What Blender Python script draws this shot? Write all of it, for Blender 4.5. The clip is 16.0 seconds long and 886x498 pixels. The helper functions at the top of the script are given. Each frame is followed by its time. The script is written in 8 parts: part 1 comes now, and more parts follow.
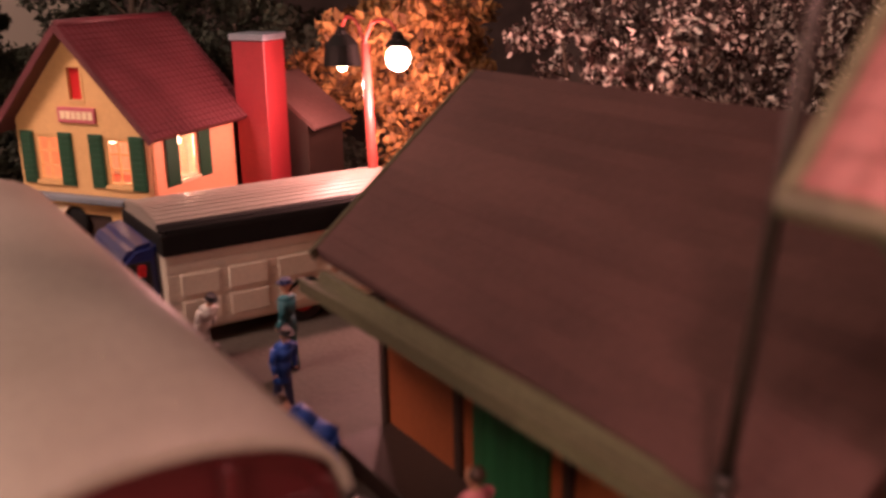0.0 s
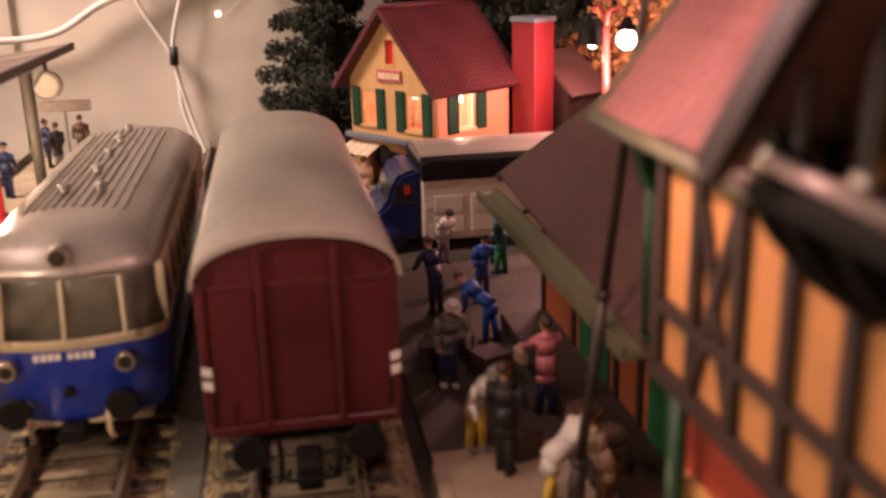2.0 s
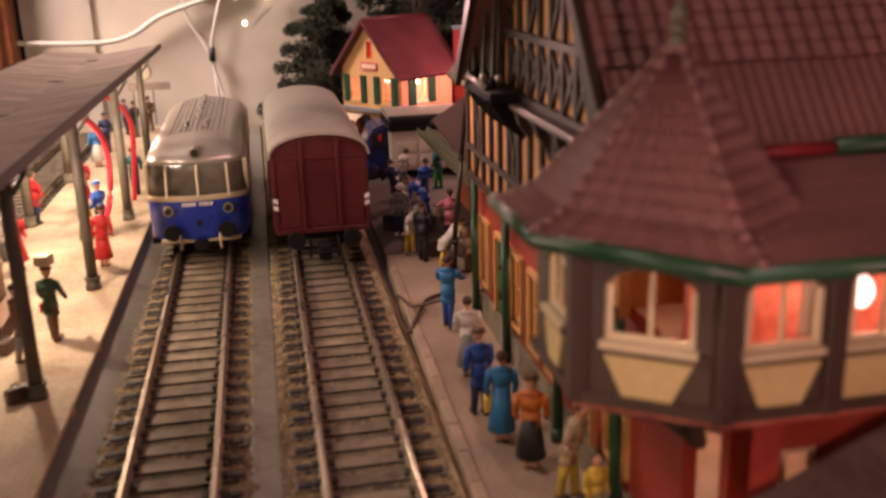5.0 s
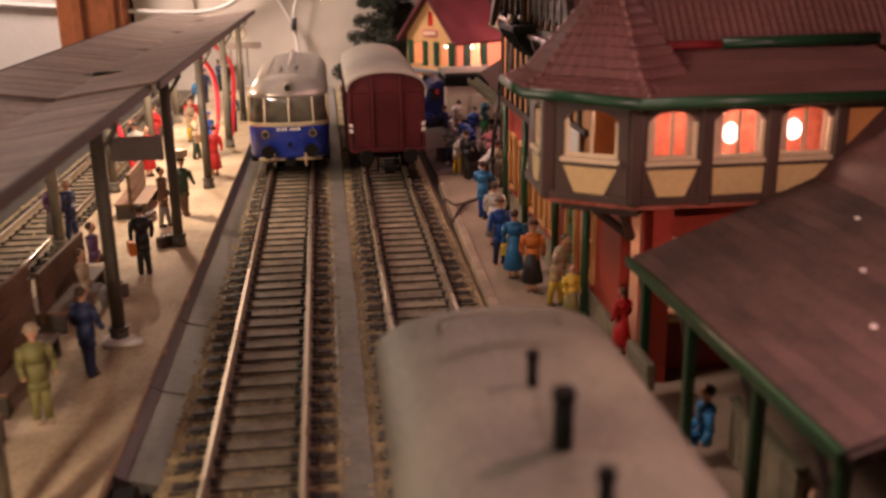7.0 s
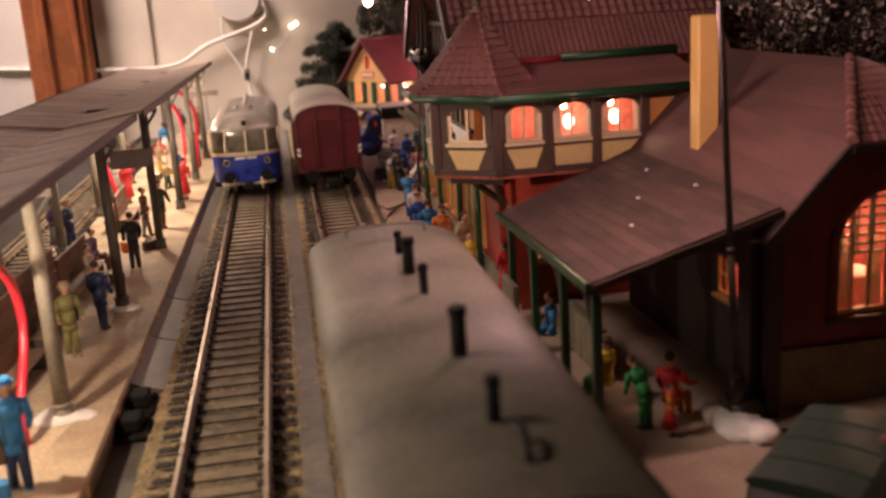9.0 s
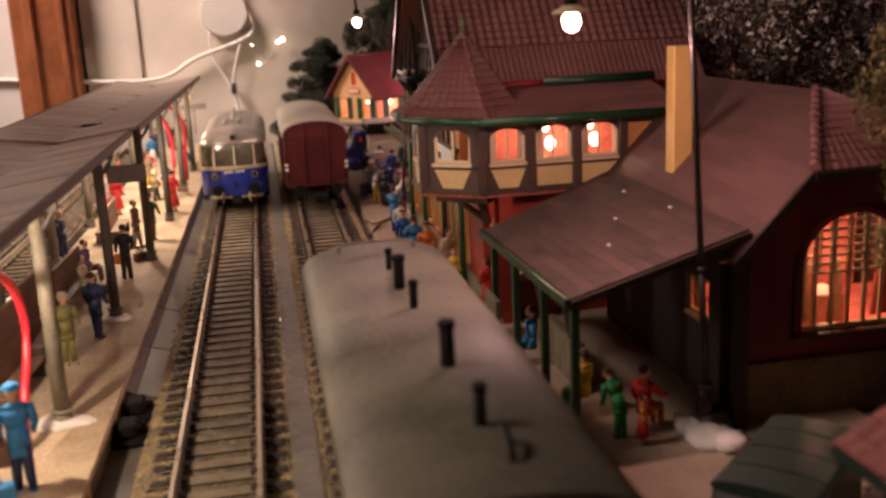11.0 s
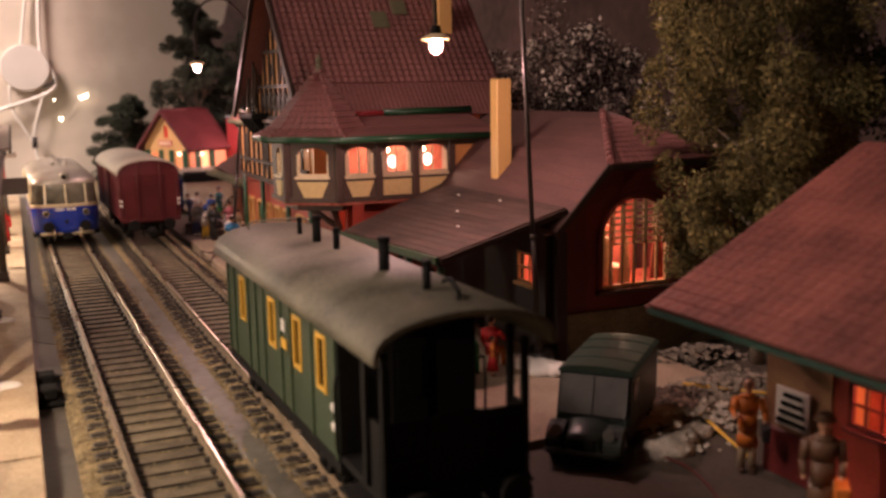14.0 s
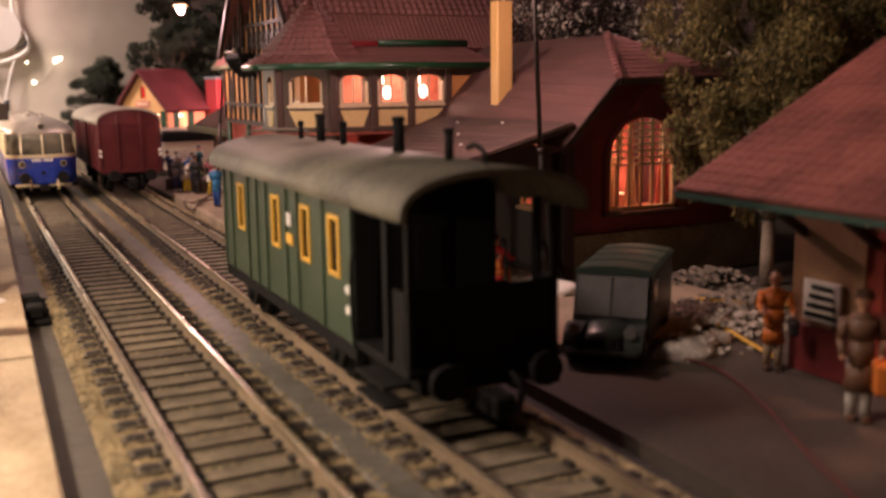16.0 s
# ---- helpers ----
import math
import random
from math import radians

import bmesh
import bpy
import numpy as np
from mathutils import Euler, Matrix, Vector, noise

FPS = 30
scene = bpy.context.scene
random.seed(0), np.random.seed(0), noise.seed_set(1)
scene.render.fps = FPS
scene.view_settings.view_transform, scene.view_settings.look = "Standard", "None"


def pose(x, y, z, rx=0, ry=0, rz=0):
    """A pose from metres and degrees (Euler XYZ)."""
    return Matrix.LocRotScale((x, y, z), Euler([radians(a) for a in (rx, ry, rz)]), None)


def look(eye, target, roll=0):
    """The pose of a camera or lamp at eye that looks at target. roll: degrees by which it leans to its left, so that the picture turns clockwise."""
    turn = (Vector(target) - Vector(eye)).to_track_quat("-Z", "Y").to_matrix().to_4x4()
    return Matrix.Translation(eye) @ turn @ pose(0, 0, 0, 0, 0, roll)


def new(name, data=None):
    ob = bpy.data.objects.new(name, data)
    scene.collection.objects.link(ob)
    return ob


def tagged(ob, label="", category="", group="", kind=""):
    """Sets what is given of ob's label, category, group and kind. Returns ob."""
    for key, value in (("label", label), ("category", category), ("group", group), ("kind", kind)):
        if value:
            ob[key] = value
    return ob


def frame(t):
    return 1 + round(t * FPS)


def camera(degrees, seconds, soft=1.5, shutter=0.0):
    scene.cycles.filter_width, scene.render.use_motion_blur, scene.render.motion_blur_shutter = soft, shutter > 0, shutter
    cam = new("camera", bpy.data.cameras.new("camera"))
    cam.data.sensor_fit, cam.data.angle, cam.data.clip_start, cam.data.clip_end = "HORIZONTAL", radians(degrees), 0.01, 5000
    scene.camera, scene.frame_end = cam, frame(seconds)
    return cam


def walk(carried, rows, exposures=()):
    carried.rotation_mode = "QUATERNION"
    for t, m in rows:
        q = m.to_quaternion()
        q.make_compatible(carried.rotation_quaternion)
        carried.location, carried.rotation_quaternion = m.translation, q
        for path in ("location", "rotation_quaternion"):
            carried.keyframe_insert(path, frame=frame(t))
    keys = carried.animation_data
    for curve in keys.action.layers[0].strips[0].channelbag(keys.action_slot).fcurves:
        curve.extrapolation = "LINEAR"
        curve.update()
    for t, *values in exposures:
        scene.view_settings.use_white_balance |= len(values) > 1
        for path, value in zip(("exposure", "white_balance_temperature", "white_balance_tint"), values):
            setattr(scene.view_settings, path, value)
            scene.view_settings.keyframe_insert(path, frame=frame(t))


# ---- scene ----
cam = camera(49.07, 16.0, soft=2.7, shutter=0.4)
cam.data.dof.use_dof, cam.data.dof.focus_distance, cam.data.dof.aperture_fstop = True, 0.32, 26.0
PATH = [
    (0, (0.02300, 0.04950, 0.07700), (0.17726, 0.29253, -0.00788), -1.00),
    (0.5, (0.02550, 0.03250, 0.07800), (0.15487, 0.2896, -0.00587), -0.20),
    (1, (0.02910, 0.02950, 0.08320), (0.1244, 0.29856, -0.00775), 0.50),
    (1.5, (0.03410, -0.00300, 0.08450), (0.10374, 0.27372, -0.00854), 0.40),
    (2, (0.03740, -0.02209, 0.08120), (0.08607, 0.26059, -0.00666), -1.50),
    (2.5, (0.03717, -0.05026, 0.09021), (0.07748, 0.23641, 0.01148), -2.83),
    (3, (0.04290, -0.08116, 0.08890), (0.08015, 0.20706, 0.01444), -3.61),
    (3.5, (0.04302, -0.09931, 0.08735), (0.08282, 0.18824, 0.01161), -3.88),
    (4, (0.03863, -0.11962, 0.08862), (0.08173, 0.16648, 0.00933), -3.79),
    (4.5, (0.02984, -0.15445, 0.08785), (0.07608, 0.12982, 0.00388), -2.59),
    (5, (0.02304, -0.18039, 0.09378), (0.07454, 0.10201, 0.00663), -1.65),
    (5.2, (0.01676, -0.19229, 0.09435), (0.06847, 0.08959, 0.00564), -0.85),
    (7.3, (0.01598, -0.27172, 0.08649), (0.04384, 0.01360, -0.00192), -2.00),
    (7.5, (0.01904, -0.27965, 0.08800), (0.04538, 0.00577, -0.00057), -3.27),
    (8, (0.01722, -0.30487, 0.08651), (0.04923, -0.01881, 0.00199), -3.39),
    (8.5, (0.01701, -0.32373, 0.08551), (0.05574, -0.03681, 0.00691), -3.60),
    (9, (0.01808, -0.33653, 0.08519), (0.06340, -0.04940, 0.01098), -3.62),
    (9.2, (0.01724, -0.33878, 0.08663), (0.06336, -0.05146, 0.01366), -4.01),
    (11.3, (0.01413, -0.34977, 0.08954), (0.06854, -0.06321, 0.01940), -2.10),
    (11.5, (0.01128, -0.35306, 0.09157), (0.06901, -0.06701, 0.02196), -1.90),
    (12, (0.00440, -0.36444, 0.09246), (0.07027, -0.07923, 0.02676), -1.55),
    (12.5, (-0.00341, -0.37644, 0.09148), (0.07539, -0.09376, 0.02917), -1.24),
    (13, (-0.00891, -0.38512, 0.08265), (0.08466, -0.10573, 0.02620), -0.62),
    (13.5, (-0.01941, -0.38645, 0.07693), (0.08909, -0.11149, 0.02572), -0.82),
    (14, (-0.02738, -0.39282, 0.07526), (0.09423, -0.12295, 0.02647), -1.02),
    (14.5, (-0.02798, -0.39035, 0.06881), (0.09870, -0.12283, 0.01999), -1.08),
    (15, (-0.02698, -0.38749, 0.06700), (0.09959, -0.12018, 0.01672), -1.16),
    (15.5, (-0.02927, -0.38933, 0.06537), (0.09838, -0.12274, 0.01405), -0.95),
    (16, (-0.03298, -0.38397, 0.05377), (0.09633, -0.11810, 0.00283), -0.72),
]
walk(cam, [(t, look(eye, target, roll)) for t, eye, target, roll in PATH],
     exposures=[(0, -0.35, 6900, 28), (1.5, -0.3, 6500, 16), (3.0, -0.2, 6200, 12), (3.5, -0.36, 6170, 11), (4.0, -0.35, 6150, 10), (5, -0.2, 6150, 10), (7.5, -0.27, 6100, 9), (9, -0.2, 6050, 8), (12, -0.3, 6050, 8), (13, -0.27, 6050, 8), (15, 0.1, 6000, 7), (16, 0.1, 5950, 7)])

# ---------- world and light ----------
world = bpy.data.worlds.new("room_air")
scene.world = world
world.use_nodes = True
world.node_tree.nodes["Background"].inputs[0].default_value = (1.0, 0.68, 0.62, 1)
world.node_tree.nodes["Background"].inputs[1].default_value = 0.007
MM = 0.001


def bulb_light(name, x, y, z, watts, colour=(1.0, 0.62, 0.33), radius=1.5):
    data = bpy.data.lights.new(name, "POINT")
    data.energy, data.color, data.shadow_soft_size = watts, colour, radius * MM
    ob = new(name, data)
    ob.location = (x * MM, y * MM, z * MM)
    return ob


# the room's own lamp, a warm shade hung high beside the table
room = bpy.data.lights.new("room_lamp_light", "AREA")
room.energy, room.color, room.shape, room.size = 1.5, (1.0, 0.72, 0.62), "DISK", 0.22
room.spread = math.radians(66)
lamp_ob = new("room_lamp_light", room)
lamp_ob.matrix_world = look((-0.36, 0.20, 0.54), (-0.05, 0.436, 0.10))

# a second lamp of the room, beside the near end of the table
second = bpy.data.lights.new("room_lamp_light", "AREA")
second.energy, second.color, second.shape, second.size = 0.85, (1.0, 0.70, 0.58), "DISK", 0.2
second.spread = math.radians(84)
lamp_ob = new("room_lamp_light", second)
lamp_ob.matrix_world = look((-0.55, -0.20, 0.68), (0.10, -0.22, 0.0))

# ---------- materials ----------
MATS = {}


def mat(name, colour, rough=0.6, metal=0.0, grain=1.5, vary=0.25, bump=0.15, blotch=25.0, stain=None, spread=0.08, coat=0.0, leafy=None):
    """A surface with fine grain and larger blotches; grain and blotch are sizes in millimetres."""
    if name in MATS:
        return MATS[name]
    m = bpy.data.materials.new(name)
    m.use_nodes = True
    nt = m.node_tree
    b = nt.nodes["Principled BSDF"]
    tc = nt.nodes.new("ShaderNodeTexCoord")
    info = nt.nodes.new("ShaderNodeObjectInfo")
    add = nt.nodes.new("ShaderNodeVectorMath")
    add.operation = "ADD"
    nt.links.new(tc.outputs["Object"], add.inputs[0])
    nt.links.new(info.outputs["Random"], add.inputs[1])
    fine = nt.nodes.new("ShaderNodeTexNoise")
    fine.inputs["Scale"].default_value = 1000.0 / grain
    fine.inputs["Detail"].default_value = 3
    wide = nt.nodes.new("ShaderNodeTexNoise")
    wide.inputs["Scale"].default_value = 1000.0 / blotch
    wide.inputs["Detail"].default_value = 4
    for n in (fine, wide):
        nt.links.new(add.outputs[0], n.inputs["Vector"])
    ramp = nt.nodes.new("ShaderNodeValToRGB")
    dark = stain or tuple(c * (1 - 1.6 * vary) for c in colour)
    ramp.color_ramp.elements[0].color = (*dark, 1)
    ramp.color_ramp.elements[1].color = (*[min(1, c * (1 + 0.45 * vary)) for c in colour], 1)
    ramp.color_ramp.elements[0].position, ramp.color_ramp.elements[1].position = 0.32, 0.62
    mid = nt.nodes.new("ShaderNodeMath")
    mid.operation = "MULTIPLY_ADD"
    nt.links.new(fine.outputs["Fac"], mid.inputs[0])
    mid.inputs[1].default_value = 0.35
    half = nt.nodes.new("ShaderNodeMath")
    half.operation = "MULTIPLY"
    nt.links.new(wide.outputs["Fac"], half.inputs[0])
    half.inputs[1].default_value = 0.65
    nt.links.new(half.outputs[0], mid.inputs[2])
    if leafy:
        # every leaf takes its own tone, from shaded to pale
        geo = nt.nodes.new("ShaderNodeNewGeometry")
        mix = nt.nodes.new("ShaderNodeMath")
        mix.operation = "MULTIPLY_ADD"
        nt.links.new(geo.outputs["Random Per Island"], mix.inputs[0])
        mix.inputs[1].default_value = 0.6
        few = nt.nodes.new("ShaderNodeMath")
        few.operation = "MULTIPLY"
        nt.links.new(mid.outputs[0], few.inputs[0])
        few.inputs[1].default_value = 0.45
        nt.links.new(few.outputs[0], mix.inputs[2])
        nt.links.new(mix.outputs[0], ramp.inputs[0])
        ramp.color_ramp.elements[0].position, ramp.color_ramp.elements[1].position = leafy
    else:
        nt.links.new(mid.outputs[0], ramp.inputs[0])
    hsv = nt.nodes.new("ShaderNodeHueSaturation")
    nt.links.new(ramp.outputs[0], hsv.inputs["Color"])
    rnd = nt.nodes.new("ShaderNodeMapRange")
    rnd.inputs["To Min"].default_value, rnd.inputs["To Max"].default_value = 1 - spread, 1 + spread
    nt.links.new(info.outputs["Random"], rnd.inputs["Value"])
    nt.links.new(rnd.outputs[0], hsv.inputs["Value"])
    nt.links.new(hsv.outputs[0], b.inputs["Base Color"])
    rr = nt.nodes.new("ShaderNodeMapRange")
    rr.inputs["To Min"].default_value, rr.inputs["To Max"].default_value = max(0.03, rough - 0.12), min(1, rough + 0.12)
    nt.links.new(wide.outputs["Fac"], rr.inputs["Value"])
    nt.links.new(rr.outputs[0], b.inputs["Roughness"])
    b.inputs["Metallic"].default_value = metal
    b.inputs["Coat Weight"].default_value = coat
    bp = nt.nodes.new("ShaderNodeBump")
    bp.inputs["Strength"].default_value = bump
    bp.inputs["Distance"].default_value = grain * MM * 0.5
    nt.links.new(fine.outputs["Fac"], bp.inputs["Height"])
    nt.links.new(bp.outputs[0], b.inputs["Normal"])
    MATS[name] = m
    return m


def glow(name, colour, strength):
    if name not in MATS:
        m = bpy.data.materials.new(name)
        m.use_nodes = True
        b = m.node_tree.nodes["Principled BSDF"]
        b.inputs["Base Color"].default_value = (*colour, 1)
        b.inputs["Emission Color"].default_value = (*colour, 1)
        b.inputs["Emission Strength"].default_value = strength
        MATS[name] = m
    return MATS[name]


def clear(name, colour=(1, 1, 1), rough=0.03):
    if name not in MATS:
        m = bpy.data.materials.new(name)
        m.use_nodes = True
        b = m.node_tree.nodes["Principled BSDF"]
        b.inputs["Base Color"].default_value = (*colour, 1)
        b.inputs["Roughness"].default_value = rough
        b.inputs["Transmission Weight"].default_value = 1.0
        b.inputs["IOR"].default_value = 1.05
        MATS[name] = m
    return MATS[name]


M_RAIL = mat("rail_steel", (0.55, 0.47, 0.36), 0.28, 0.9, 0.8, 0.2, 0.05)
M_RAILSIDE = mat("rusty_rail_side", (0.25, 0.185, 0.11), 0.6, 0, 0.8, 0.3, 0.1, 14)
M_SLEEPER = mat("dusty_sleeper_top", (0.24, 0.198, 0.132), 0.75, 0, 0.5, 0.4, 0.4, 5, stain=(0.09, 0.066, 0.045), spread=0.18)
# brown of the chairs; on the sleeper sides it paints in their shade
M_SLEEPERSIDE = mat("shaded_sleeper_side_and_chair", (0.035, 0.026, 0.019), 0.7, 0, 0.6, 0.35, 0.3, 6, spread=0.2)
M_BALLAST = mat("ballast_stone", (0.38, 0.295, 0.162), 0.9, 0, 0.5, 0.5, 0.5, 5)
M_FILL = mat("ballast_between_sleepers", (0.19, 0.152, 0.095), 0.9, 0, 0.5, 0.5, 0.6, 4)
M_BED = mat("grey_track_bed", (0.058, 0.050, 0.042), 0.75, 0, 1.2, 0.4, 0.3, 18)
M_BOARD = mat("grey_painted_board", (0.125, 0.112, 0.092), 0.42, 0, 2.5, 0.3, 0.08, 30)
M_GAPBOARD = mat("pale_grey_board", (0.185, 0.172, 0.148), 0.45, 0, 2.5, 0.35, 0.08, 26)
M_PLATL = mat("platform_sand_top", (0.52, 0.42, 0.28), 0.8, 0, 0.8, 0.3, 0.3, 22, stain=(0.27, 0.19, 0.11))
M_PLATR = mat("platform_brown_top", (0.40, 0.305, 0.215), 0.75, 0, 0.8, 0.25, 0.25, 20)
M_EDGE = mat("platform_side", (0.21, 0.155, 0.105), 0.7, 0, 1.0, 0.4, 0.3, 10)
M_YARD = mat("yard_ground", (0.066, 0.051, 0.038), 0.75, 0, 1.2, 0.5, 0.4, 30, stain=(0.045, 0.034, 0.026))
M_WOODROOF = mat("canopy_grey_brown_roof", (0.37, 0.285, 0.225), 0.55, 0, 1.4, 0.3, 0.15, 20)
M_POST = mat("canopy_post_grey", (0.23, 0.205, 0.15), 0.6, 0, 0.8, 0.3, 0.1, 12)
M_BENCH = mat("bench_brown_board", (0.17, 0.088, 0.045), 0.55, 0, 1.2, 0.35, 0.15, 14)
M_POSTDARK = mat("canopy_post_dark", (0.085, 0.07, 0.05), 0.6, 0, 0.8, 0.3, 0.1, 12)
M_REDBROWN = mat("wagon_red_brown", (0.085, 0.009, 0.012), 0.42, 0, 1.2, 0.18, 0.08, 16)
M_GREYROOF = mat("wagon_grey_roof", (0.33, 0.30, 0.245), 0.5, 0, 0.9, 0.16, 0.1, 22)
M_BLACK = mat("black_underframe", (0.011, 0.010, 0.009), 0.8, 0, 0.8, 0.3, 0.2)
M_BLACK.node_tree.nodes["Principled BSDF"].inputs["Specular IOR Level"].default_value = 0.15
M_WHITE = mat("white_paint", (0.78, 0.75, 0.68), 0.5, 0, 1.0, 0.08, 0.05)
M_BLUE = mat("railcar_blue", (0.014, 0.036, 0.30), 0.28, 0, 1.0, 0.1, 0.02, 20, coat=0.3)
M_CREAM = mat("railcar_cream_band", (0.55, 0.47, 0.30), 0.35, 0, 1.0, 0.1, 0.02)
M_SILVER = mat("railcar_silver_roof", (0.43, 0.39, 0.345), 0.32, 0.4, 0.9, 0.2, 0.06, 18)
M_CHROME = mat("dull_chrome", (0.6, 0.55, 0.45), 0.25, 0.9, 1, 0.1, 0.02)
M_GREEN = mat("carriage_green", (0.055, 0.082, 0.045), 0.45, 0, 1.0, 0.2, 0.06, 14)
M_YELLOW = mat("window_frame_yellow", (0.72, 0.42, 0.05), 0.5, 0, 1, 0.1, 0.02)
M_CARROOF = mat("carriage_weathered_roof", (0.193, 0.176, 0.127), 0.6, 0, 0.9, 0.36, 0.12, 16)
M_TILE = mat("brown_red_roof_tile", (0.215, 0.090, 0.080), 0.55, 0, 1.0, 0.28, 0.15, 24)
M_TILE2 = mat("red_kiosk_tile", (0.25, 0.078, 0.06), 0.7, 0, 1.0, 0.4, 0.3, 13)
M_TILE3 = mat("dark_red_house_tile", (0.10, 0.022, 0.026), 0.5, 0, 1.0, 0.25, 0.15, 16)
M_SHEDROOF = mat("shed_brown_roof", (0.106, 0.047, 0.039), 0.78, 0, 1.3, 0.22, 0.2, 26)
# darker than the shed roof: the slope's weaker light is put into its colour
M_LEANTO = mat("shaded_brown_lean_to_roof", (0.078, 0.042, 0.032), 0.8, 0, 1.2, 0.4, 0.2, 16)
M_GUTTER = mat("green_gutter", (0.015, 0.062, 0.024), 0.35, 0, 1, 0.2, 0.03)
M_GUTTEROLD = mat("worn_olive_gutter", (0.14, 0.135, 0.075), 0.55, 0, 1, 0.3, 0.1)
M_GUTTERDARK = mat("dark_teal_fascia", (0.018, 0.05, 0.034), 0.5, 0, 1, 0.25, 0.05)
M_BEAM = mat("dark_timber", (0.034, 0.016, 0.010), 0.65, 0, 0.7, 0.3, 0.2)
M_BEAMP = mat("brown_bay_timber", (0.080, 0.046, 0.032), 0.55, 0, 0.8, 0.2, 0.1)
M_INFILL = mat("ochre_infill", (0.60, 0.275, 0.085), 0.6, 0, 1.2, 0.14, 0.06, 20)
M_INFILLC = mat("cream_infill", (0.68, 0.50, 0.22), 0.6, 0, 1.2, 0.12, 0.05, 20)
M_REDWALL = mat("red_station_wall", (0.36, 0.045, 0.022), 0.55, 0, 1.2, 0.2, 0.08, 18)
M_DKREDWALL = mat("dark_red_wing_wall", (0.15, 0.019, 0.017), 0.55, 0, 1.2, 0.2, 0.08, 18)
M_STONE = mat("grey_green_plinth", (0.22, 0.19, 0.12), 0.8, 0, 1.0, 0.3, 0.3, 8)
M_DOORG = mat("green_door", (0.012, 0.10, 0.035), 0.45, 0, 1, 0.2, 0.05)
M_FRAMEW = mat("cream_window_frame", (0.72, 0.58, 0.36), 0.5, 0, 1, 0.1, 0.02)
# house yellow at half strength, for the dim light on the kiosk front
M_KIOSKSHADE = mat("shaded_yellow_kiosk_panel", (0.33, 0.19, 0.085), 0.65, 0, 1.2, 0.2, 0.08, 12)
M_SHELFGLINT = mat("pale_pink_glint", (0.55, 0.40, 0.36), 0.4, 0, 1, 0.1, 0.02)
M_FRAMEO = mat("ochre_frame", (0.62, 0.36, 0.12), 0.5, 0, 1, 0.12, 0.03)
M_CHIMY = mat("yellow_chimney", (0.72, 0.45, 0.15), 0.5, 0, 1, 0.08, 0.03)
M_INSIDE = mat("warm_room_inside", (0.62, 0.21, 0.14), 0.8, 0, 2.0, 0.3, 0.1, 9, stain=(0.3, 0.05, 0.03))
M_CURTAIN = mat("curtain_cloth", (0.70, 0.52, 0.36), 0.85, 0, 1.2, 0.2, 0.2)
M_HOUSEY = mat("house_yellow_wall", (0.64, 0.37, 0.15), 0.6, 0, 1.2, 0.1, 0.05)
M_HOUSEO = mat("house_orange_wall", (0.72, 0.32, 0.17), 0.6, 0, 1.2, 0.1, 0.05)
M_SHUTTER = mat("green_shutter", (0.010, 0.060, 0.028), 0.5, 0, 0.8, 0.2, 0.1)
M_CHIMR = mat("red_brick_chimney", (0.29, 0.022, 0.026), 0.5, 0, 1, 0.15, 0.1)
M_SLATE = mat("blue_grey_ledge", (0.16, 0.18, 0.20), 0.5, 0, 1, 0.15, 0.05)
M_SHEDWALL = mat("orange_shed_wall", (0.30, 0.075, 0.022), 0.6, 0, 1, 0.2, 0.1)
M_TRUCKW = mat("truck_cream_box", (0.62, 0.55, 0.42), 0.45, 0, 1, 0.1, 0.04)
M_TRUCKR = mat("truck_ribbed_roof", (0.24, 0.205, 0.17), 0.45, 0, 1, 0.12, 0.04)
M_TRUCKB = mat("truck_blue", (0.010, 0.020, 0.10), 0.3, 0, 1, 0.1, 0.02, coat=0.3)
M_TYRE = mat("rubber_tyre", (0.02, 0.018, 0.017), 0.75, 0, 0.6, 0.2, 0.2)
M_REDHUB = mat("red_hub", (0.55, 0.02, 0.02), 0.4, 0, 1, 0.1, 0.02)
M_CABGLASS = mat("railcar_window_glass", (0.15, 0.14, 0.108), 0.12, 0, 6, 0.5, 0.0, 14, stain=(0.035, 0.032, 0.026))
M_DKGLASS = mat("dark_window_glass", (0.035, 0.032, 0.028), 0.08, 0, 3, 0.2, 0.0)
M_VAN = mat("dark_van_paint", (0.022, 0.030, 0.024), 0.35, 0, 1, 0.2, 0.04)
M_VANGLASS = mat("van_window_glass", (0.15, 0.14, 0.13), 0.22, 0, 3, 0.2, 0.0, coat=0.6)
M_VANROOF = mat("dark_green_van_roof", (0.035, 0.055, 0.038), 0.45, 0, 1, 0.2, 0.06)
M_WALLP = mat("cream_backdrop_wall", (0.72, 0.64, 0.52), 0.9, 0, 45.0, 0.12, 0.01, 190, stain=(0.42, 0.38, 0.31))


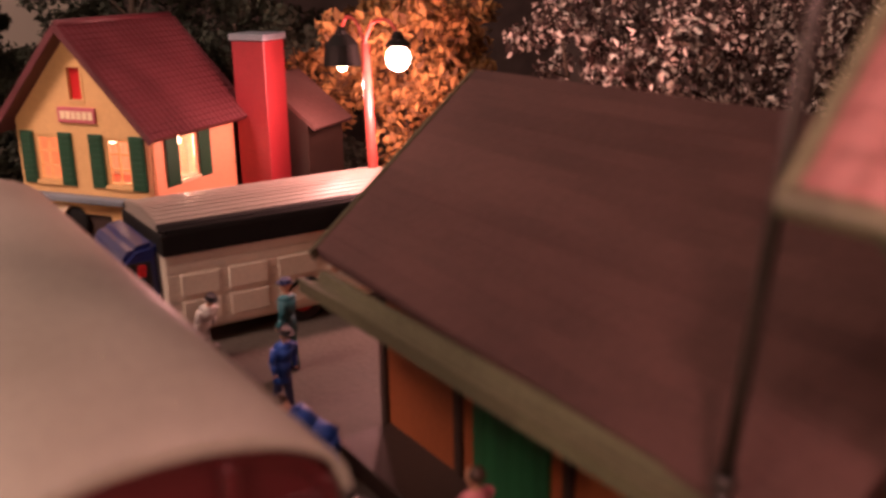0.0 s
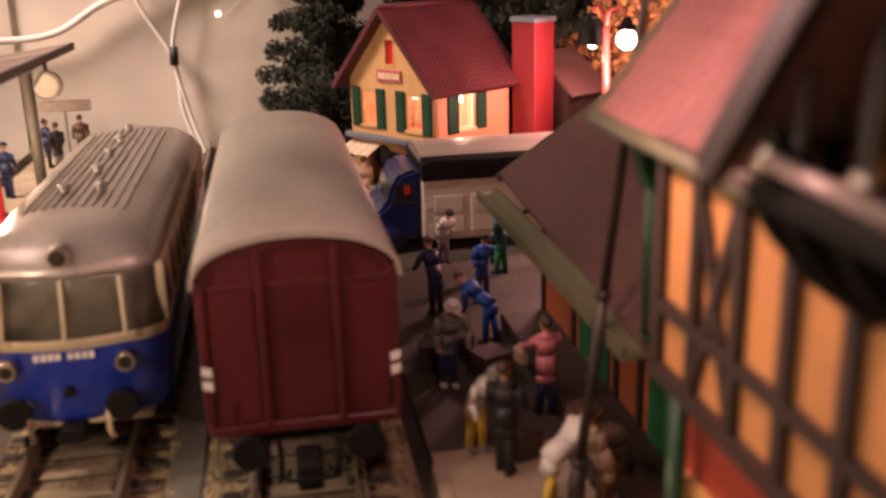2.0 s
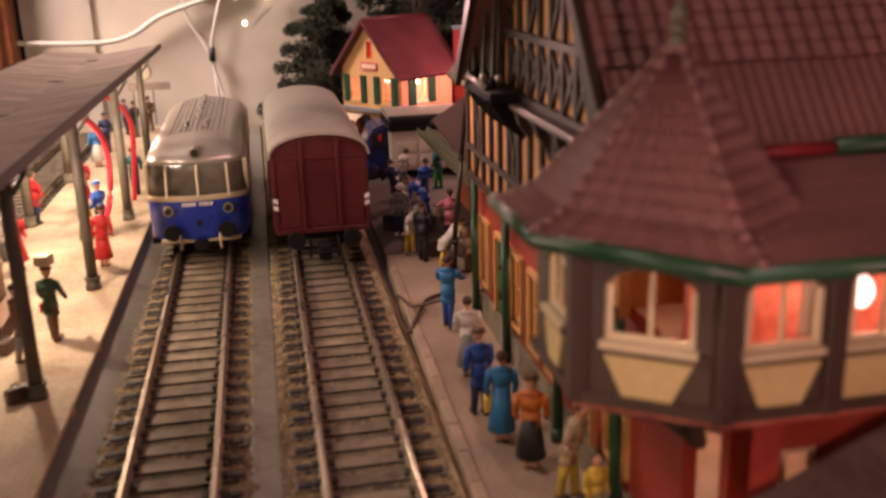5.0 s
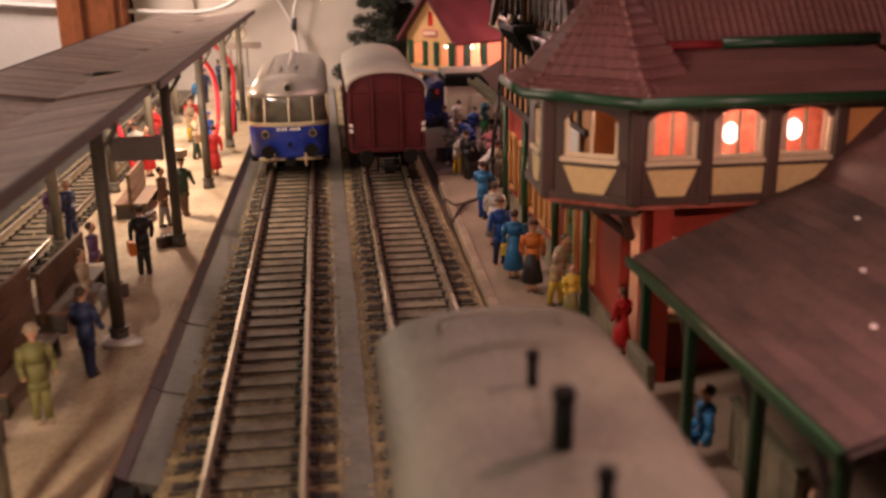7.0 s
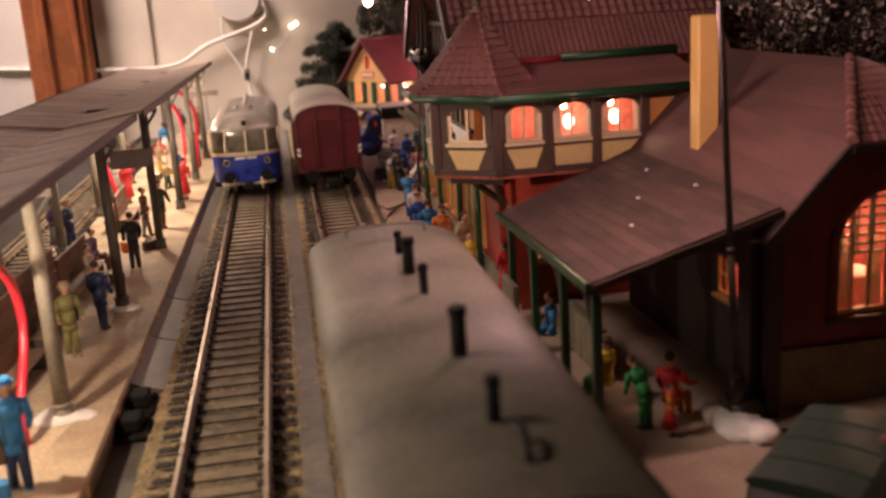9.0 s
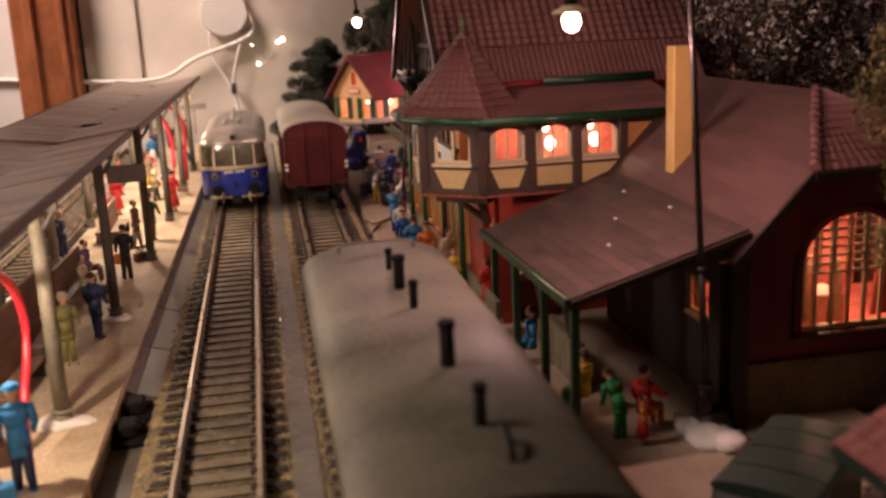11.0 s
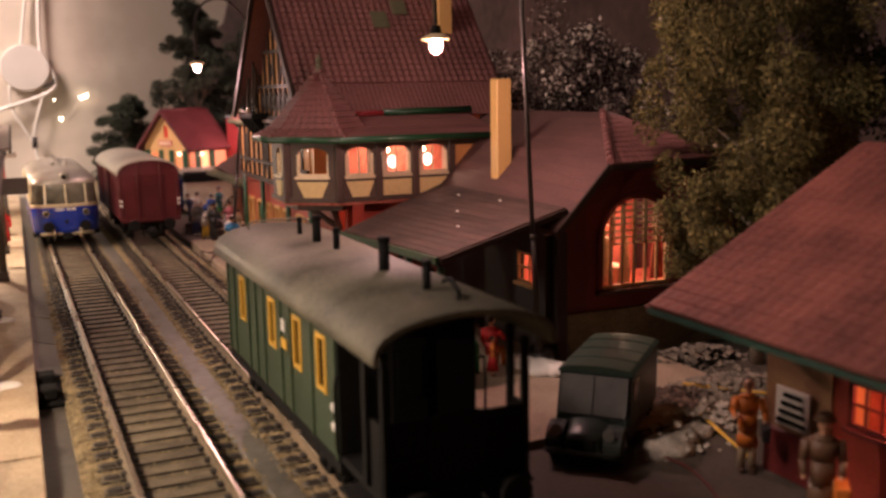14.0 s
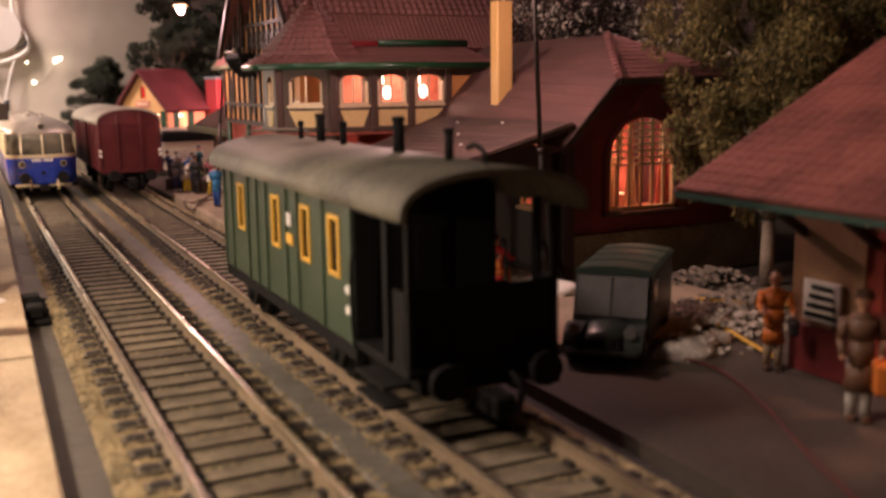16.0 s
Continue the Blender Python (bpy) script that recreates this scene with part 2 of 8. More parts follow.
def smoke_painting(m):
    """A smoky grey cloud painted on the cream wall, soft and uneven at its edge."""
    nt = m.node_tree
    b = nt.nodes["Principled BSDF"]
    base = b.inputs["Base Color"].links[0].from_socket
    tc = nt.nodes.new("ShaderNodeTexCoord")
    sep = nt.nodes.new("ShaderNodeSeparateXYZ")
    nt.links.new(tc.outputs["Object"], sep.inputs[0])
    cloud = nt.nodes.new("ShaderNodeTexNoise")
    cloud.inputs["Scale"].default_value, cloud.inputs["Detail"].default_value = 16.0, 5
    nt.links.new(tc.outputs["Object"], cloud.inputs["Vector"])
    edge = nt.nodes.new("ShaderNodeMath")
    edge.operation = "MULTIPLY_ADD"
    nt.links.new(cloud.outputs["Fac"], edge.inputs[0])
    edge.inputs[1].default_value = 0.09
    nt.links.new(sep.outputs["X"], edge.inputs[2])
    span = nt.nodes.new("ShaderNodeMapRange")
    span.interpolation_type = "SMOOTHSTEP"
    for k, v in (("From Min", 0.035), ("From Max", 0.135), ("To Min", 0.0), ("To Max", 0.85)):
        span.inputs[k].default_value = v
    nt.links.new(edge.outputs[0], span.inputs["Value"])
    mix = nt.nodes.new("ShaderNodeMix")
    mix.data_type = "RGBA"
    nt.links.new(span.outputs[0], mix.inputs["Factor"])
    nt.links.new(base, mix.inputs[6])
    mix.inputs[7].default_value = (0.20, 0.165, 0.125, 1)
    nt.links.new(mix.outputs[2], b.inputs["Base Color"])


smoke_painting(M_WALLP)
M_DARKBACK = mat("dark_brown_backdrop", (0.085, 0.055, 0.045), 0.9, 0, 8.0, 0.4, 0.1, 70)
M_WOOD = mat("varnished_wood_frame", (0.30, 0.10, 0.035), 0.4, 0, 6.0, 0.3, 0.1, 40)
M_PLASTER = mat("white_plaster", (0.80, 0.76, 0.68), 0.8, 0, 2.0, 0.06, 0.08)
M_CABLE = mat("white_cable", (0.78, 0.74, 0.66), 0.4, 0, 1, 0.06, 0.02)
M_REDWIRE = mat("red_wire", (0.75, 0.03, 0.05), 0.35, 0, 1, 0.08, 0.02)
M_BLACKWIRE = mat("black_wire", (0.02, 0.017, 0.015), 0.5, 0, 1, 0.1, 0.02)
M_DULLRED = mat("dull_red_wire", (0.085, 0.018, 0.014), 0.5, 0, 1, 0.1, 0.02)
M_MAST = mat("dark_mast_metal", (0.05, 0.040, 0.034), 0.4, 0.4, 0.8, 0.2, 0.05)
M_REDMAST = mat("red_mast_metal", (0.42, 0.06, 0.045), 0.45, 0, 0.8, 0.2, 0.05)
M_BARK = mat("bark", (0.11, 0.075, 0.05), 0.85, 0, 0.8, 0.4, 0.6, 6)
M_TWIG = mat("pale_twig", (0.36, 0.30, 0.22), 0.8, 0, 0.8, 0.3, 0.3, 6)
M_PINE = mat("dark_green_foliage", (0.030, 0.036, 0.018), 0.9, 0, 1.0, 0.4, 0.3, 10, leafy=(0.1, 1.1))
M_MOSS = mat("olive_moss_foliage", (0.22, 0.175, 0.055), 0.95, 0, 1.0, 0.5, 0.4, 14, stain=(0.036, 0.038, 0.012), leafy=(0.15, 0.95))
M_AUTUMN = mat("ochre_foliage", (0.40, 0.20, 0.06), 0.85, 0, 1.0, 0.5, 0.4, 9, stain=(0.10, 0.045, 0.015), leafy=(0.25, 0.85))
M_SILVERLEAF = mat("silver_flecked_leaf", (0.72, 0.63, 0.53), 0.6, 0, 0.8, 0.3, 0.3, 6, stain=(0.055, 0.028, 0.02), leafy=(0.60, 0.70))
M_RUBBLEPALE = mat("pale_rubble", (0.55, 0.49, 0.40), 0.9, 0, 0.8, 0.35, 0.5, 5)
M_RUBBLE = mat("rubble", (0.26, 0.22, 0.17), 0.9, 0, 0.8, 0.5, 0.5, 5)
M_SIGNPINK = mat("pink_sign", (0.45, 0.10, 0.12), 0.5, 0, 1, 0.1, 0.02)
M_BULB = glow("lit_bulb", (1.0, 0.60, 0.48), 40.0)
M_BULBW = glow("lit_canopy_bulb", (1.0, 0.80, 0.58), 30.0)
M_SMALLBULB = glow("tiny_lit_bulb", (1.0, 0.78, 0.55), 14.0)
M_BAYGLOW = glow("bay_pane_glow", (1.0, 0.62, 0.52), 5.0)
M_GLASS = clear("window_glass")
M_WINLIT = glow("lit_window_blind", (1.0, 0.50, 0.28), 1.2)

# ---------- mesh tools, all in millimetres ----------
ORIGIN = {}


def bmn():
    return bmesh.new()


def box(bm, x0, x1, y0, y1, z0, z1, mi=0, bev=0.0):
    r = bmesh.ops.create_cube(bm, size=1.0)
    vs = r["verts"]
    for v in vs:
        v.co = Vector(((x0 + x1) / 2 + v.co.x * (x1 - x0), (y0 + y1) / 2 + v.co.y * (y1 - y0), (z0 + z1) / 2 + v.co.z * (z1 - z0)))
    fs = {f for v in vs for f in v.link_faces}
    for f in fs:
        f.material_index = mi
    if bev > 0:
        es = list({e for f in fs for e in f.edges})
        bmesh.ops.bevel(bm, geom=es, offset=bev, segments=1, affect="EDGES", material=-1)
    return vs


def tube(bm, p0, p1, r0, r1=None, n=8, mi=0, caps=True):
    p0, p1 = Vector(p0), Vector(p1)
    r1 = r0 if r1 is None else r1
    d = (p1 - p0).normalized()
    a = d.orthogonal().normalized()
    b = d.cross(a)
    ring = [[bm.verts.new(p + r * (math.cos(2 * math.pi * k / n) * a + math.sin(2 * math.pi * k / n) * b)) for k in range(n)] for p, r in ((p0, r0), (p1, r1))]
    for k in range(n):
        f = bm.faces.new((ring[0][k], ring[0][(k + 1) % n], ring[1][(k + 1) % n], ring[1][k]))
        f.material_index, f.smooth = mi, n > 6
    if caps:
        bm.faces.new(ring[0][::-1]).material_index = mi
        bm.faces.new(ring[1]).material_index = mi


def bent(bm, pts, r, n=6, mi=0, steps=6):
    """A wire through points, rounded by a Catmull-Rom curve."""
    P = [Vector(p) for p in pts]
    out = []
    for i in range(len(P) - 1):
        a, b, c, d = P[max(i - 1, 0)], P[i], P[i + 1], P[min(i + 2, len(P) - 1)]
        for s in range(steps):
            t = s / steps
            out.append(0.5 * (2 * b + (c - a) * t + (2 * a - 5 * b + 4 * c - d) * t * t + (3 * b - a - 3 * c + d) * t ** 3))
    out.append(P[-1])
    rings = []
    for i, p in enumerate(out):
        d = (out[min(i + 1, len(out) - 1)] - out[max(i - 1, 0)]).normalized()
        a = d.cross(Vector((0.12, 0.31, 0.94))).normalized()
        b = d.cross(a)
        rings.append([bm.verts.new(p + r * (math.cos(2 * math.pi * k / n) * a + math.sin(2 * math.pi * k / n) * b)) for k in range(n)])
    for i in range(len(rings) - 1):
        for k in range(n):
            f = bm.faces.new((rings[i][k], rings[i][(k + 1) % n], rings[i + 1][(k + 1) % n], rings[i + 1][k]))
            f.material_index, f.smooth = mi, True
    bm.faces.new(rings[0][::-1]).material_index = mi
    bm.faces.new(rings[-1]).material_index = mi


def prism(bm, poly, axis, a, b, mi=0):
    """A polygon in the plane across an axis, pushed out from a to b. poly: (y, z) for x, (x, z) for y, (x, y) for z."""
    def at(p, w):
        return {"x": (w, p[0], p[1]), "y": (p[0], w, p[1]), "z": (p[0], p[1], w)}[axis]
    lo = [bm.verts.new(at(p, a)) for p in poly]
    hi = [bm.verts.new(at(p, b)) for p in poly]
    n = len(poly)
    fs = [bm.faces.new(lo), bm.faces.new(hi[::-1])]
    for k in range(n):
        fs.append(bm.faces.new((lo[k], hi[k], hi[(k + 1) % n], lo[(k + 1) % n])))
    for f in fs:
        f.material_index = mi
    bmesh.ops.recalc_face_normals(bm, faces=fs)


def slab(bm, a, b, c, d, thick, mi=0):
    """A flat sheet with the four corners on top, thick below along its normal."""
    P = [Vector(p) for p in (a, b, c, d)]
    nrm = (P[1] - P[0]).cross(P[3] - P[0]).normalized()
    if nrm.z < 0:
        nrm = -nrm
    top = [bm.verts.new(p) for p in P]
    bot = [bm.verts.new(p - nrm * thick) for p in P]
    fs = [bm.faces.new(top), bm.faces.new(bot[::-1])]
    for k in range(4):
        fs.append(bm.faces.new((top[k], bot[k], bot[(k + 1) % 4], top[(k + 1) % 4])))
    for f in fs:
        f.material_index = mi
    bmesh.ops.recalc_face_normals(bm, faces=fs)


def ball(bm, x, y, z, rx, ry=None, rz=None, seg=10, rings=7, mi=0):
    r = bmesh.ops.create_uvsphere(bm, u_segments=seg, v_segments=rings, radius=1)
    ry, rz = ry or rx, rz or rx
    for v in r["verts"]:
        v.co = Vector((x + v.co.x * rx, y + v.co.y * ry, z + v.co.z * rz))
    for f in {f for v in r["verts"] for f in v.link_faces}:
        f.material_index, f.smooth = mi, True


def mesh_ob(name, bm, mats, shift):
    me = bpy.data.meshes.new(name)
    for v in bm.verts:
        v.co = (v.co - shift) * MM
    bm.to_mesh(me)
    bm.free()
    for m in (mats if isinstance(mats, (list, tuple)) else [mats]):
        me.materials.append(m)
    return new(name, me)


def thing(name, x, y, z, label, category, rz=0.0, group="", world_coords=True, kind=""):
    """An Empty at the thing's base. world_coords: its parts are given in the place's millimetres, else from its base."""
    e = new(name)
    e.empty_display_size = 0.005
    e.matrix_world = pose(x * MM, y * MM, z * MM, 0, 0, rz)
    ORIGIN[e] = Vector((x, y, z)) if world_coords else Vector()
    return tagged(e, label, category, group, kind)


def part(name, bm, mats, parent, label="", kind=""):
    ob = mesh_ob(name, bm, mats, ORIGIN[parent])
    ob.parent = parent
    ORIGIN[ob] = ORIGIN[parent]
    return tagged(ob, label, kind=kind)


def solo(name, bm, mats, x, y, z, label, category, rz=0.0, group="", kind="", world_coords=False):
    ob = mesh_ob(name, bm, mats, Vector((x, y, z)) if world_coords else Vector())
    ob.matrix_world = pose(x * MM, y * MM, z * MM, 0, 0, rz)
    ORIGIN[ob] = Vector((x, y, z)) if world_coords else Vector()
    return tagged(ob, label, category, group, kind)


def piece(name, me, parent, m):
    """One of many alike pieces on shared mesh data, at the pose m in millimetres."""
    ob = new(name, me)
    ob.parent = parent
    m = m.copy()
    m.translation = (m.translation - ORIGIN[parent]) * MM
    ob.matrix_basis = m
    return ob


def beam(name, parent, p0, p1, wide, deep, m=None, normal=(-1, 0, 0), label=""):
    """A timber from p0 to p1 on a wall: wide across, deep out along the wall's normal."""
    bm = bmn()
    p0, p1, nv = Vector(p0), Vector(p1), Vector(normal).normalized()
    d = (p1 - p0).normalized()
    s = d.cross(nv).normalized() * wide / 2
    q = [p0 - s, p0 + s, p1 + s, p1 - s]
    a = [bm.verts.new(v) for v in q]
    b = [bm.verts.new(v + nv * deep) for v in q]
    fs = [bm.faces.new(a), bm.faces.new(b[::-1])] + [bm.faces.new((a[k], b[k], b[(k + 1) % 4], a[(k + 1) % 4])) for k in range(4)]
    bmesh.ops.recalc_face_normals(bm, faces=fs)
    return part(name, bm, m or M_BEAM, parent, label)


def wall_panel(bm, o, u, length, z0, z1, thick, holes=(), mi=0):
    """An upright wall from o (x, y) along the unit direction u, thick to the left of it, with holes (u0, u1, z0, z1, arched); one closed skin."""
    u = Vector((u[0], u[1], 0)).normalized()
    n = Vector((-u.y, u.x, 0))
    base = Vector((o[0], o[1], 0))
    ss = sorted({0.0, float(length)} | {float(c) for h in holes for c in h[:2]})
    zs = sorted({float(z0), float(z1)} | {float(c) for h in holes for c in h[2:4]})
    fresh = []
    seen = {}

    def at(s, z, t):
        key = (round(s, 4), round(z, 4), t)
        if key not in seen:
            seen[key] = bm.verts.new(base + u * s + n * (thick * t) + Vector((0, 0, z)))
        return seen[key]

    def solid(i, j):
        if not (0 <= i < len(ss) - 1 and 0 <= j < len(zs) - 1):
            return False
        sm, zm = (ss[i] + ss[i + 1]) / 2, (zs[j] + zs[j + 1]) / 2
        return not any(h[0] < sm < h[1] and h[2] < zm < h[3] for h in holes)

    for i in range(len(ss) - 1):
        for j in range(len(zs) - 1):
            if not solid(i, j):
                continue
            q = [(ss[i], zs[j]), (ss[i + 1], zs[j]), (ss[i + 1], zs[j + 1]), (ss[i], zs[j + 1])]
            fresh.append(bm.faces.new([at(*p, 0) for p in q]))
            fresh.append(bm.faces.new([at(*p, 1) for p in q[::-1]]))
            for k, (di, dj) in enumerate(((0, -1), (1, 0), (0, 1), (-1, 0))):
                if not solid(i + di, j + dj):
                    p, r = q[k], q[(k + 1) % 4]
                    fresh.append(bm.faces.new((at(*p, 0), at(*p, 1), at(*r, 1), at(*r, 0))))
    for h in holes:
        if len(h) > 4 and h[4]:
            a, b, c, d, rise = h[:5]
            half, cx = (b - a) / 2, (a + b) / 2
            for side in (-1, 1):
                pts = [(cx + side * half, d)] + [(cx + side * half * math.cos(t), d - rise + rise * math.sin(t)) for t in [k * math.pi / 16 for k in range(9)]]
                k = len(pts)
                fresh += [bm.faces.new([at(*p, 0) for p in pts]), bm.faces.new([at(*p, 1) for p in pts[::-1]])]
                fresh += [bm.faces.new((at(*pts[i], 0), at(*pts[i], 1), at(*pts[(i + 1) % k], 1), at(*pts[(i + 1) % k], 0))) for i in range(1, k - 1)]
    for f in fresh:
        f.material_index = mi
    bmesh.ops.recalc_face_normals(bm, faces=fresh)


def tiles(bm, a, b, c, d, nu, nv, lift=0.5, curve=0.5, mi=0):
    """Overlapping roof tiles over the slope a-b (eave), c-d (top; c above b, d above a): nu across, nv up."""
    a, b, c, d = (Vector(p) for p in (a, b, c, d))
    nrm = (b - a).cross(d - a).normalized()
    if nrm.z < 0:
        nrm = -nrm
    def at(s, t):
        return (a.lerp(b, s)).lerp(d.lerp(c, s), t)
    for j in range(nv):
        t0, t1 = j / nv, min((j + 1.25) / nv, 1.0)
        for i in range(nu):
            s0, s1 = i / nu, (i + 1) / nu
            sm = (s0 + s1) / 2
            jit = random.uniform(-0.06, 0.06)
            row = []
            for s, h in ((s0, 0), (sm, curve), (s1, 0)):
                row.append((bm.verts.new(at(s, t0) + nrm * (lift + h + jit)), bm.verts.new(at(s, t1) + nrm * (0.05 + h)), bm.verts.new(at(s, t0) + nrm * (h * 0.3 - 0.2))))
            for k in (0, 1):
                bm.faces.new((row[k][0], row[k + 1][0], row[k + 1][1], row[k][1])).material_index = mi
                bm.faces.new((row[k][2], row[k + 1][2], row[k + 1][0], row[k][0])).material_index = mi

# ---------- the room and the table ----------
def setting():
    bm = bmn(); box(bm, -420, 560, -760, 436, -26, -6)
    solo("ground", bm, M_BED, 0, 0, -6, "dark grey painted layout board under the tracks", "ground", kind="structure", world_coords=True)
    bm = bmn(); box(bm, -1400, 1600, -1600, 460, -780, -760)
    solo("floor", bm, M_WOOD, 0, 0, -760, "brown wooden room floor", "floor", kind="structure", world_coords=True)
    bm = bmn(); box(bm, -1400, 1600, -1600, 460, 1600, 1620)
    solo("ceiling", bm, M_PLASTER, 0, 0, 1600, "plain white room ceiling", "ceiling", kind="structure", world_coords=True)
    bm = bmn(); box(bm, -111, 1600, 436, 456, -760, 1600)
    solo("wall_north", bm, M_WALLP, 0, 436, 0, "cream wall with smoky grey cloud painting behind the layout", "wall", kind="structure", world_coords=True)
    bm = bmn(); box(bm, -1400, -159, 430, 456, -760, 1600)
    solo("wall_north_2", bm, M_PLASTER, -300, 436, 0, "white plastered wall beside the wooden frame", "wall", kind="structure", world_coords=True)
    bm = bmn(); box(bm, -1420, -1400, -1600, 456, -760, 1600)
    solo("wall_west", bm, M_PLASTER, -1400, 0, 0, "plain white room wall", "wall", kind="structure", world_coords=True)
    bm = bmn(); box(bm, 1600, 1620, -1600, 456, -760, 1600)
    solo("wall_east", bm, M_DARKBACK, 1600, 0, 0, "plain dark room wall", "wall", kind="structure", world_coords=True)
    bm = bmn(); box(bm, -1400, 1600, -1620, -1600, -760, 1600)
    solo("wall_south", bm, M_PLASTER, 0, -1600, 0, "plain white room wall", "wall", kind="structure", world_coords=True)
    # shaded niche strip and wooden frame at the wall's end
    bm = bmn(); prism(bm, [(-111, 436), (-71, 433.5), (-71, 436)], "z", -6, 900)
    solo("trim", bm, M_WALLP, -90, 435, -6, "narrow slanting wall strip in half shade", "wall trim", kind="structure", world_coords=True)
    e = thing("wooden_frame", -135, 425, -760, "reddish varnished wooden door frame", "door frame")
    for nm, x0, x1, y0 in (("jamb", -157, -113, 418), ("moulding", -147, -140, 414), ("moulding", -124, -119, 414.5)):
        bm = bmn(); box(bm, x0, x1, y0, 436 if nm == "jamb" else 418.2, -760, 900, 0, 1.5 if nm == "jamb" else 1)
        part(nm, bm, M_WOOD, e)
    # dark painted backdrop on the right
    bm = bmn()
    prof = [(112, -6)] + [(112 + 12 * k, 96 + 40 * math.sin(k * 0.35) + 24 * (k > 3) + 8 * math.sin(k * 1.9) + 2.2 * k) for k in range(0, 36)] + [(540, -6)]
    prism(bm, prof, "y", 428, 433)
    solo("backdrop", bm, M_DARKBACK, 300, 430, -6, "dark brown hill backdrop board behind the bushes", "backdrop", kind="structure", world_coords=True)
    bm = bmn(); box(bm, 330, 338, -420, 428, -6, 230)
    solo("backdrop_2", bm, M_DARKBACK, 334, 0, -6, "dark brown backdrop board along the layout edge", "backdrop", kind="structure", world_coords=True)
    # the round wall socket box with its cables
    e = thing("junction_box", -5, 432, 94.6, "round white junction box hung on cables on the wall", "junction box")
    bm = bmn(); tube(bm, (-6, 436, 97), (-6, 427, 97), 18.0, 17.0, 36); part("cover", bm, M_CABLE, e)
    bm = bmn(); bent(bm, [(-200, 428, 58), (-125, 428, 52), (-60, 428, 50), (-30, 429, 64), (10, 429, 78), (14, 430, 92), (6, 431, 112), (9, 432, 170)], 1.6); part("cable", bm, M_CABLE, e)
    bm = bmn(); bent(bm, [(-18, 429, 84), (-17, 429, 64), (-4, 429, 38), (-2, 427, 16), (5, 425, -5)], 1.0); part("cable", bm, M_CABLE, e)
    bm = bmn(); bent(bm, [(6, 429, 78), (0, 428, 60), (-4, 428.5, 40), (1, 427, 14), (7, 424, -5)], 1.0); part("cable", bm, M_CABLE, e)
    bm = bmn(); bent(bm, [(-8, 430, 108), (-5, 431, 130), (2, 432, 170)], 1.2); part("cable", bm, M_CABLE, e)
    bm = bmn(); bent(bm, [(6, 428, 82), (13, 428, 86), (14, 430, 92)], 0.8); part("cable", bm, M_BLACKWIRE, e)
    bm = bmn(); tube(bm, (-3.5, 428, 44), (-3.7, 428, 36), 1.9); part("connector", bm, M_BLACKWIRE, e)
    e = thing("cable_bundle", 40, 431, 57, "string of tiny lit bulbs on a thin wire by the wall", "light string")
    bm = bmn(); bent(bm, [(17, 434, 56), (24, 435, 60), (33, 434, 73), (40, 435, 76)], 0.18, 5); part("wire", bm, M_CABLE, e)
    for x, z, r in ((17, 57.4, 1.2), (33, 73.5, 1.3), (36.5, 75, 1.4), (13, 72, 0.6)):
        bm = bmn(); ball(bm, x, 429, z, r, seg=8, rings=6); part("bulb", bm, M_SMALLBULB, e)


setting()

# ---------- railway ----------
def sleeper_mesh(name, wide):
    """One sleeper, dusty on top, its sides coloured dark as unlit faces, with four dark rail chairs; 30 long."""
    bm = bmn()
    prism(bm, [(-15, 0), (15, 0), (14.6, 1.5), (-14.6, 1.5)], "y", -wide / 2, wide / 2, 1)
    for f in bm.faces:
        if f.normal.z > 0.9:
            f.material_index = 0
    for s in (-1, 1):
        for o, w in ((-1.5, 0.7), (1.5, 0.7)):
            box(bm, s * 8.6 + o - w, s * 8.6 + o + w, -1.15, 1.15, 1.45, 2.35, 1, 0.25)
        a, b = sorted((s * 10.9, s * 14.2))
        box(bm, a, b, -1.25, 1.25, 0.4, 2.0, 1, 0.45)
    me = bpy.data.meshes.new(name)
    for v in bm.verts:
        v.co *= MM
    bm.to_mesh(me); bm.free()
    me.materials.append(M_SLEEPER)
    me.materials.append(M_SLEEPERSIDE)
    return me


SLEEPER = sleeper_mesh("sleeper", 3.7)


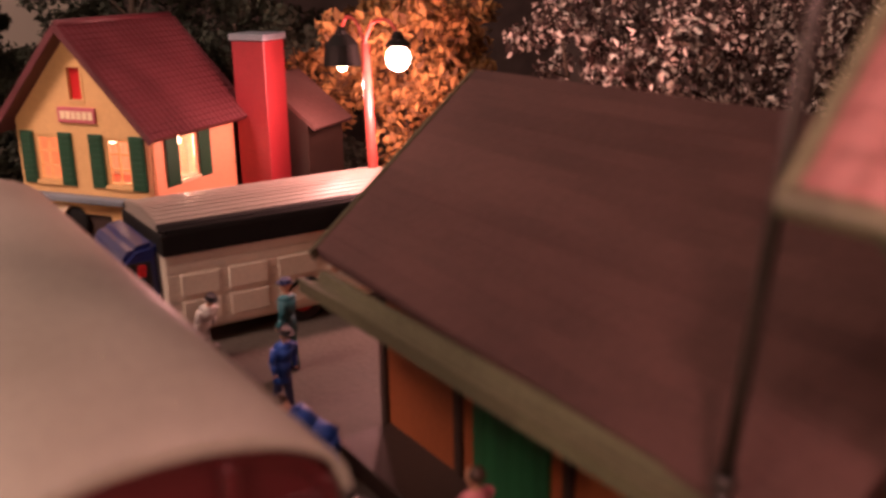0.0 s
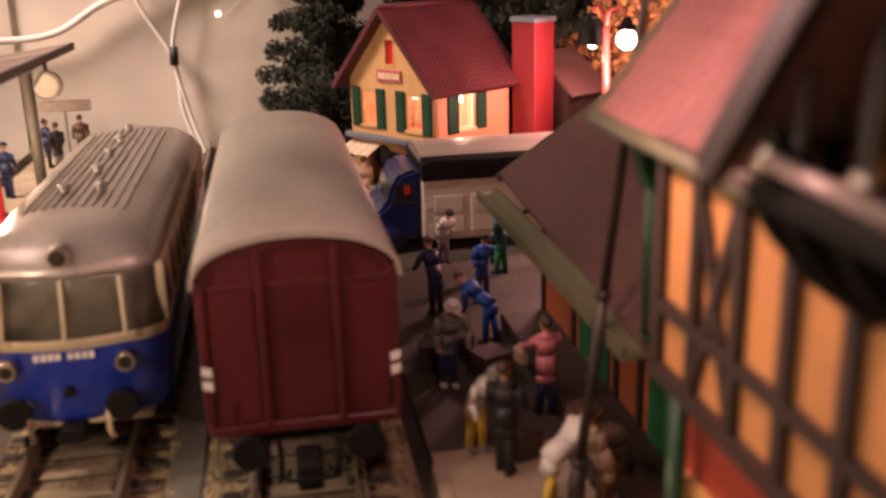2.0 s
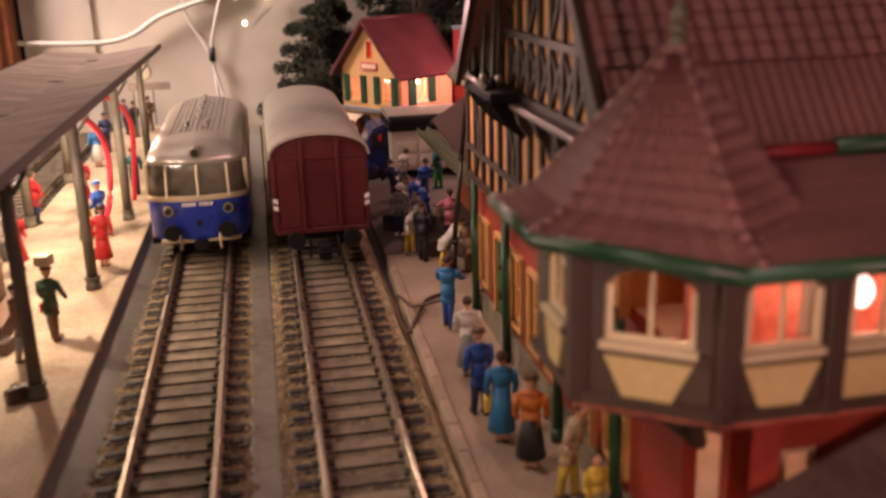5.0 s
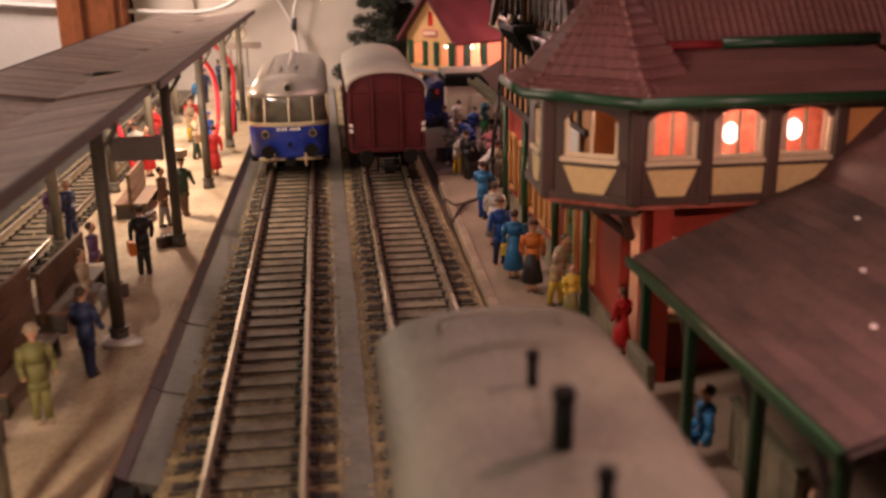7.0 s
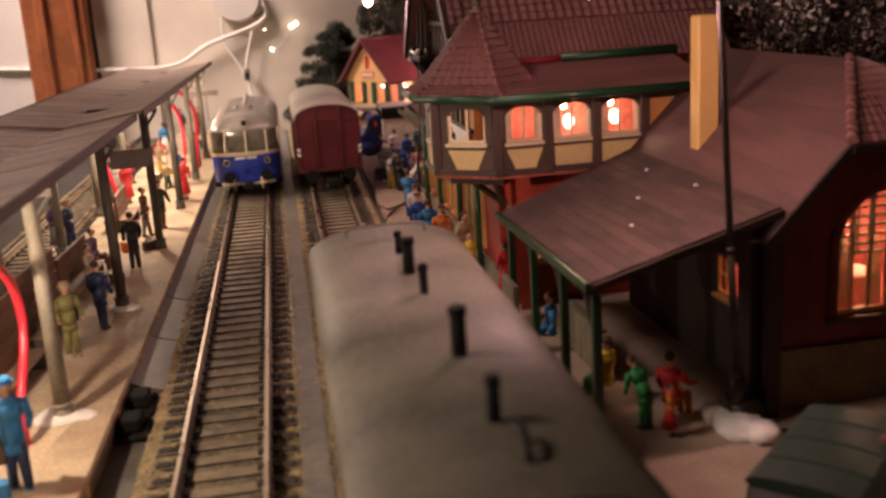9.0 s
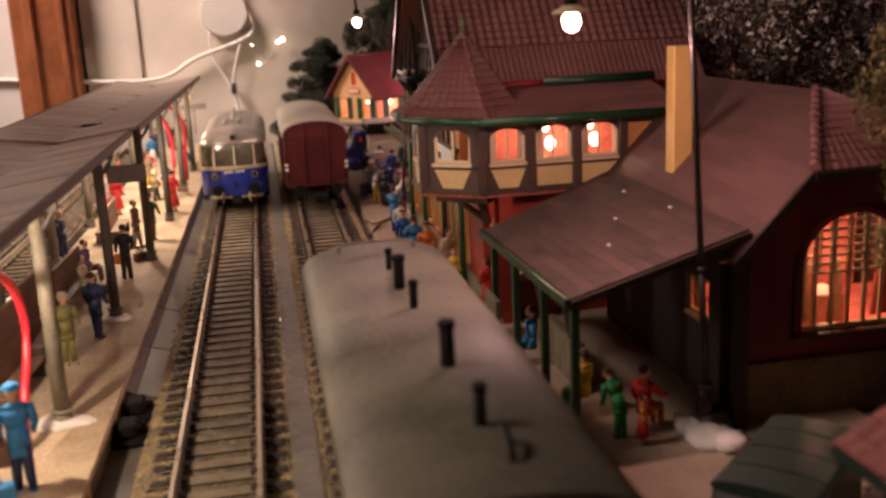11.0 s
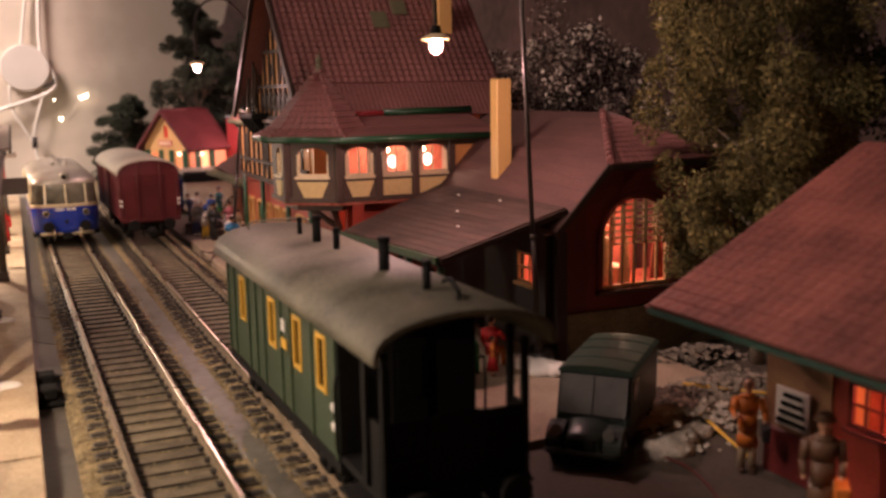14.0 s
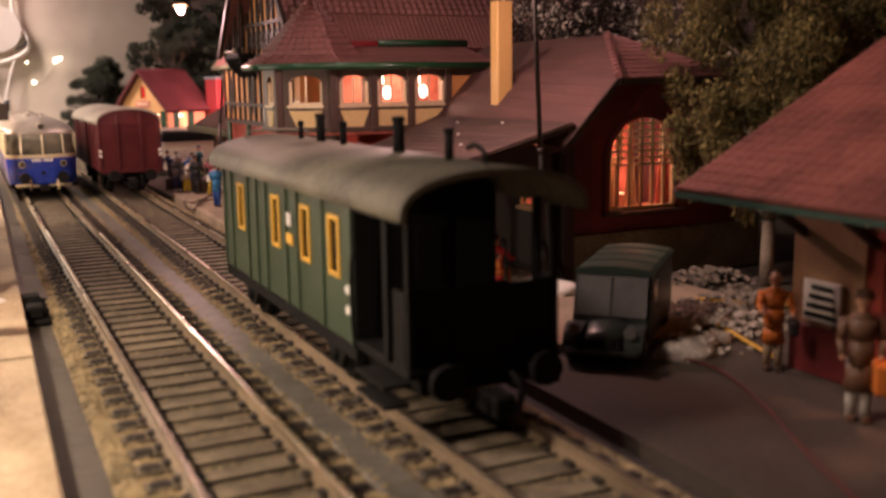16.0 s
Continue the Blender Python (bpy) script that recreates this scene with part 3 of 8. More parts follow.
def track(xc, lean, y0, y1, label, pitch=7.1):
    """A track whose centre is xc at y = 0 and shifts by lean for each millimetre along y; rail tops at z = 0."""
    e = thing("railway_track", xc, 0, -5.5, label, "railway track", group="station tracks")
    X = lambda y: xc + lean * y
    for s in (-1, 1):
        bm = bmn()
        prof = [(-1.1, -2.5), (1.1, -2.5), (1.1, -2.15), (0.25, -1.8), (0.25, -0.75), (0.5, -0.55), (0.5, -0.08), (0.4, 0), (-0.4, 0), (-0.5, -0.08), (-0.5, -0.55), (-0.25, -0.75), (-0.25, -1.8), (-1.1, -2.15)]
        lo = [bm.verts.new((X(y0) + s * 8.6 + p[0], y0, p[1])) for p in prof]
        hi = [bm.verts.new((X(y1) + s * 8.6 + p[0], y1, p[1])) for p in prof]
        n = len(prof)
        fs = [bm.faces.new(lo), bm.faces.new(hi[::-1])] + [bm.faces.new((lo[k], hi[k], hi[(k + 1) % n], lo[(k + 1) % n])) for k in range(n)]
        bmesh.ops.recalc_face_normals(bm, faces=fs)
        for f in fs:
            f.material_index = 0 if f.normal.z > 0.6 and f.calc_center_median().z > -0.12 else 1
        part("rail", bm, [M_RAIL, M_RAILSIDE], e)
    y = y0 + 2
    while y < y1:
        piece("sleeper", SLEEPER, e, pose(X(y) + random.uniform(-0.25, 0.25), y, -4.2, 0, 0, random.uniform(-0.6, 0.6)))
        y += pitch
    # track bed and loose stones
    bm = bmn()
    prism(bm, [(X(0) - 19, -6.05), (X(0) + 19, -6.05), (X(0) + 16.8, -3.25), (X(0) - 16.8, -3.25)], "y", y0, y1)
    for v in bm.verts:
        v.co.x += lean * v.co.y
    part("track_bed", bm, M_BALLAST, e)
    bm = bmn(); box(bm, X(0) - 7.4, X(0) + 7.4, y0, y1, -3.6, -3.2)
    for v in bm.verts:
        v.co.x += lean * v.co.y
    part("inner_fill", bm, M_FILL, e, "fine brown ballast between the rails")
    return e


def stones(xc, lean, y0, y1, count, sides, size=(0.5, 1.1)):
    verts, faces = [], []
    base = [(1, 0, -0.5), (-0.5, 0.87, -0.5), (-0.5, -0.87, -0.5), (0.15, 0.1, 0.8), (0.7, 0.7, 0.2), (-0.8, 0.1, 0.3), (0.6, -0.7, 0.3)]
    tri = [(0, 4, 3), (4, 1, 3), (1, 5, 3), (5, 2, 3), (2, 6, 3), (6, 0, 3), (0, 1, 4), (1, 2, 5), (2, 0, 6)]
    for _ in range(count):
        y = random.uniform(y0, y1)
        a, b = random.choice(sides)
        x = xc + lean * y + random.uniform(a, b)
        ax = abs(x - xc - lean * y)
        z = -3.2 if ax < 16.8 else -3.25 - (ax - 16.8) * 1.2
        r, t = random.uniform(*size), random.uniform(0, 6.3)
        k = len(verts)
        for p in base:
            q = [c * r * random.uniform(0.75, 1.25) for c in p]
            verts.append(((x + q[0] * math.cos(t) - q[1] * math.sin(t)) * MM, (y + q[0] * math.sin(t) + q[1] * math.cos(t)) * MM, (max(z, -5.8) + q[2] * 0.7) * MM))
        faces += [tuple(k + i for i in f) for f in tri]
    me = bpy.data.meshes.new("ballast_stones")
    me.from_pydata(verts, [], faces)
    me.materials.append(M_BALLAST)
    return tagged(new("ballast_stones", me), "loose brown ballast stones along the sleepers", "ballast", kind="stuff")


track(0.0, 0.0, -470, 432, "model track with brown sleepers and shiny steel rails")
track(37.9, 0.006, -470, 432, "model track with dull rails under the parked wagons")
track(-84.5, 0.0114, -300, 432, "model track behind the island platform")
stones(0, 0, -420, 330, 7600, ((-17.5, -10.5), (10.5, 17)))
stones(37.9, 0.006, -420, 200, 7000, ((-17.5, -10), (10.5, 16)))
stones(0, 0, -420, 330, 4200, ((-7.6, 7.6),), (0.22, 0.5))
stones(37.9, 0.006, -420, 200, 3600, ((-7.6, 7.6),), (0.22, 0.5))
stones(-84.5, 0.0114, -200, 420, 1300, ((-17, -10), (-7, 7), (10, 17)))

# grey boards between and beside the tracks
bm = bmn()
prism(bm, [(15.0, -6), (15.0, -3.3), (15.6, -2.9), (21.0, -2.9), (21.6, -3.3), (21.6, -6)], "y", -460, 425)
solo("gap_board", bm, M_GAPBOARD, 19, 0, -6, "grey painted board strip between the two tracks", "board", world_coords=True)
for ya, yb, drop, m in ((-104, -68.2, 0.0, M_BOARD), (-68.2, -66.9, 0.25, M_GAPBOARD), (-66.9, -28.4, 0.0, M_BOARD), (-28.4, -27.2, 0.25, M_GAPBOARD), (-27.2, 425, 0.0, M_BOARD)):
    bm = bmn()
    prism(bm, [(-23.6, -6), (-23.4, -0.5 - drop), (-21.5, -1.6 - drop), (-15.2, -3.3 - drop), (-14.6, -6)], "y", ya, yb)
    for v in bm.verts:
        v.co.x += 0.0114 * v.co.y
    solo("edge_board", bm, m, -19, (ya + yb) / 2, -6, "grey board strip along the island platform edge" if m == M_BOARD else "pale filler strip in a board joint", "board", world_coords=True)
bm = bmn()
prism(bm, [(-24.4, -6), (-24.2, -4.4), (-15.4, -4.9), (-15, -6)], "y", -430, -106)
for v in bm.verts:
    v.co.x += 0.0114 * v.co.y
solo("edge_board", bm, M_BOARD, -19, -260, -6, "grey board strip with a cut beside the island platform", "board", world_coords=True)


# ---------- platforms ----------
def island_platform():
    e = thing("island_platform", -45, 60, -6, "sandy island platform with dark side walls", "platform", kind="structure")
    sh = lambda bm: [setattr(v.co, "x", v.co.x + 0.0114 * v.co.y) for v in bm.verts]
    bm = bmn(); box(bm, -67, -22.8, -430, 405, 0.6, 2.0, 0, 0.3); sh(bm); part("top_slab", bm, M_PLATL, e)
    bm = bmn(); box(bm, -66.2, -23.6, -430, 404, -6, 0.6); sh(bm); part("side_wall", bm, M_EDGE, e)
    bm = bmn(); prism(bm, [(-24.2, -98), (-25.0, -185), (-43, -185), (-32, -129)], "z", 1.9, 2.35); part("edge_strip", bm, M_PLATL, e)
    for y in range(-420, 400, 37):
        bm = bmn(); box(bm, -23.6, -23.0, y, y + 2.2, -6, 0.55); sh(bm); part("buttress", bm, M_FRAMEO if y < 90 else M_EDGE, e)


def station_platform():
    e = thing("station_platform", 75, 0, -6, "low brown platform with a worn stone edge before the station", "platform", kind="structure")
    bm = bmn()
    prism(bm, [(52.4, -190), (60.0, 126), (96, 126), (140, 60), (140, -215), (60, -215)], "z", -6, -1.4)
    part("top_slab", bm, M_PLATR, e)
    y, me = -190.0, None
    while y < 118:
        bm = bmn(); box(bm, -0.7, 1.7, 0.15, 11.85, -4.4, 0.45, 0, 0.25)
        if me is None:
            me = bpy.data.meshes.new("kerb_stone")
            for v in bm.verts:
                v.co *= MM
            bm.to_mesh(me); me.materials.append(M_PLATR)
        bm.free()
        piece("kerb_stone", me, e, pose(52.4 + (y + 190) * 0.0241, y, -1.5 + random.uniform(-0.1, 0.1), 0, 0, -1.33))
        y += 12
    bm = bmn(); prism(bm, [(60, -216), (58, -420), (320, -420), (320, 428), (62, 428), (60.2, 127), (97, 127), (141, 61), (141, -216)], "z", -6, -3.2)
    solo("yard", bm, M_YARD, 150, 0, -6, "dark brown earth yard round the buildings", "yard", kind="structure", world_coords=True)


island_platform()
station_platform()


# ---------- rolling stock ----------
def wheel_pair(parent, x, y, z, r=5.2):
    for s in (-1, 1):
        bm = bmn()
        tube(bm, (x + s * 7.2, y, z), (x + s * 9.6, y, z), r, r, 20)
        tube(bm, (x + s * 6.6, y, z), (x + s * 7.2, y, z), r + 0.7, r + 0.7, 20)
        tube(bm, (x + s * 9.6, y, z), (x + s * 10.4, y, z), 1.4, 1.2, 10)
        part("wheel", bm, M_BLACK, parent)
    bm = bmn(); tube(bm, (x - 10, y, z), (x + 10, y, z), 1.1); part("axle", bm, M_BLACK, parent)


def arch(xc, half, z0, rise, n=14):
    """Points of a shallow roof arch from left to right."""
    return [(xc - half * math.cos(math.pi * k / n), z0 + rise * math.sin(math.pi * k / n) ** 0.85) for k in range(n + 1)]


def buffers(parent, xc, y, d, z, gap=8.6, head=2.9):
    for s in (-1, 1):
        bm = bmn()
        tube(bm, (xc + s * gap, y, z), (xc + s * gap, y + d * 3.2, z), 1.3, 1.3, 10)
        tube(bm, (xc + s * gap, y + d * 3.2, z), (xc + s * gap, y + d * 4.2, z), head, head * 0.94, 16)
        part("buffer", bm, M_BLACK, parent)


def goods_wagon():
    xc, y0, y1 = 39.0, 115.5, 228.0
    e = thing("goods_wagon", xc, (y0 + y1) / 2, 0, "red-brown covered goods wagon with a pale grey arched roof", "goods wagon")
    hw = 14.7
    bm = bmn()
    prism(bm, [(xc - hw, 12.4), (xc + hw, 12.4)] + [(x, z) for x, z in reversed(arch(xc, hw, 35.8, 6.6))], "y", y0, y1)
    part("body", bm, M_REDBROWN, e)
    # roof skin with overhang
    bm = bmn()
    out, inn = arch(xc, hw + 0.9, 35.4, 8.0), arch(xc, hw + 0.3, 35.5, 6.9)
    prism(bm, out + inn[::-1], "y", y0 - 1.6, y1 + 1.6)
    for f in bm.faces:
        f.smooth = abs(f.normal.y) < 0.5
    part("roof", bm, M_GREYROOF, e)
    # end wall: two ribs, corner posts, plank lines
    for x in (xc - 5.6, xc + 5.6):
        bm = bmn(); box(bm, x - 0.65, x + 0.65, y0 - 1.1, y0, 12.4, 40.4, 0, 0.2); part("end_rib", bm, M_REDBROWN, e)
    for x in (xc - hw + 0.5, xc + hw - 0.5):
        bm = bmn(); box(bm, x - 0.7, x + 0.7, y0 - 0.7, y0, 12.4, 36.6, 0, 0.2); part("corner_post", bm, M_REDBROWN, e)
    for x0, x1 in ((xc - hw + 1.3, xc - 6.4), (xc - 4.8, xc + 4.8), (xc + 6.4, xc + hw - 1.3)):
        bm = bmn(); box(bm, x0, x1, y0 - 0.25, y0, 13.2, 34.4, 0, 0.15); part("end_panel", bm, M_REDBROWN, e)
        bm = bmn(); box(bm, x0, x1, y0 - 0.5, y0, 34.6, 35.5, 0, 0.15); part("cross_rail", bm, M_REDBROWN, e)
    bm = bmn(); prism(bm, arch(xc, hw - 0.6, 35.6, 6.2) + arch(xc, hw - 1.6, 35.4, 5.4)[::-1], "y", y0 - 0.6, y0); part("arch_trim", bm, M_REDBROWN, e)
    bm = bmn(); box(bm, xc - hw + 0.2, xc + hw - 0.2, y0 - 0.9, y0, 11.4, 13.0, 0, 0.2); part("headstock", bm, M_REDBROWN, e)
    for s in (-1, 1):
        # side ribs and sliding door
        for k in range(9):
            y = y0 + 4 + k * (y1 - y0 - 8) / 8
            bm = bmn(); box(bm, xc + s * hw - 0.5, xc + s * hw + 0.5, y - 0.6, y + 0.6, 12.4, 36.4); part("side_rib", bm, M_REDBROWN, e)
        bm = bmn(); box(bm, xc + s * hw - 0.3, xc + s * (hw + 0.9), y0 + 42, y0 + 72, 13, 35.5, 0, 0.2); part("sliding_door", bm, M_REDBROWN, e)
        # white corner marks
        for z in (19.2, 21.4):
            bm = bmn(); prism(bm, [(xc + s * 13.4, z), (xc + s * 14.9, z + 0.5), (xc + s * 14.9, z + 1.8), (xc + s * 13.4, z + 1.4)], "y", y0 - 0.95, y0 - 0.7); part("white_mark", bm, M_WHITE, e, "white painted bar")
        bm = bmn(); bent(bm, [(xc + s * 13.2, y0 - 0.6, 15), (xc + s * 13.2, y0 - 1.8, 15.4), (xc + s * 13.2, y0 - 1.8, 18), (xc + s * 13.2, y0 - 0.6, 18.4)], 0.25, 5); part("hand_rail", bm, M_BLACK, e)
    bm = bmn(); box(bm, xc - 10, xc + 10, y0 + 2, y1 - 2, 8.6, 12.4); part("underframe", bm, M_BLACK, e)
    for y in (y0 + 26, y1 - 26):
        wheel_pair(e, xc, y, 5.2)
        for s in (-1, 1):
            bm = bmn(); prism(bm, [(y - 8, 9.5), (y + 8, 9.5), (y + 2.4, 3.2), (y - 2.4, 3.2)], "x", xc + s * 10.6, xc + s * 11.6); part("axle_guard", bm, M_BLACK, e)
    buffers(e, xc, y0 - 0.9, -1, 10.2)
    bm = bmn(); box(bm, xc - 2, xc + 2, y0 - 7, y0, 4, 8.6, 0, 0.5); bent(bm, [(xc - 3, y0 - 5, 7), (xc - 3.2, y0 - 8, 7), (xc + 3.2, y0 - 8, 7), (xc + 3, y0 - 5, 7)], 0.4, 5); part("coupler", bm, M_BLACK, e)
    for x in (xc - 4.6, xc + 4.2):
        bm = bmn(); bent(bm, [(x, y0 - 0.5, 10), (x + 0.4, y0 - 2.5, 8), (x, y0 - 3, 4)], 0.5, 5); part("brake_hose", bm, M_BLACK, e)


def railcar():
    xc, y0, L = 0.0, 137.6, 128.0
    e = thing("railcar", xc, y0 + L / 2, 0, "blue and cream diesel railcar with a silver grey ribbed roof", "railcar")
    # body outline: half width by height, and how far the nose leans back at that height
    prof = [(5.5, 15.6, 0.6), (7.0, 16.2, 0.1), (18.8, 16.6, 0.0)]
    band = [(18.8, 16.6, 0.0), (20.6, 16.6, 0.3)]
    win = [(20.6, 16.5, 0.3), (30.4, 15.8, 2.6)]
    top = [(30.4, 15.9, 2.6), (31.6, 16.1, 2.4), (33.6, 15.2, 3.8), (36.4, 11.6, 7.5), (37.8, 6.4, 12.5), (38.3, 0.2, 15.5)]
    def ring(half, lean, z, corner=6.5, n=6):
        h, c = half, min(corner, half * 0.95)
        bow = 2.2
        front = []
        for k in range(n + 1):
            t = k / n * math.pi / 2
            front.append((-h + c - c * math.cos(t), y0 + lean + c - c * math.sin(t) + bow * (h - c) / 12))
        mid = [(-h + c + (2 * h - 2 * c) * k / 6, y0 + lean + bow * (h - c) / 12 * (abs(k - 3) / 3) ** 2) for k in range(1, 6)]
        right = [(-x, y) for x, y in front[::-1]]
        left_half = front + mid + right
        back = [(x, 2 * y0 + L - y) for x, y in left_half[::-1]]
        return [(x, y, z) for x, y in left_half + back]
    def skin(rows, m, name, close_top=False, label=""):
        bm = bmn()
        R = [[bm.verts.new(p) for p in ring(h, ln, z)] for z, h, ln in rows]
        for a, b in zip(R, R[1:]):
            for k in range(len(a)):
                f = bm.faces.new((a[k], a[(k + 1) % len(a)], b[(k + 1) % len(a)], b[k]))
                f.smooth = True
        if close_top:
            bm.faces.new(R[-1])
        bm.faces.new(R[0][::-1])
        return part(name, bm, m, e, label)
    skin(prof, M_BLUE, "body")
    skin(band, M_CREAM, "cream_band")
    skin(top, M_SILVER, "roof", True)
    glass = skin(win, M_CABGLASS, "window_band", label="dark reflecting windows")
    yf = lambda z: y0 + 0.3 + (z - 20.6) / 9.8 * 2.3
    # window pillars on the nose
    for x in (-9.6, 0.4, 10.2):
        bm = bmn(); tube(bm, (x, yf(20.4) - 0.35 + abs(x) * 0.03, 20.4), (x * 0.97, yf(30.6) - 0.35 + abs(x) * 0.03, 30.6), 0.42, 0.42, 6); part("pillar", bm, M_CREAM, e)
    for s in (-1, 1):
        for k in range(11):
            y = y0 + 7.5 + k * 11.3
            bm = bmn(); box(bm, s * 16.0 - 0.75, s * 16.0 + 0.75, y - 0.9, y + 0.9, 20.4, 30.6, 0, 0.2); part("pillar", bm, M_CREAM, e)
        bm = bmn(); box(bm, s * 16.3 - 0.5, s * 16.3 + 0.5, y0 + 7, y0 + L - 7, 20.2, 21.2); part("waist_rail", bm, M_CREAM, e)
        bm = bmn(); box(bm, s * 15.9 - 0.5, s * 15.9 + 0.5, y0 + 7, y0 + L - 7, 29.9, 30.9); part("waist_rail", bm, M_CREAM, e)
    # roof ribs and ventilators
    for k in range(-5, 6):
        x = k * 1.75
        z = 38.35 - (x / 12.5) ** 2 * 2.3
        bm = bmn(); box(bm, x - 0.22, x + 0.22, y0 + 22, y0 + L - 22, z - 0.8, z + 0.35); part("roof_rib", bm, M_SILVER, e)
    for y, w in ((y0 + 34, 3.4), (y0 + 34, -3.4), (y0 + 52, 0), (y0 + 70, 0), (y0 + 88, 0), (y0 + 104, 0)):
        bm = bmn(); tube(bm, (w, y, 37.5), (w, y, 39.6), 0.9, 0.9, 10); tube(bm, (w, y, 39.6), (w, y, 40.1), 1.6, 0.5, 10); part("ventilator", bm, M_SILVER, e)
    # lamps
    bm = bmn(); tube(bm, (0.4, y0 + 6, 34.4), (0.4, y0 + 2.6, 34.2), 1.9, 1.9, 14); part("headlight_housing", bm, M_CHROME, e)
    bm = bmn(); tube(bm, (0.4, y0 + 2.7, 34.2), (0.4, y0 + 2.3, 34.2), 1.4, 1.4, 14); part("lens", bm, M_DKGLASS, e)
    for x in (-9.6, 9.6):
        bm = bmn(); tube(bm, (x, y0 + 1.2, 16.0), (x, y0 - 0.7, 16.0), 1.75, 1.65, 16); part("headlight", bm, M_CHROME, e)
        bm = bmn(); tube(bm, (x, y0 - 0.6, 16.0), (x, y0 - 0.95, 16.0), 1.2, 1.0, 14); part("lens", bm, M_DKGLASS, e)
    # number on the nose, given as plain bars
    for k in range(9):
        if k == 4:
            continue
        bm = bmn(); x = -4.6 + k * 1.15 - (0.3 if k > 4 else 0.0); box(bm, x - 0.42, x + 0.42, y0 - 0.12, y0 + 0.2, 17.2, 18.4); part("number_bar", bm, M_WHITE, e)
    bm = bmn(); box(bm, -16.2, 16.2, y0 + 6, y0 + L - 6, 3.8, 5.6); part("underframe", bm, M_BLACK, e)
    bm = bmn(); box(bm, -13, 13, y0 + 0.8, y0 + 5, 4.6, 6.0, 0, 0.4); part("skirt_edge", bm, M_CREAM, e)
    for x in (-8.7, 8.7):
        bm = bmn(); tube(bm, (x, y0 + 2, 9.2), (x, y0 - 2.4, 9.2), 1.2, 1.2, 10); tube(bm, (x, y0 - 2.4, 9.2), (x, y0 - 3.3, 9.2), 2.9, 2.7, 16); part("buffer", bm, M_BLACK, e)
        bm = bmn(); bent(bm, [(x * 0.78, y0 + 0.4, 9.6), (x * 0.74, y0 - 2.6, 9), (x * 0.72, y0 - 3, 5), (x * 0.74, y0 - 1.4, 3)], 0.5, 6); part("air_hose", bm, M_CHROME if x < 0 else M_FRAMEW, e)
    bm = bmn(); box(bm, -2.2, 2.2, y0 - 2.6, y0 + 2, 2.6, 5.6, 0, 0.4); tube(bm, (0, y0 + 1, 11.6), (0, y0 - 1.2, 11.4), 1.0, 0.8); part("coupler", bm, M_BLACK, e)
    for y in (y0 + 30, y0 + L - 30):
        wheel_pair(e, 0, y, 5.0)


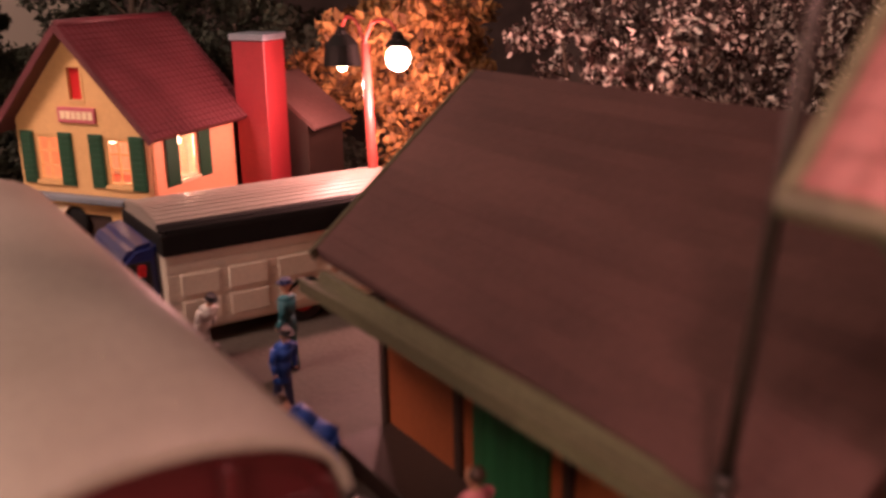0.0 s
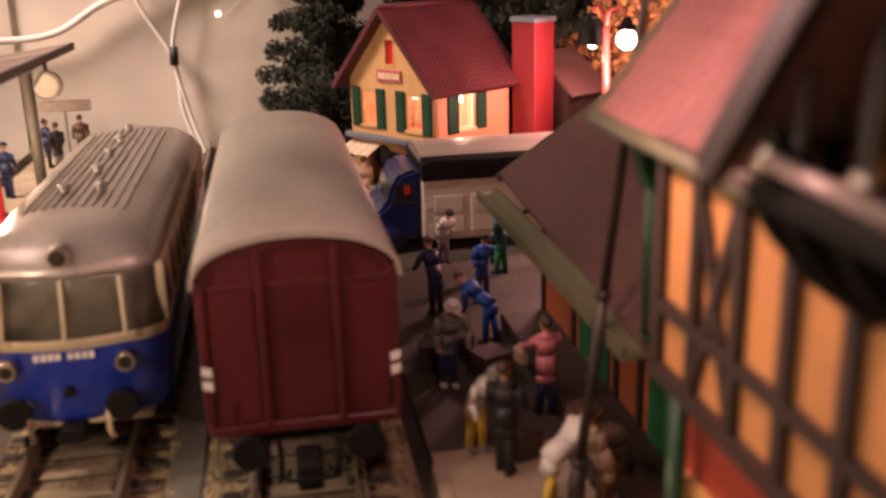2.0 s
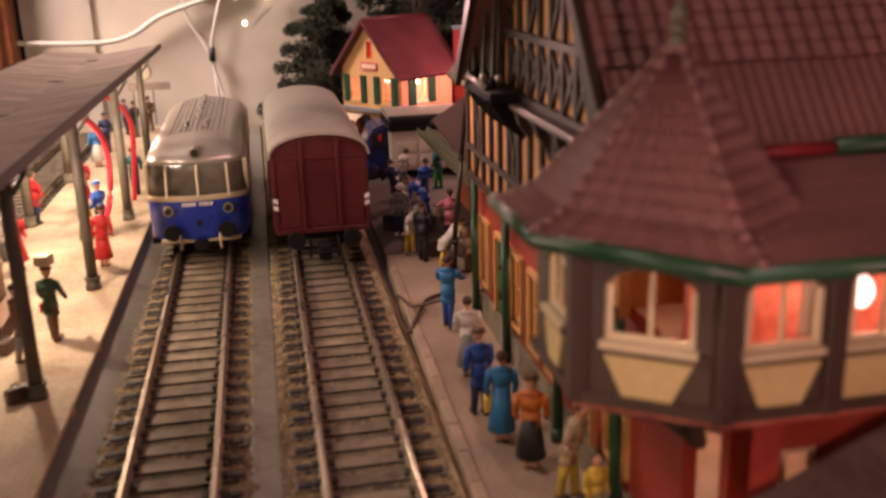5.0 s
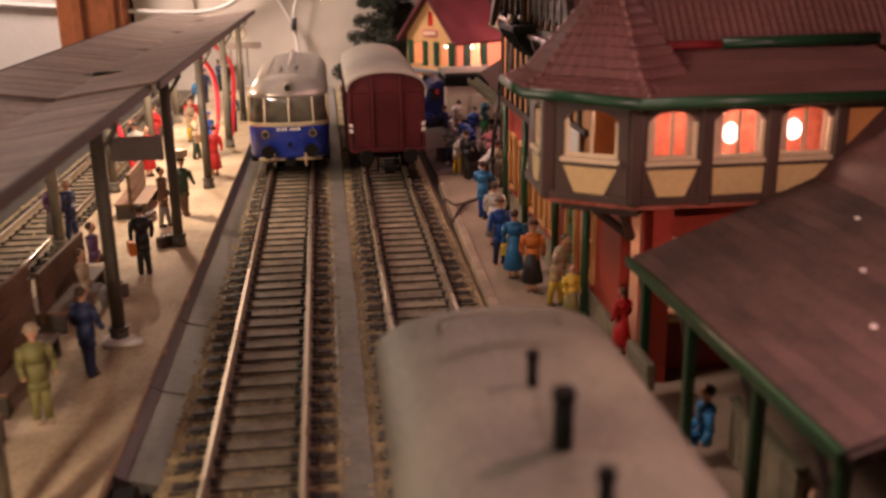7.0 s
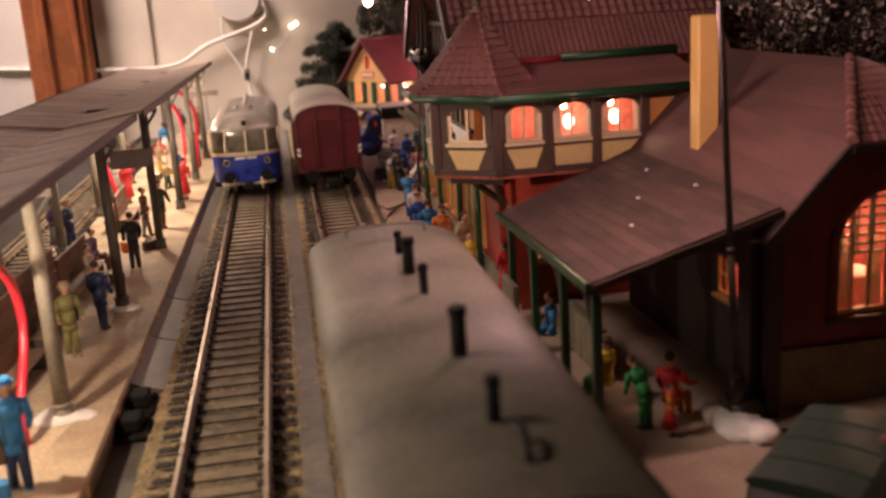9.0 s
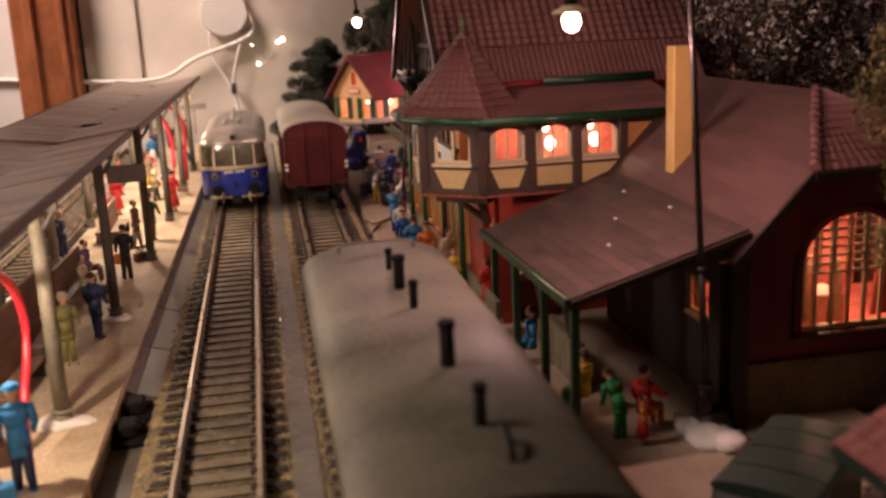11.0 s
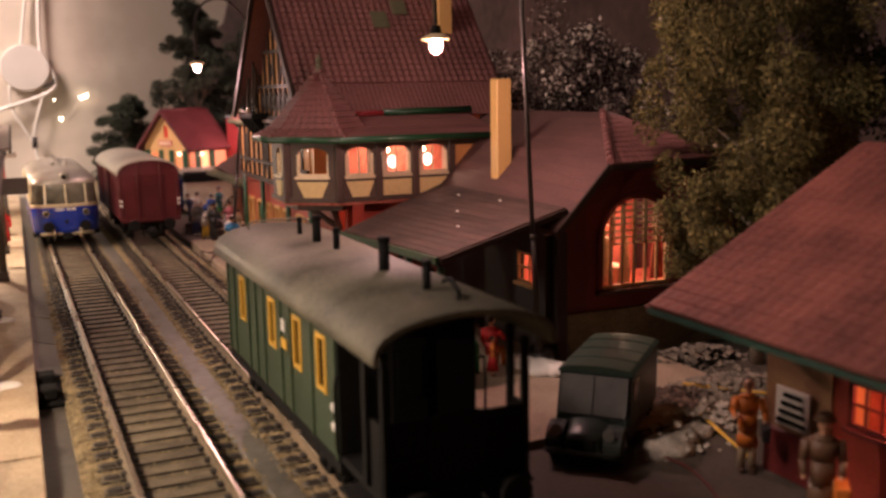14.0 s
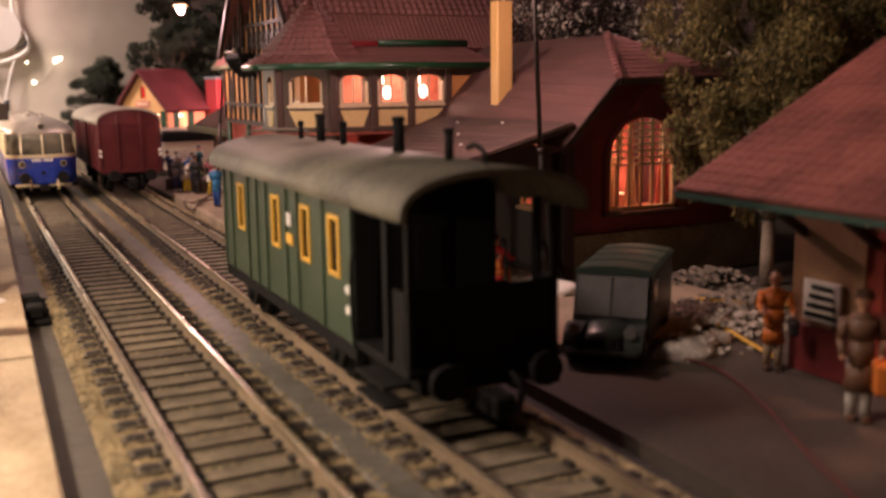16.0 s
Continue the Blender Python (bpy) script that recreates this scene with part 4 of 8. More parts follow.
def passenger_carriage():
    xc = 36.6
    ya, yb, yn = -145.0, -234.4, -256.0      # far end, cabin end, platform end
    e = thing("passenger_carriage", xc, -205, 0, "dark green passenger carriage with yellow window frames and open end platform", "passenger carriage")
    hw = 13.4
    def arch(xc, half, z0, rise, n=14):
        return [(xc - half * math.cos(math.pi * k / n), z0 + rise * math.sin(math.pi * k / n) ** 0.7) for k in range(n + 1)]
    # side walls with window openings
    wins = [(-161.5, 5.2), (-189.5, 5.4), (-199.5, 0), (-209.0, 5.4), (-225.0, 5.6)]
    for s in (-1, 1):
        holes = []
        for yc, w in wins:
            if w:
                holes.append((ya - yc - w / 2, ya - yc + w / 2, 20.5, 31.0))
        bm = bmn()
        wall_panel(bm, (xc + s * hw, ya), (0, -1), ya - yb, 9.8, 34.4, 0.9 if s < 0 else -0.9, holes)
        part("side_wall", bm, M_GREEN, e)
        for yc, w in wins:
            if not w:
                continue
            x0, x1 = sorted((xc + s * (hw + 0.35), xc + s * (hw - 0.4)))
            fr = None
            for nm, a, b, c, d in (("window_frame", yc - w / 2 - 0.1, yc - w / 2 + 0.8, 20.3, 31.2), ("window_frame", yc + w / 2 - 0.8, yc + w / 2 + 0.1, 20.3, 31.2), ("window_frame", yc - w / 2 + 0.8, yc + w / 2 - 0.8, 20.3, 21.1), ("window_frame", yc - w / 2 + 0.8, yc + w / 2 - 0.8, 30.4, 31.2)):
                bm = bmn(); box(bm, x0, x1, a, b, c, d, 0, 0.1); part(nm, bm, M_YELLOW, e, "yellow painted window frame")
            bm = bmn(); box(bm, xc + s * (hw - 0.75) - 0.1, xc + s * (hw - 0.75) + 0.1, yc - w / 2, yc + w / 2, 20.5, 31); part("window_pane", bm, M_DKGLASS, e)
        for k in range(13):
            y = ya - 0.8 - k * (ya - yb - 1.6) / 12
            if any(abs(y - yc) < w / 2 + 0.6 for yc, w in wins if w):
                continue
            bm = bmn(); box(bm, xc + s * hw - (0.45 if s < 0 else 0.0), xc + s * hw + (0.45 if s > 0 else 0.0), y - 0.45, y + 0.45, 9.9, 33.6); part("batten", bm, M_GREEN, e)
        bm = bmn(); box(bm, xc + s * (hw + 0.35) - 0.1, xc + s * (hw + 0.35) + 0.1, -200.9, -197.9, 26.0, 28.6); part("number_plate", bm, M_WHITE, e)
        for yc, z in ((-199.4, 23.4),):
            bm = bmn(); box(bm, xc + s * (hw + 0.3) - 0.1, xc + s * (hw + 0.3) + 0.1, yc - 2.2, yc + 2.0, z - 1.1, z + 1.1); part("plate", bm, M_YELLOW, e)
        for z in (19.0, 15.4):
            bm = bmn(); ball(bm, xc + s * (hw + 0.2), -231.5, z, 0.25, 1.2, 0.9, 10, 6); part("white_mark", bm, M_WHITE, e)
    for y, nm in ((ya, "end_wall"), (yb, "end_wall")):
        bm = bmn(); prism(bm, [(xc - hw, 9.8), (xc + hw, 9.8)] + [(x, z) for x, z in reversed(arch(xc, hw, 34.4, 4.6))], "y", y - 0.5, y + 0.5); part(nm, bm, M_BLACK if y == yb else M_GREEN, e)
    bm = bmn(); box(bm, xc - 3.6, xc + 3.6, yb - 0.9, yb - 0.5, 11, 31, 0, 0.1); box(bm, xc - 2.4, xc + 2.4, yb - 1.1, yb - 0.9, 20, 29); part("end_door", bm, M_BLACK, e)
    # roof with overhang, weathered, edges turned down
    bm = bmn()
    prism(bm, arch(xc, hw + 2.6, 34.2, 7.0, 20) + arch(xc, hw + 1.8, 34.0, 6.2, 20)[::-1], "y", yn - 4.0, ya + 4.2)
    for f in bm.faces:
        f.smooth = abs(f.normal.y) < 0.5
    part("roof", bm, M_CARROOF, e)
    for x, y, h, r in ((0.2, -166, 3.6, 0.6), (0.2, -180, 5.6, 1.0), (0.8, -192.5, 4.2, 0.7), (1.0, -221, 6.0, 1.05), (0.8, -242, 4.8, 0.75)):
        bm = bmn(); tube(bm, (xc + x, y, 40.6), (xc + x, y, 41.0 + h), r, r, 12); tube(bm, (xc + x, y, 40.8 + h), (xc + x, y, 41.7 + h), r * 1.25, r * 1.1, 12); part("roof_vent", bm, M_BLACK, e)
    bm = bmn(); bent(bm, [(xc + 2, -252, 40.4), (xc + 2, -252, 42.6), (xc + 2, -249, 44), (xc + 1.6, -247, 43.4)], 0.45, 6); part("vent_pipe", bm, M_BLACK, e)
    bm = bmn(); bent(bm, [(xc - 7, ya - 2, 39.4), (xc - 7, ya - 2, 42.2), (xc + 7, ya - 2, 42.2), (xc + 7, ya - 2, 39.4)], 0.3, 5); part("grab_rail", bm, M_CARROOF, e)
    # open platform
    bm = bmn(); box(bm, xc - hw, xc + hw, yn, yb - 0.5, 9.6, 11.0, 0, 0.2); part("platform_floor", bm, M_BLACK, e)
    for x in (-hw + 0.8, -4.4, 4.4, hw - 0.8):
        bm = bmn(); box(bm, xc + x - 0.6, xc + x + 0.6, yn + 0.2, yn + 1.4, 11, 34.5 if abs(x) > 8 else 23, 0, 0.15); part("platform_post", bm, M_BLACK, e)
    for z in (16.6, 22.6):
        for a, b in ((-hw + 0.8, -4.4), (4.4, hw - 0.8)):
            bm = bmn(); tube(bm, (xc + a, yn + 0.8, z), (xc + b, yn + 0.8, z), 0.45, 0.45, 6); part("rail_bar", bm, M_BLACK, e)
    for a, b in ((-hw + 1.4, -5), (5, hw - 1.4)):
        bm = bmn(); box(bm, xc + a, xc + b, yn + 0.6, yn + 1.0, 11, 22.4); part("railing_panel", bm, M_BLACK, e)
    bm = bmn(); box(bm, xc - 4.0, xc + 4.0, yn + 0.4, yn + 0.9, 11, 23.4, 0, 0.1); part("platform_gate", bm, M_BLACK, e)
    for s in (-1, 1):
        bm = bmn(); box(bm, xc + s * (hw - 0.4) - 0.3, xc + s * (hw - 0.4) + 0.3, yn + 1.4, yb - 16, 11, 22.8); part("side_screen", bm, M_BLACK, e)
        bm = bmn(); box(bm, xc + s * hw - 0.4, xc + s * hw + 0.4, yb - 15, yb - 13.4, 11, 35); part("platform_post", bm, M_BLACK, e)
        bm = bmn(); bent(bm, [(xc + s * (hw + 0.8), yb - 2, 12), (xc + s * (hw + 1.2), yb - 2, 14), (xc + s * (hw + 1.2), yb - 2, 25), (xc + s * hw, yb - 2, 26)], 0.3, 5); part("hand_rail", bm, M_BLACK, e)
        for z, w in ((4.2, 12), (7.4, 12)):
            bm = bmn(); box(bm, xc + s * (hw + 0.4) - 2.2, xc + s * (hw + 0.4) + 2.2, yb - 18, yb - 6, z, z + 0.7, 0, 0.15); part("step", bm, M_BLACK, e)
    bm = bmn(); box(bm, xc - 11, xc + 11, yn + 1, ya - 1, 6.6, 9.8); part("underframe", bm, M_BLACK, e)
    for s in (-1, 1):
        bm = bmn(); box(bm, xc + s * 12.6 - 0.8, xc + s * 12.6 + 0.8, yb, ya, 7.2, 9.6); part("sole_bar", bm, M_BLACK, e)
        for y in (-162, -220):
            bm = bmn(); prism(bm, [(y - 7, 8.4), (y + 7, 8.4), (y + 2.4, 2.6), (y - 2.4, 2.6)], "x", xc + s * 10.8, xc + s * 12); ball(bm, xc + s * 12, y, 5, 1.2, 1.6, 1.6, 8, 6); part("axle_box", bm, M_BLACK, e)
    for y in (-162, -220):
        wheel_pair(e, xc, y, 5.2)
    buffers(e, xc, yn, -1, 9.6)
    buffers(e, xc, ya, 1, 9.6)
    bm = bmn(); box(bm, xc - 2, xc + 2, yn - 6, yn, 3.4, 7, 0, 0.5); part("coupler", bm, M_BLACK, e)
    bm = bmn(); bent(bm, [(xc + 4, yn - 0.5, 9), (xc + 4.4, yn - 3, 7), (xc + 4, yn - 3, 3)], 0.6, 5); part("brake_hose", bm, M_BLACK, e)


goods_wagon()
railcar()
passenger_carriage()

# ---------- island platform canopy ----------
def canopy(y0, y1, xe, ze, width, label):
    """A platform roof of narrow boards; right edge xe at y = 0, height ze at the edge, shallow valley in the middle."""
    e = thing("platform_canopy", xe - width / 2, (y0 + y1) / 2, 2, label, "platform canopy")
    sh = 0.0114
    n = int((y1 - y0) / 9.2)
    for half, za, zb in ((0, ze, ze - 3.4), (1, ze - 3.4, ze - 0.5)):
        xa, xb = xe - half * width / 2, xe - (half + 1) * width / 2
        me = None
        for k in range(n):
            a = y0 + (y1 - y0) * k / n
            b = y0 + (y1 - y0) * (k + 1) / n - 0.3
            bm = bmn()
            jz = random.uniform(-0.08, 0.12)
            slab(bm, (xa + sh * a, a, za + jz), (xa + sh * a, b, za + jz), (xb + sh * a, b, zb + jz), (xb + sh * a, a, zb + jz), 0.9)
            part("roof_board", bm, M_WOODROOF, e)
    for x, z in ((xe, ze), (xe - width, ze - 0.5)):
        bm = bmn(); box(bm, x - 0.5, x + 0.5, y0, y1, z - 2.1, z + 0.15, 0, 0.15)
        for v in bm.verts:
            v.co.x += sh * v.co.y
        part("fascia", bm, M_POSTDARK, e)
    bm = bmn(); box(bm, xe - width / 2 - 1, xe - width / 2 + 1, y0 + 2, y1 - 2, ze - 6.4, ze - 4.2)
    for v in bm.verts:
        v.co.x += sh * v.co.y
    part("purlin", bm, M_POSTDARK, e)
    return e


def canopy_posts(e, ys, xr, xl, ztop):
    for y in ys:
        o = 0.0114 * y
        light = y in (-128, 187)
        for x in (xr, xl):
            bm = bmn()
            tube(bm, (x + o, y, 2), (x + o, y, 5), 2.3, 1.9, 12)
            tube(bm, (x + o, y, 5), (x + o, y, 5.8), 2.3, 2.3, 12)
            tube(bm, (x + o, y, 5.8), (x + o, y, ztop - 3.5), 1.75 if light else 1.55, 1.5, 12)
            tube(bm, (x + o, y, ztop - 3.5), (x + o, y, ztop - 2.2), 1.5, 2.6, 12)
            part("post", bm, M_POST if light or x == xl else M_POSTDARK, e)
        bm = bmn(); box(bm, xl + o - 6, xr + o + 5, y - 1, y + 1, ztop - 3.0, ztop - 1.2); part("cross_beam", bm, M_POSTDARK, e)
        for s, x in ((1, xr), (-1, xl)):
            bm = bmn(); tube(bm, (x + o, y, ztop - 9), (x + o + s * 4.4, y, ztop - 2.8), 0.6, 0.6, 6); part("brace", bm, M_POSTDARK, e)


far_roof = canopy(-16, 296, -24.6, 57.4, 49, "grey-brown boarded platform canopy on slim posts")
canopy_posts(far_roof, (30, 106, 187, 262), -31.2, -66, 55.6)
near_roof = canopy(-270, -14.8, -27.0, 56.4, 47, "grey-brown boarded platform canopy on thick grey posts")
canopy_posts(near_roof, (-205, -128, -46.5), -33.4, -66, 54.2)
bm = bmn(); ball(bm, 0, 0, 0, 3.4, 1.8, 0.5, 10, 6); ball(bm, 4, 0.4, 0, 2.2, 1.2, 0.5, 8, 5)
solo("leaf_scrap", bm, M_BLACK, -47, 30, 54.6, "small dark scrap lying on the canopy roof", "scrap")

for x, y, r in ((-35.5, -128, 6.2), (-33.9, -47, 4.4)):
    bm = bmn()
    ball(bm, 0, 0, 0, r, r * 0.75, 1.2, 12, 6); ball(bm, r * 0.7, -1, 0, r * 0.6, r * 0.45, 1.0, 10, 6); ball(bm, -r * 0.4, 1.5, 0.2, r * 0.5, r * 0.5, 0.9, 10, 6)
    for v in bm.verts:
        v.co += Vector((noise.noise(v.co * 0.5), noise.noise(v.co * 0.5 + Vector((5, 1, 2))), 0.3 * noise.noise(v.co))) * 0.9
    solo("putty_blob", bm, M_PLASTER, x, y, 2.3, "white putty lump round a canopy post foot", "putty", group="putty at posts")


def red_wire(pts):
    bm = bmn(); bent(bm, pts, 1.0, 8)
    x, y, z = pts[-1]
    solo("red_wire", bm, M_REDWIRE, x, y, 2, "bright red wire running down from the canopy", "wire", group="red wires", world_coords=True)


red_wire([(-42, -176, 50), (-40.5, -158, 45), (-40, -141, 40.5), (-40, -131.5, 34), (-40, -128, 26), (-40, -131, 19), (-40, -137, 13), (-40, -140.5, 7), (-40, -140, 2.2)])
red_wire([(-40, 130, 54), (-33, 154, 44), (-31, 168, 32), (-31.5, 166, 16), (-35, 160, 4), (-36, 159, 2.2)])
red_wire([(-62, 84, 52), (-60, 88, 38), (-57, 93, 24), (-54, 97, 8), (-53, 97, 2.2)])
red_wire([(-36, 166, 54), (-33, 190, 48), (-29, 208, 40), (-28, 217, 30), (-29.5, 219, 12), (-30.5, 218, 2.2)])

# bulbs under the canopy
for x, y in ((-46, -252), (-47, -158), (-45, 74), (-46, 150), (-44, 232)):
    e = thing("canopy_lamp", x, y, 50, "small bright bulb hung under the canopy", "lamp", group="canopy lamps")
    bm = bmn(); tube(bm, (x, y, 49.8), (x, y, 53), 0.5, 0.9, 8); part("holder", bm, M_POSTDARK, e)
    bm = bmn(); ball(bm, x, y, 48.6, 1.3, 1.3, 1.7, 10, 8); part("bulb", bm, M_BULBW, e)
    bulb_light("canopy_lamp_light", x, y, 46.2, 0.17 if y > -100 else 0.15, (1.0, 0.73, 0.53), 1.6)


def bench(x, y, rz, half=14.0, rows=4):
    e = thing("platform_bench", x, y, 2, "brown double bench with a tall boarded back", "bench", rz, "platform benches", world_coords=False)
    for k in range(rows):
        z = 2.6 + 3.2 * k
        bm = bmn(); box(bm, -half, half, -0.5, 0.5, z, z + 3.05, 0, 0.15); part("back_board", bm, M_BENCH, e)
    bm = bmn(); box(bm, -half, half, -5.5, -0.6, 4.6, 5.3, 0, 0.15); part("seat", bm, M_BENCH, e)
    bm = bmn(); box(bm, -half, half, 0.6, 5.5, 4.6, 5.3, 0, 0.15); part("seat", bm, M_BENCH, e)
    for s in (-1, 1):
        bm = bmn(); box(bm, s * (half - 1) - 0.6, s * (half - 1) + 0.6, -5, 5, 0, 4.6); part("leg", bm, M_POSTDARK, e)


bench(-51.5, -107, 86, 15.0, 6)
bench(-51.5, -68, 86, 16.0, 6)
bench(-51.5, -22, 87, 18.0)
bench(-51, 78, 90)
# clock and signs at the canopy ends
e = thing("platform_clock", -33, 270, 57, "round grey double clock on the canopy end", "clock")
bm = bmn(); tube(bm, (-31, 301, 44.5), (-31, 297, 44.5), 4.4, 4.4, 20); part("case", bm, M_WOODROOF, e)
bm = bmn(); tube(bm, (-31, 297.2, 44.5), (-31, 296.6, 44.5), 3.6, 3.6, 20); part("dial", bm, M_CREAM, e)
bm = bmn(); box(bm, -31.4, -30.6, 296.8, 301, 48.5, 56); part("hanger", bm, M_POSTDARK, e)
e = thing("platform_sign", -28, 288, 34, "pale hanging wooden sign board under the canopy end", "sign")
bm = bmn(); box(bm, -38, -19, 299.4, 300.4, 36, 39.4, 0, 0.2); part("board", bm, M_WOODROOF, e)
for x in (-36, -27):
    bm = bmn(); tube(bm, (x, 299.9, 20), (x, 299.9, 36), 0.4, 0.4, 6); part("hanger", bm, M_POST, e)
e = thing("platform_sign", -33, -62, 44, "dark sign board on a canopy cross beam", "sign")
bm = bmn(); box(bm, -32, -20.5, -44.0, -42.8, 43.4, 48.8, 0, 0.2); part("board", bm, M_BEAMP, e)

# cut box and iron scraps beside the near platform
for x, y in ((-21, -112), (-21, -126)):
    bm = bmn(); box(bm, -4.6, 3.2, -5, 5, 0, 1.4, 0, 0.4); box(bm, -3, 1.8, -3, 3.4, 1.4, 4.6, 0, 0.5); tube(bm, (-2, -4, 2.4), (2.6, 4, 2.0), 0.7)
    solo("point_motor", bm, M_BLACK, x, y, -4.6, "black iron switch motor box beside the track", "switch box", group="switch boxes")


# ---------- figurines: painted plastic dolls, one mesh each ----------
def paint(name, c):
    return mat("paint_" + name, c, 0.55, 0, 0.8, 0.15, 0.05, 5, spread=0.0)


PAINTS = {"navy": (0.02, 0.03, 0.09), "blue": (0.015, 0.075, 0.34), "sky": (0.03, 0.19, 0.42), "red": (0.55, 0.02, 0.02), "pink": (0.62, 0.20, 0.22), "green": (0.02, 0.22, 0.05),
          "olive": (0.24, 0.22, 0.07), "brown": (0.14, 0.07, 0.035), "orange": (0.62, 0.17, 0.02), "white": (0.66, 0.62, 0.54), "black": (0.018, 0.016, 0.016), "yellow": (0.68, 0.48, 0.05),
          "grey": (0.22, 0.21, 0.19), "beige": (0.46, 0.35, 0.22), "dgreen": (0.03, 0.06, 0.03), "purple": (0.15, 0.07, 0.16), "teal": (0.02, 0.13, 0.15)}
SKIN = mat("paint_skin_tone", (0.62, 0.33, 0.20), 0.5, 0, 0.8, 0.1, 0.02, spread=0.0)
HAIR = mat("paint_hair_tone", (0.07, 0.035, 0.02), 0.6, 0, 0.6, 0.2, 0.1, spread=0.0)


def figurine(x, y, z, turn, top, low, label, skirt=False, hat="", bag="", lean=0.0, scale=1.0, arms=(10, -10), sit=False, load="", case=1.0, hem=2.6, group="painted figurines"):
    mats = [paint(top, PAINTS[top]), paint(low, PAINTS[low]), SKIN, HAIR if not hat else paint(hat, PAINTS[hat]), paint(bag or "brown", PAINTS[bag or "brown"])]
    bm = bmn()
    hip = 9.6 if not sit else 5.0
    if skirt:
        tube(bm, (0, 0, 3.0), (0, 0, hip + 1.4), 3.0, 1.7, 10, 1)
        for s in (-1, 1):
            tube(bm, (s * 0.8, 0, 0.5), (s * 0.8, 0, 3.4), 0.6, 0.7, 7, 2)
            box(bm, s * 0.8 - 0.5, s * 0.8 + 0.5, -1.6, 0.6, 0, 0.7, 3, 0.15)
    elif sit:
        for s in (-1, 1):
            tube(bm, (s * 0.95, 0, hip), (s * 1.1, -4.2, hip + 0.2), 1.1, 0.9, 8, 1)
            tube(bm, (s * 1.1, -4.2, hip + 0.2), (s * 1.1, -4.6, 0.4), 0.9, 0.7, 8, 1)
    else:
        step = random.uniform(0.1, 1.3)
        for s in (-1, 1):
            tube(bm, (s * 1.05, -s * step, 0.5), (s * 0.8, 0, hip), 0.75, 1.15, 8, 1)
            box(bm, s * 1.05 - 0.6, s * 1.05 + 0.6, -s * step - 1.9, -s * step + 0.7, 0, 0.9, 3, 0.2)
    # trunk in three rings, flattened front to back
    k = len(bm.verts)
    tube(bm, (0, 0, hip - 0.8), (0, -0.1, hip + 2.8), 1.95, 1.85, 12, 0)
    tube(bm, (0, -0.1, hip + 2.8), (0, 0, hip + 6.2), 1.85, 2.45, 12, 0)
    tube(bm, (0, 0, hip + 6.2), (0, 0, hip + 7.1), 2.45, 0.9, 12, 0)
    if not skirt and not sit:
        tube(bm, (0, 0, hip - hem), (0, 0, hip - 0.6), 1.95 + 0.07 * hem, 1.85, 12, 0)
    bm.verts.ensure_lookup_table()
    for v in bm.verts[k:]:
        v.co.y *= 0.72
    for s, a in zip((-1, 1), arms):
        r = radians(a)
        sh, el = Vector((s * 2.35, 0, hip + 6.0)), Vector((s * (2.9 + 0.3 * abs(math.sin(r))), -2.0 * math.sin(r), hip + 6.0 - 3.2 * math.cos(r * 0.8)))
        ha = el + Vector((-s * 0.2, -2.6 * math.sin(min(1.5, abs(r) + 0.35)) , -2.4 * math.cos(min(1.5, abs(r) + 0.2))))
        tube(bm, sh, el, 0.88, 0.72, 7, 0); tube(bm, el, ha, 0.7, 0.55, 7, 0); ball(bm, ha.x, ha.y, ha.z, 0.55, seg=7, rings=5, mi=2)
        if bag and s > 0:
            box(bm, ha.x - 0.8 * case, ha.x + 0.8 * case, ha.y - 2.2 * case, ha.y + 1.6 * case, ha.z - 0.7 - 2.9 * case, ha.z - 0.7, 4, 0.3)
    tube(bm, (0, 0, hip + 6.9), (0, -0.1, hip + 7.8), 0.65, 0.6, 8, 2)
    ball(bm, 0, -0.15, hip + 8.9, 1.15, 1.25, 1.4, 10, 8, 2)
    if hat:
        tube(bm, (0, 0, hip + 9.5), (0, 0, hip + 10.4), 1.3, 1.15, 10, 3); tube(bm, (0, -0.3, hip + 9.4), (0, -0.3, hip + 9.6), 1.75, 1.7, 10, 3)
    else:
        ball(bm, 0, 0.25, hip + 9.3, 1.22, 1.25, 1.15, 10, 7, 3)
    if load:
        mats.append(paint(load, PAINTS[load]))
        box(bm, -1.9, 1.9, -1.6, 1.8, hip + 10.5, hip + 13.2, 5, 0.2)
    bend = Matrix.Rotation(radians(lean), 4, "X")
    for v in bm.verts:
        above = min(1.0, max(0.0, (v.co.z - hip + 2.6) / 2.2))
        if lean and above > 0:
            pivot = Vector((0, 0, hip - 0.8))
            v.co = v.co.lerp(pivot + bend @ (v.co - pivot), above)
        v.co *= scale
    solo("figurine", bm, mats, x, y, z, label, "figurine", turn, group)


ZL, ZR, ZY = 2.0, -1.2, -3.2
F = figurine
F(-40.6, -86, ZL, 30, "olive", "olive", "painted figurine in an olive coat on the island platform", hat="beige", arms=(5, 20))
F(-36.4, -65, ZL, 150, "navy", "navy", "painted figurine in a dark blue suit by a canopy post", arms=(15, -10))
F(-36.4, 3, ZL, 200, "black", "black", "painted figurine in a black coat with an orange bag", bag="orange", case=1.25)
F(-46.8, -22, ZL, 90, "beige", "grey", "painted figurine in a beige coat sitting on a bench", sit=True)
F(-50, 4, ZL, 90, "purple", "brown", "painted figurine in a purple top sitting on a bench", sit=True)
F(-33.6, 66, ZL, 160, "dgreen", "brown", "painted figurine in dark green with a red bag and boxed load", hat="brown", bag="red", load="beige", arms=(25, 15))
F(-38.3, 53, ZL, 80, "brown", "grey", "painted figurine in a brown coat on the island platform")
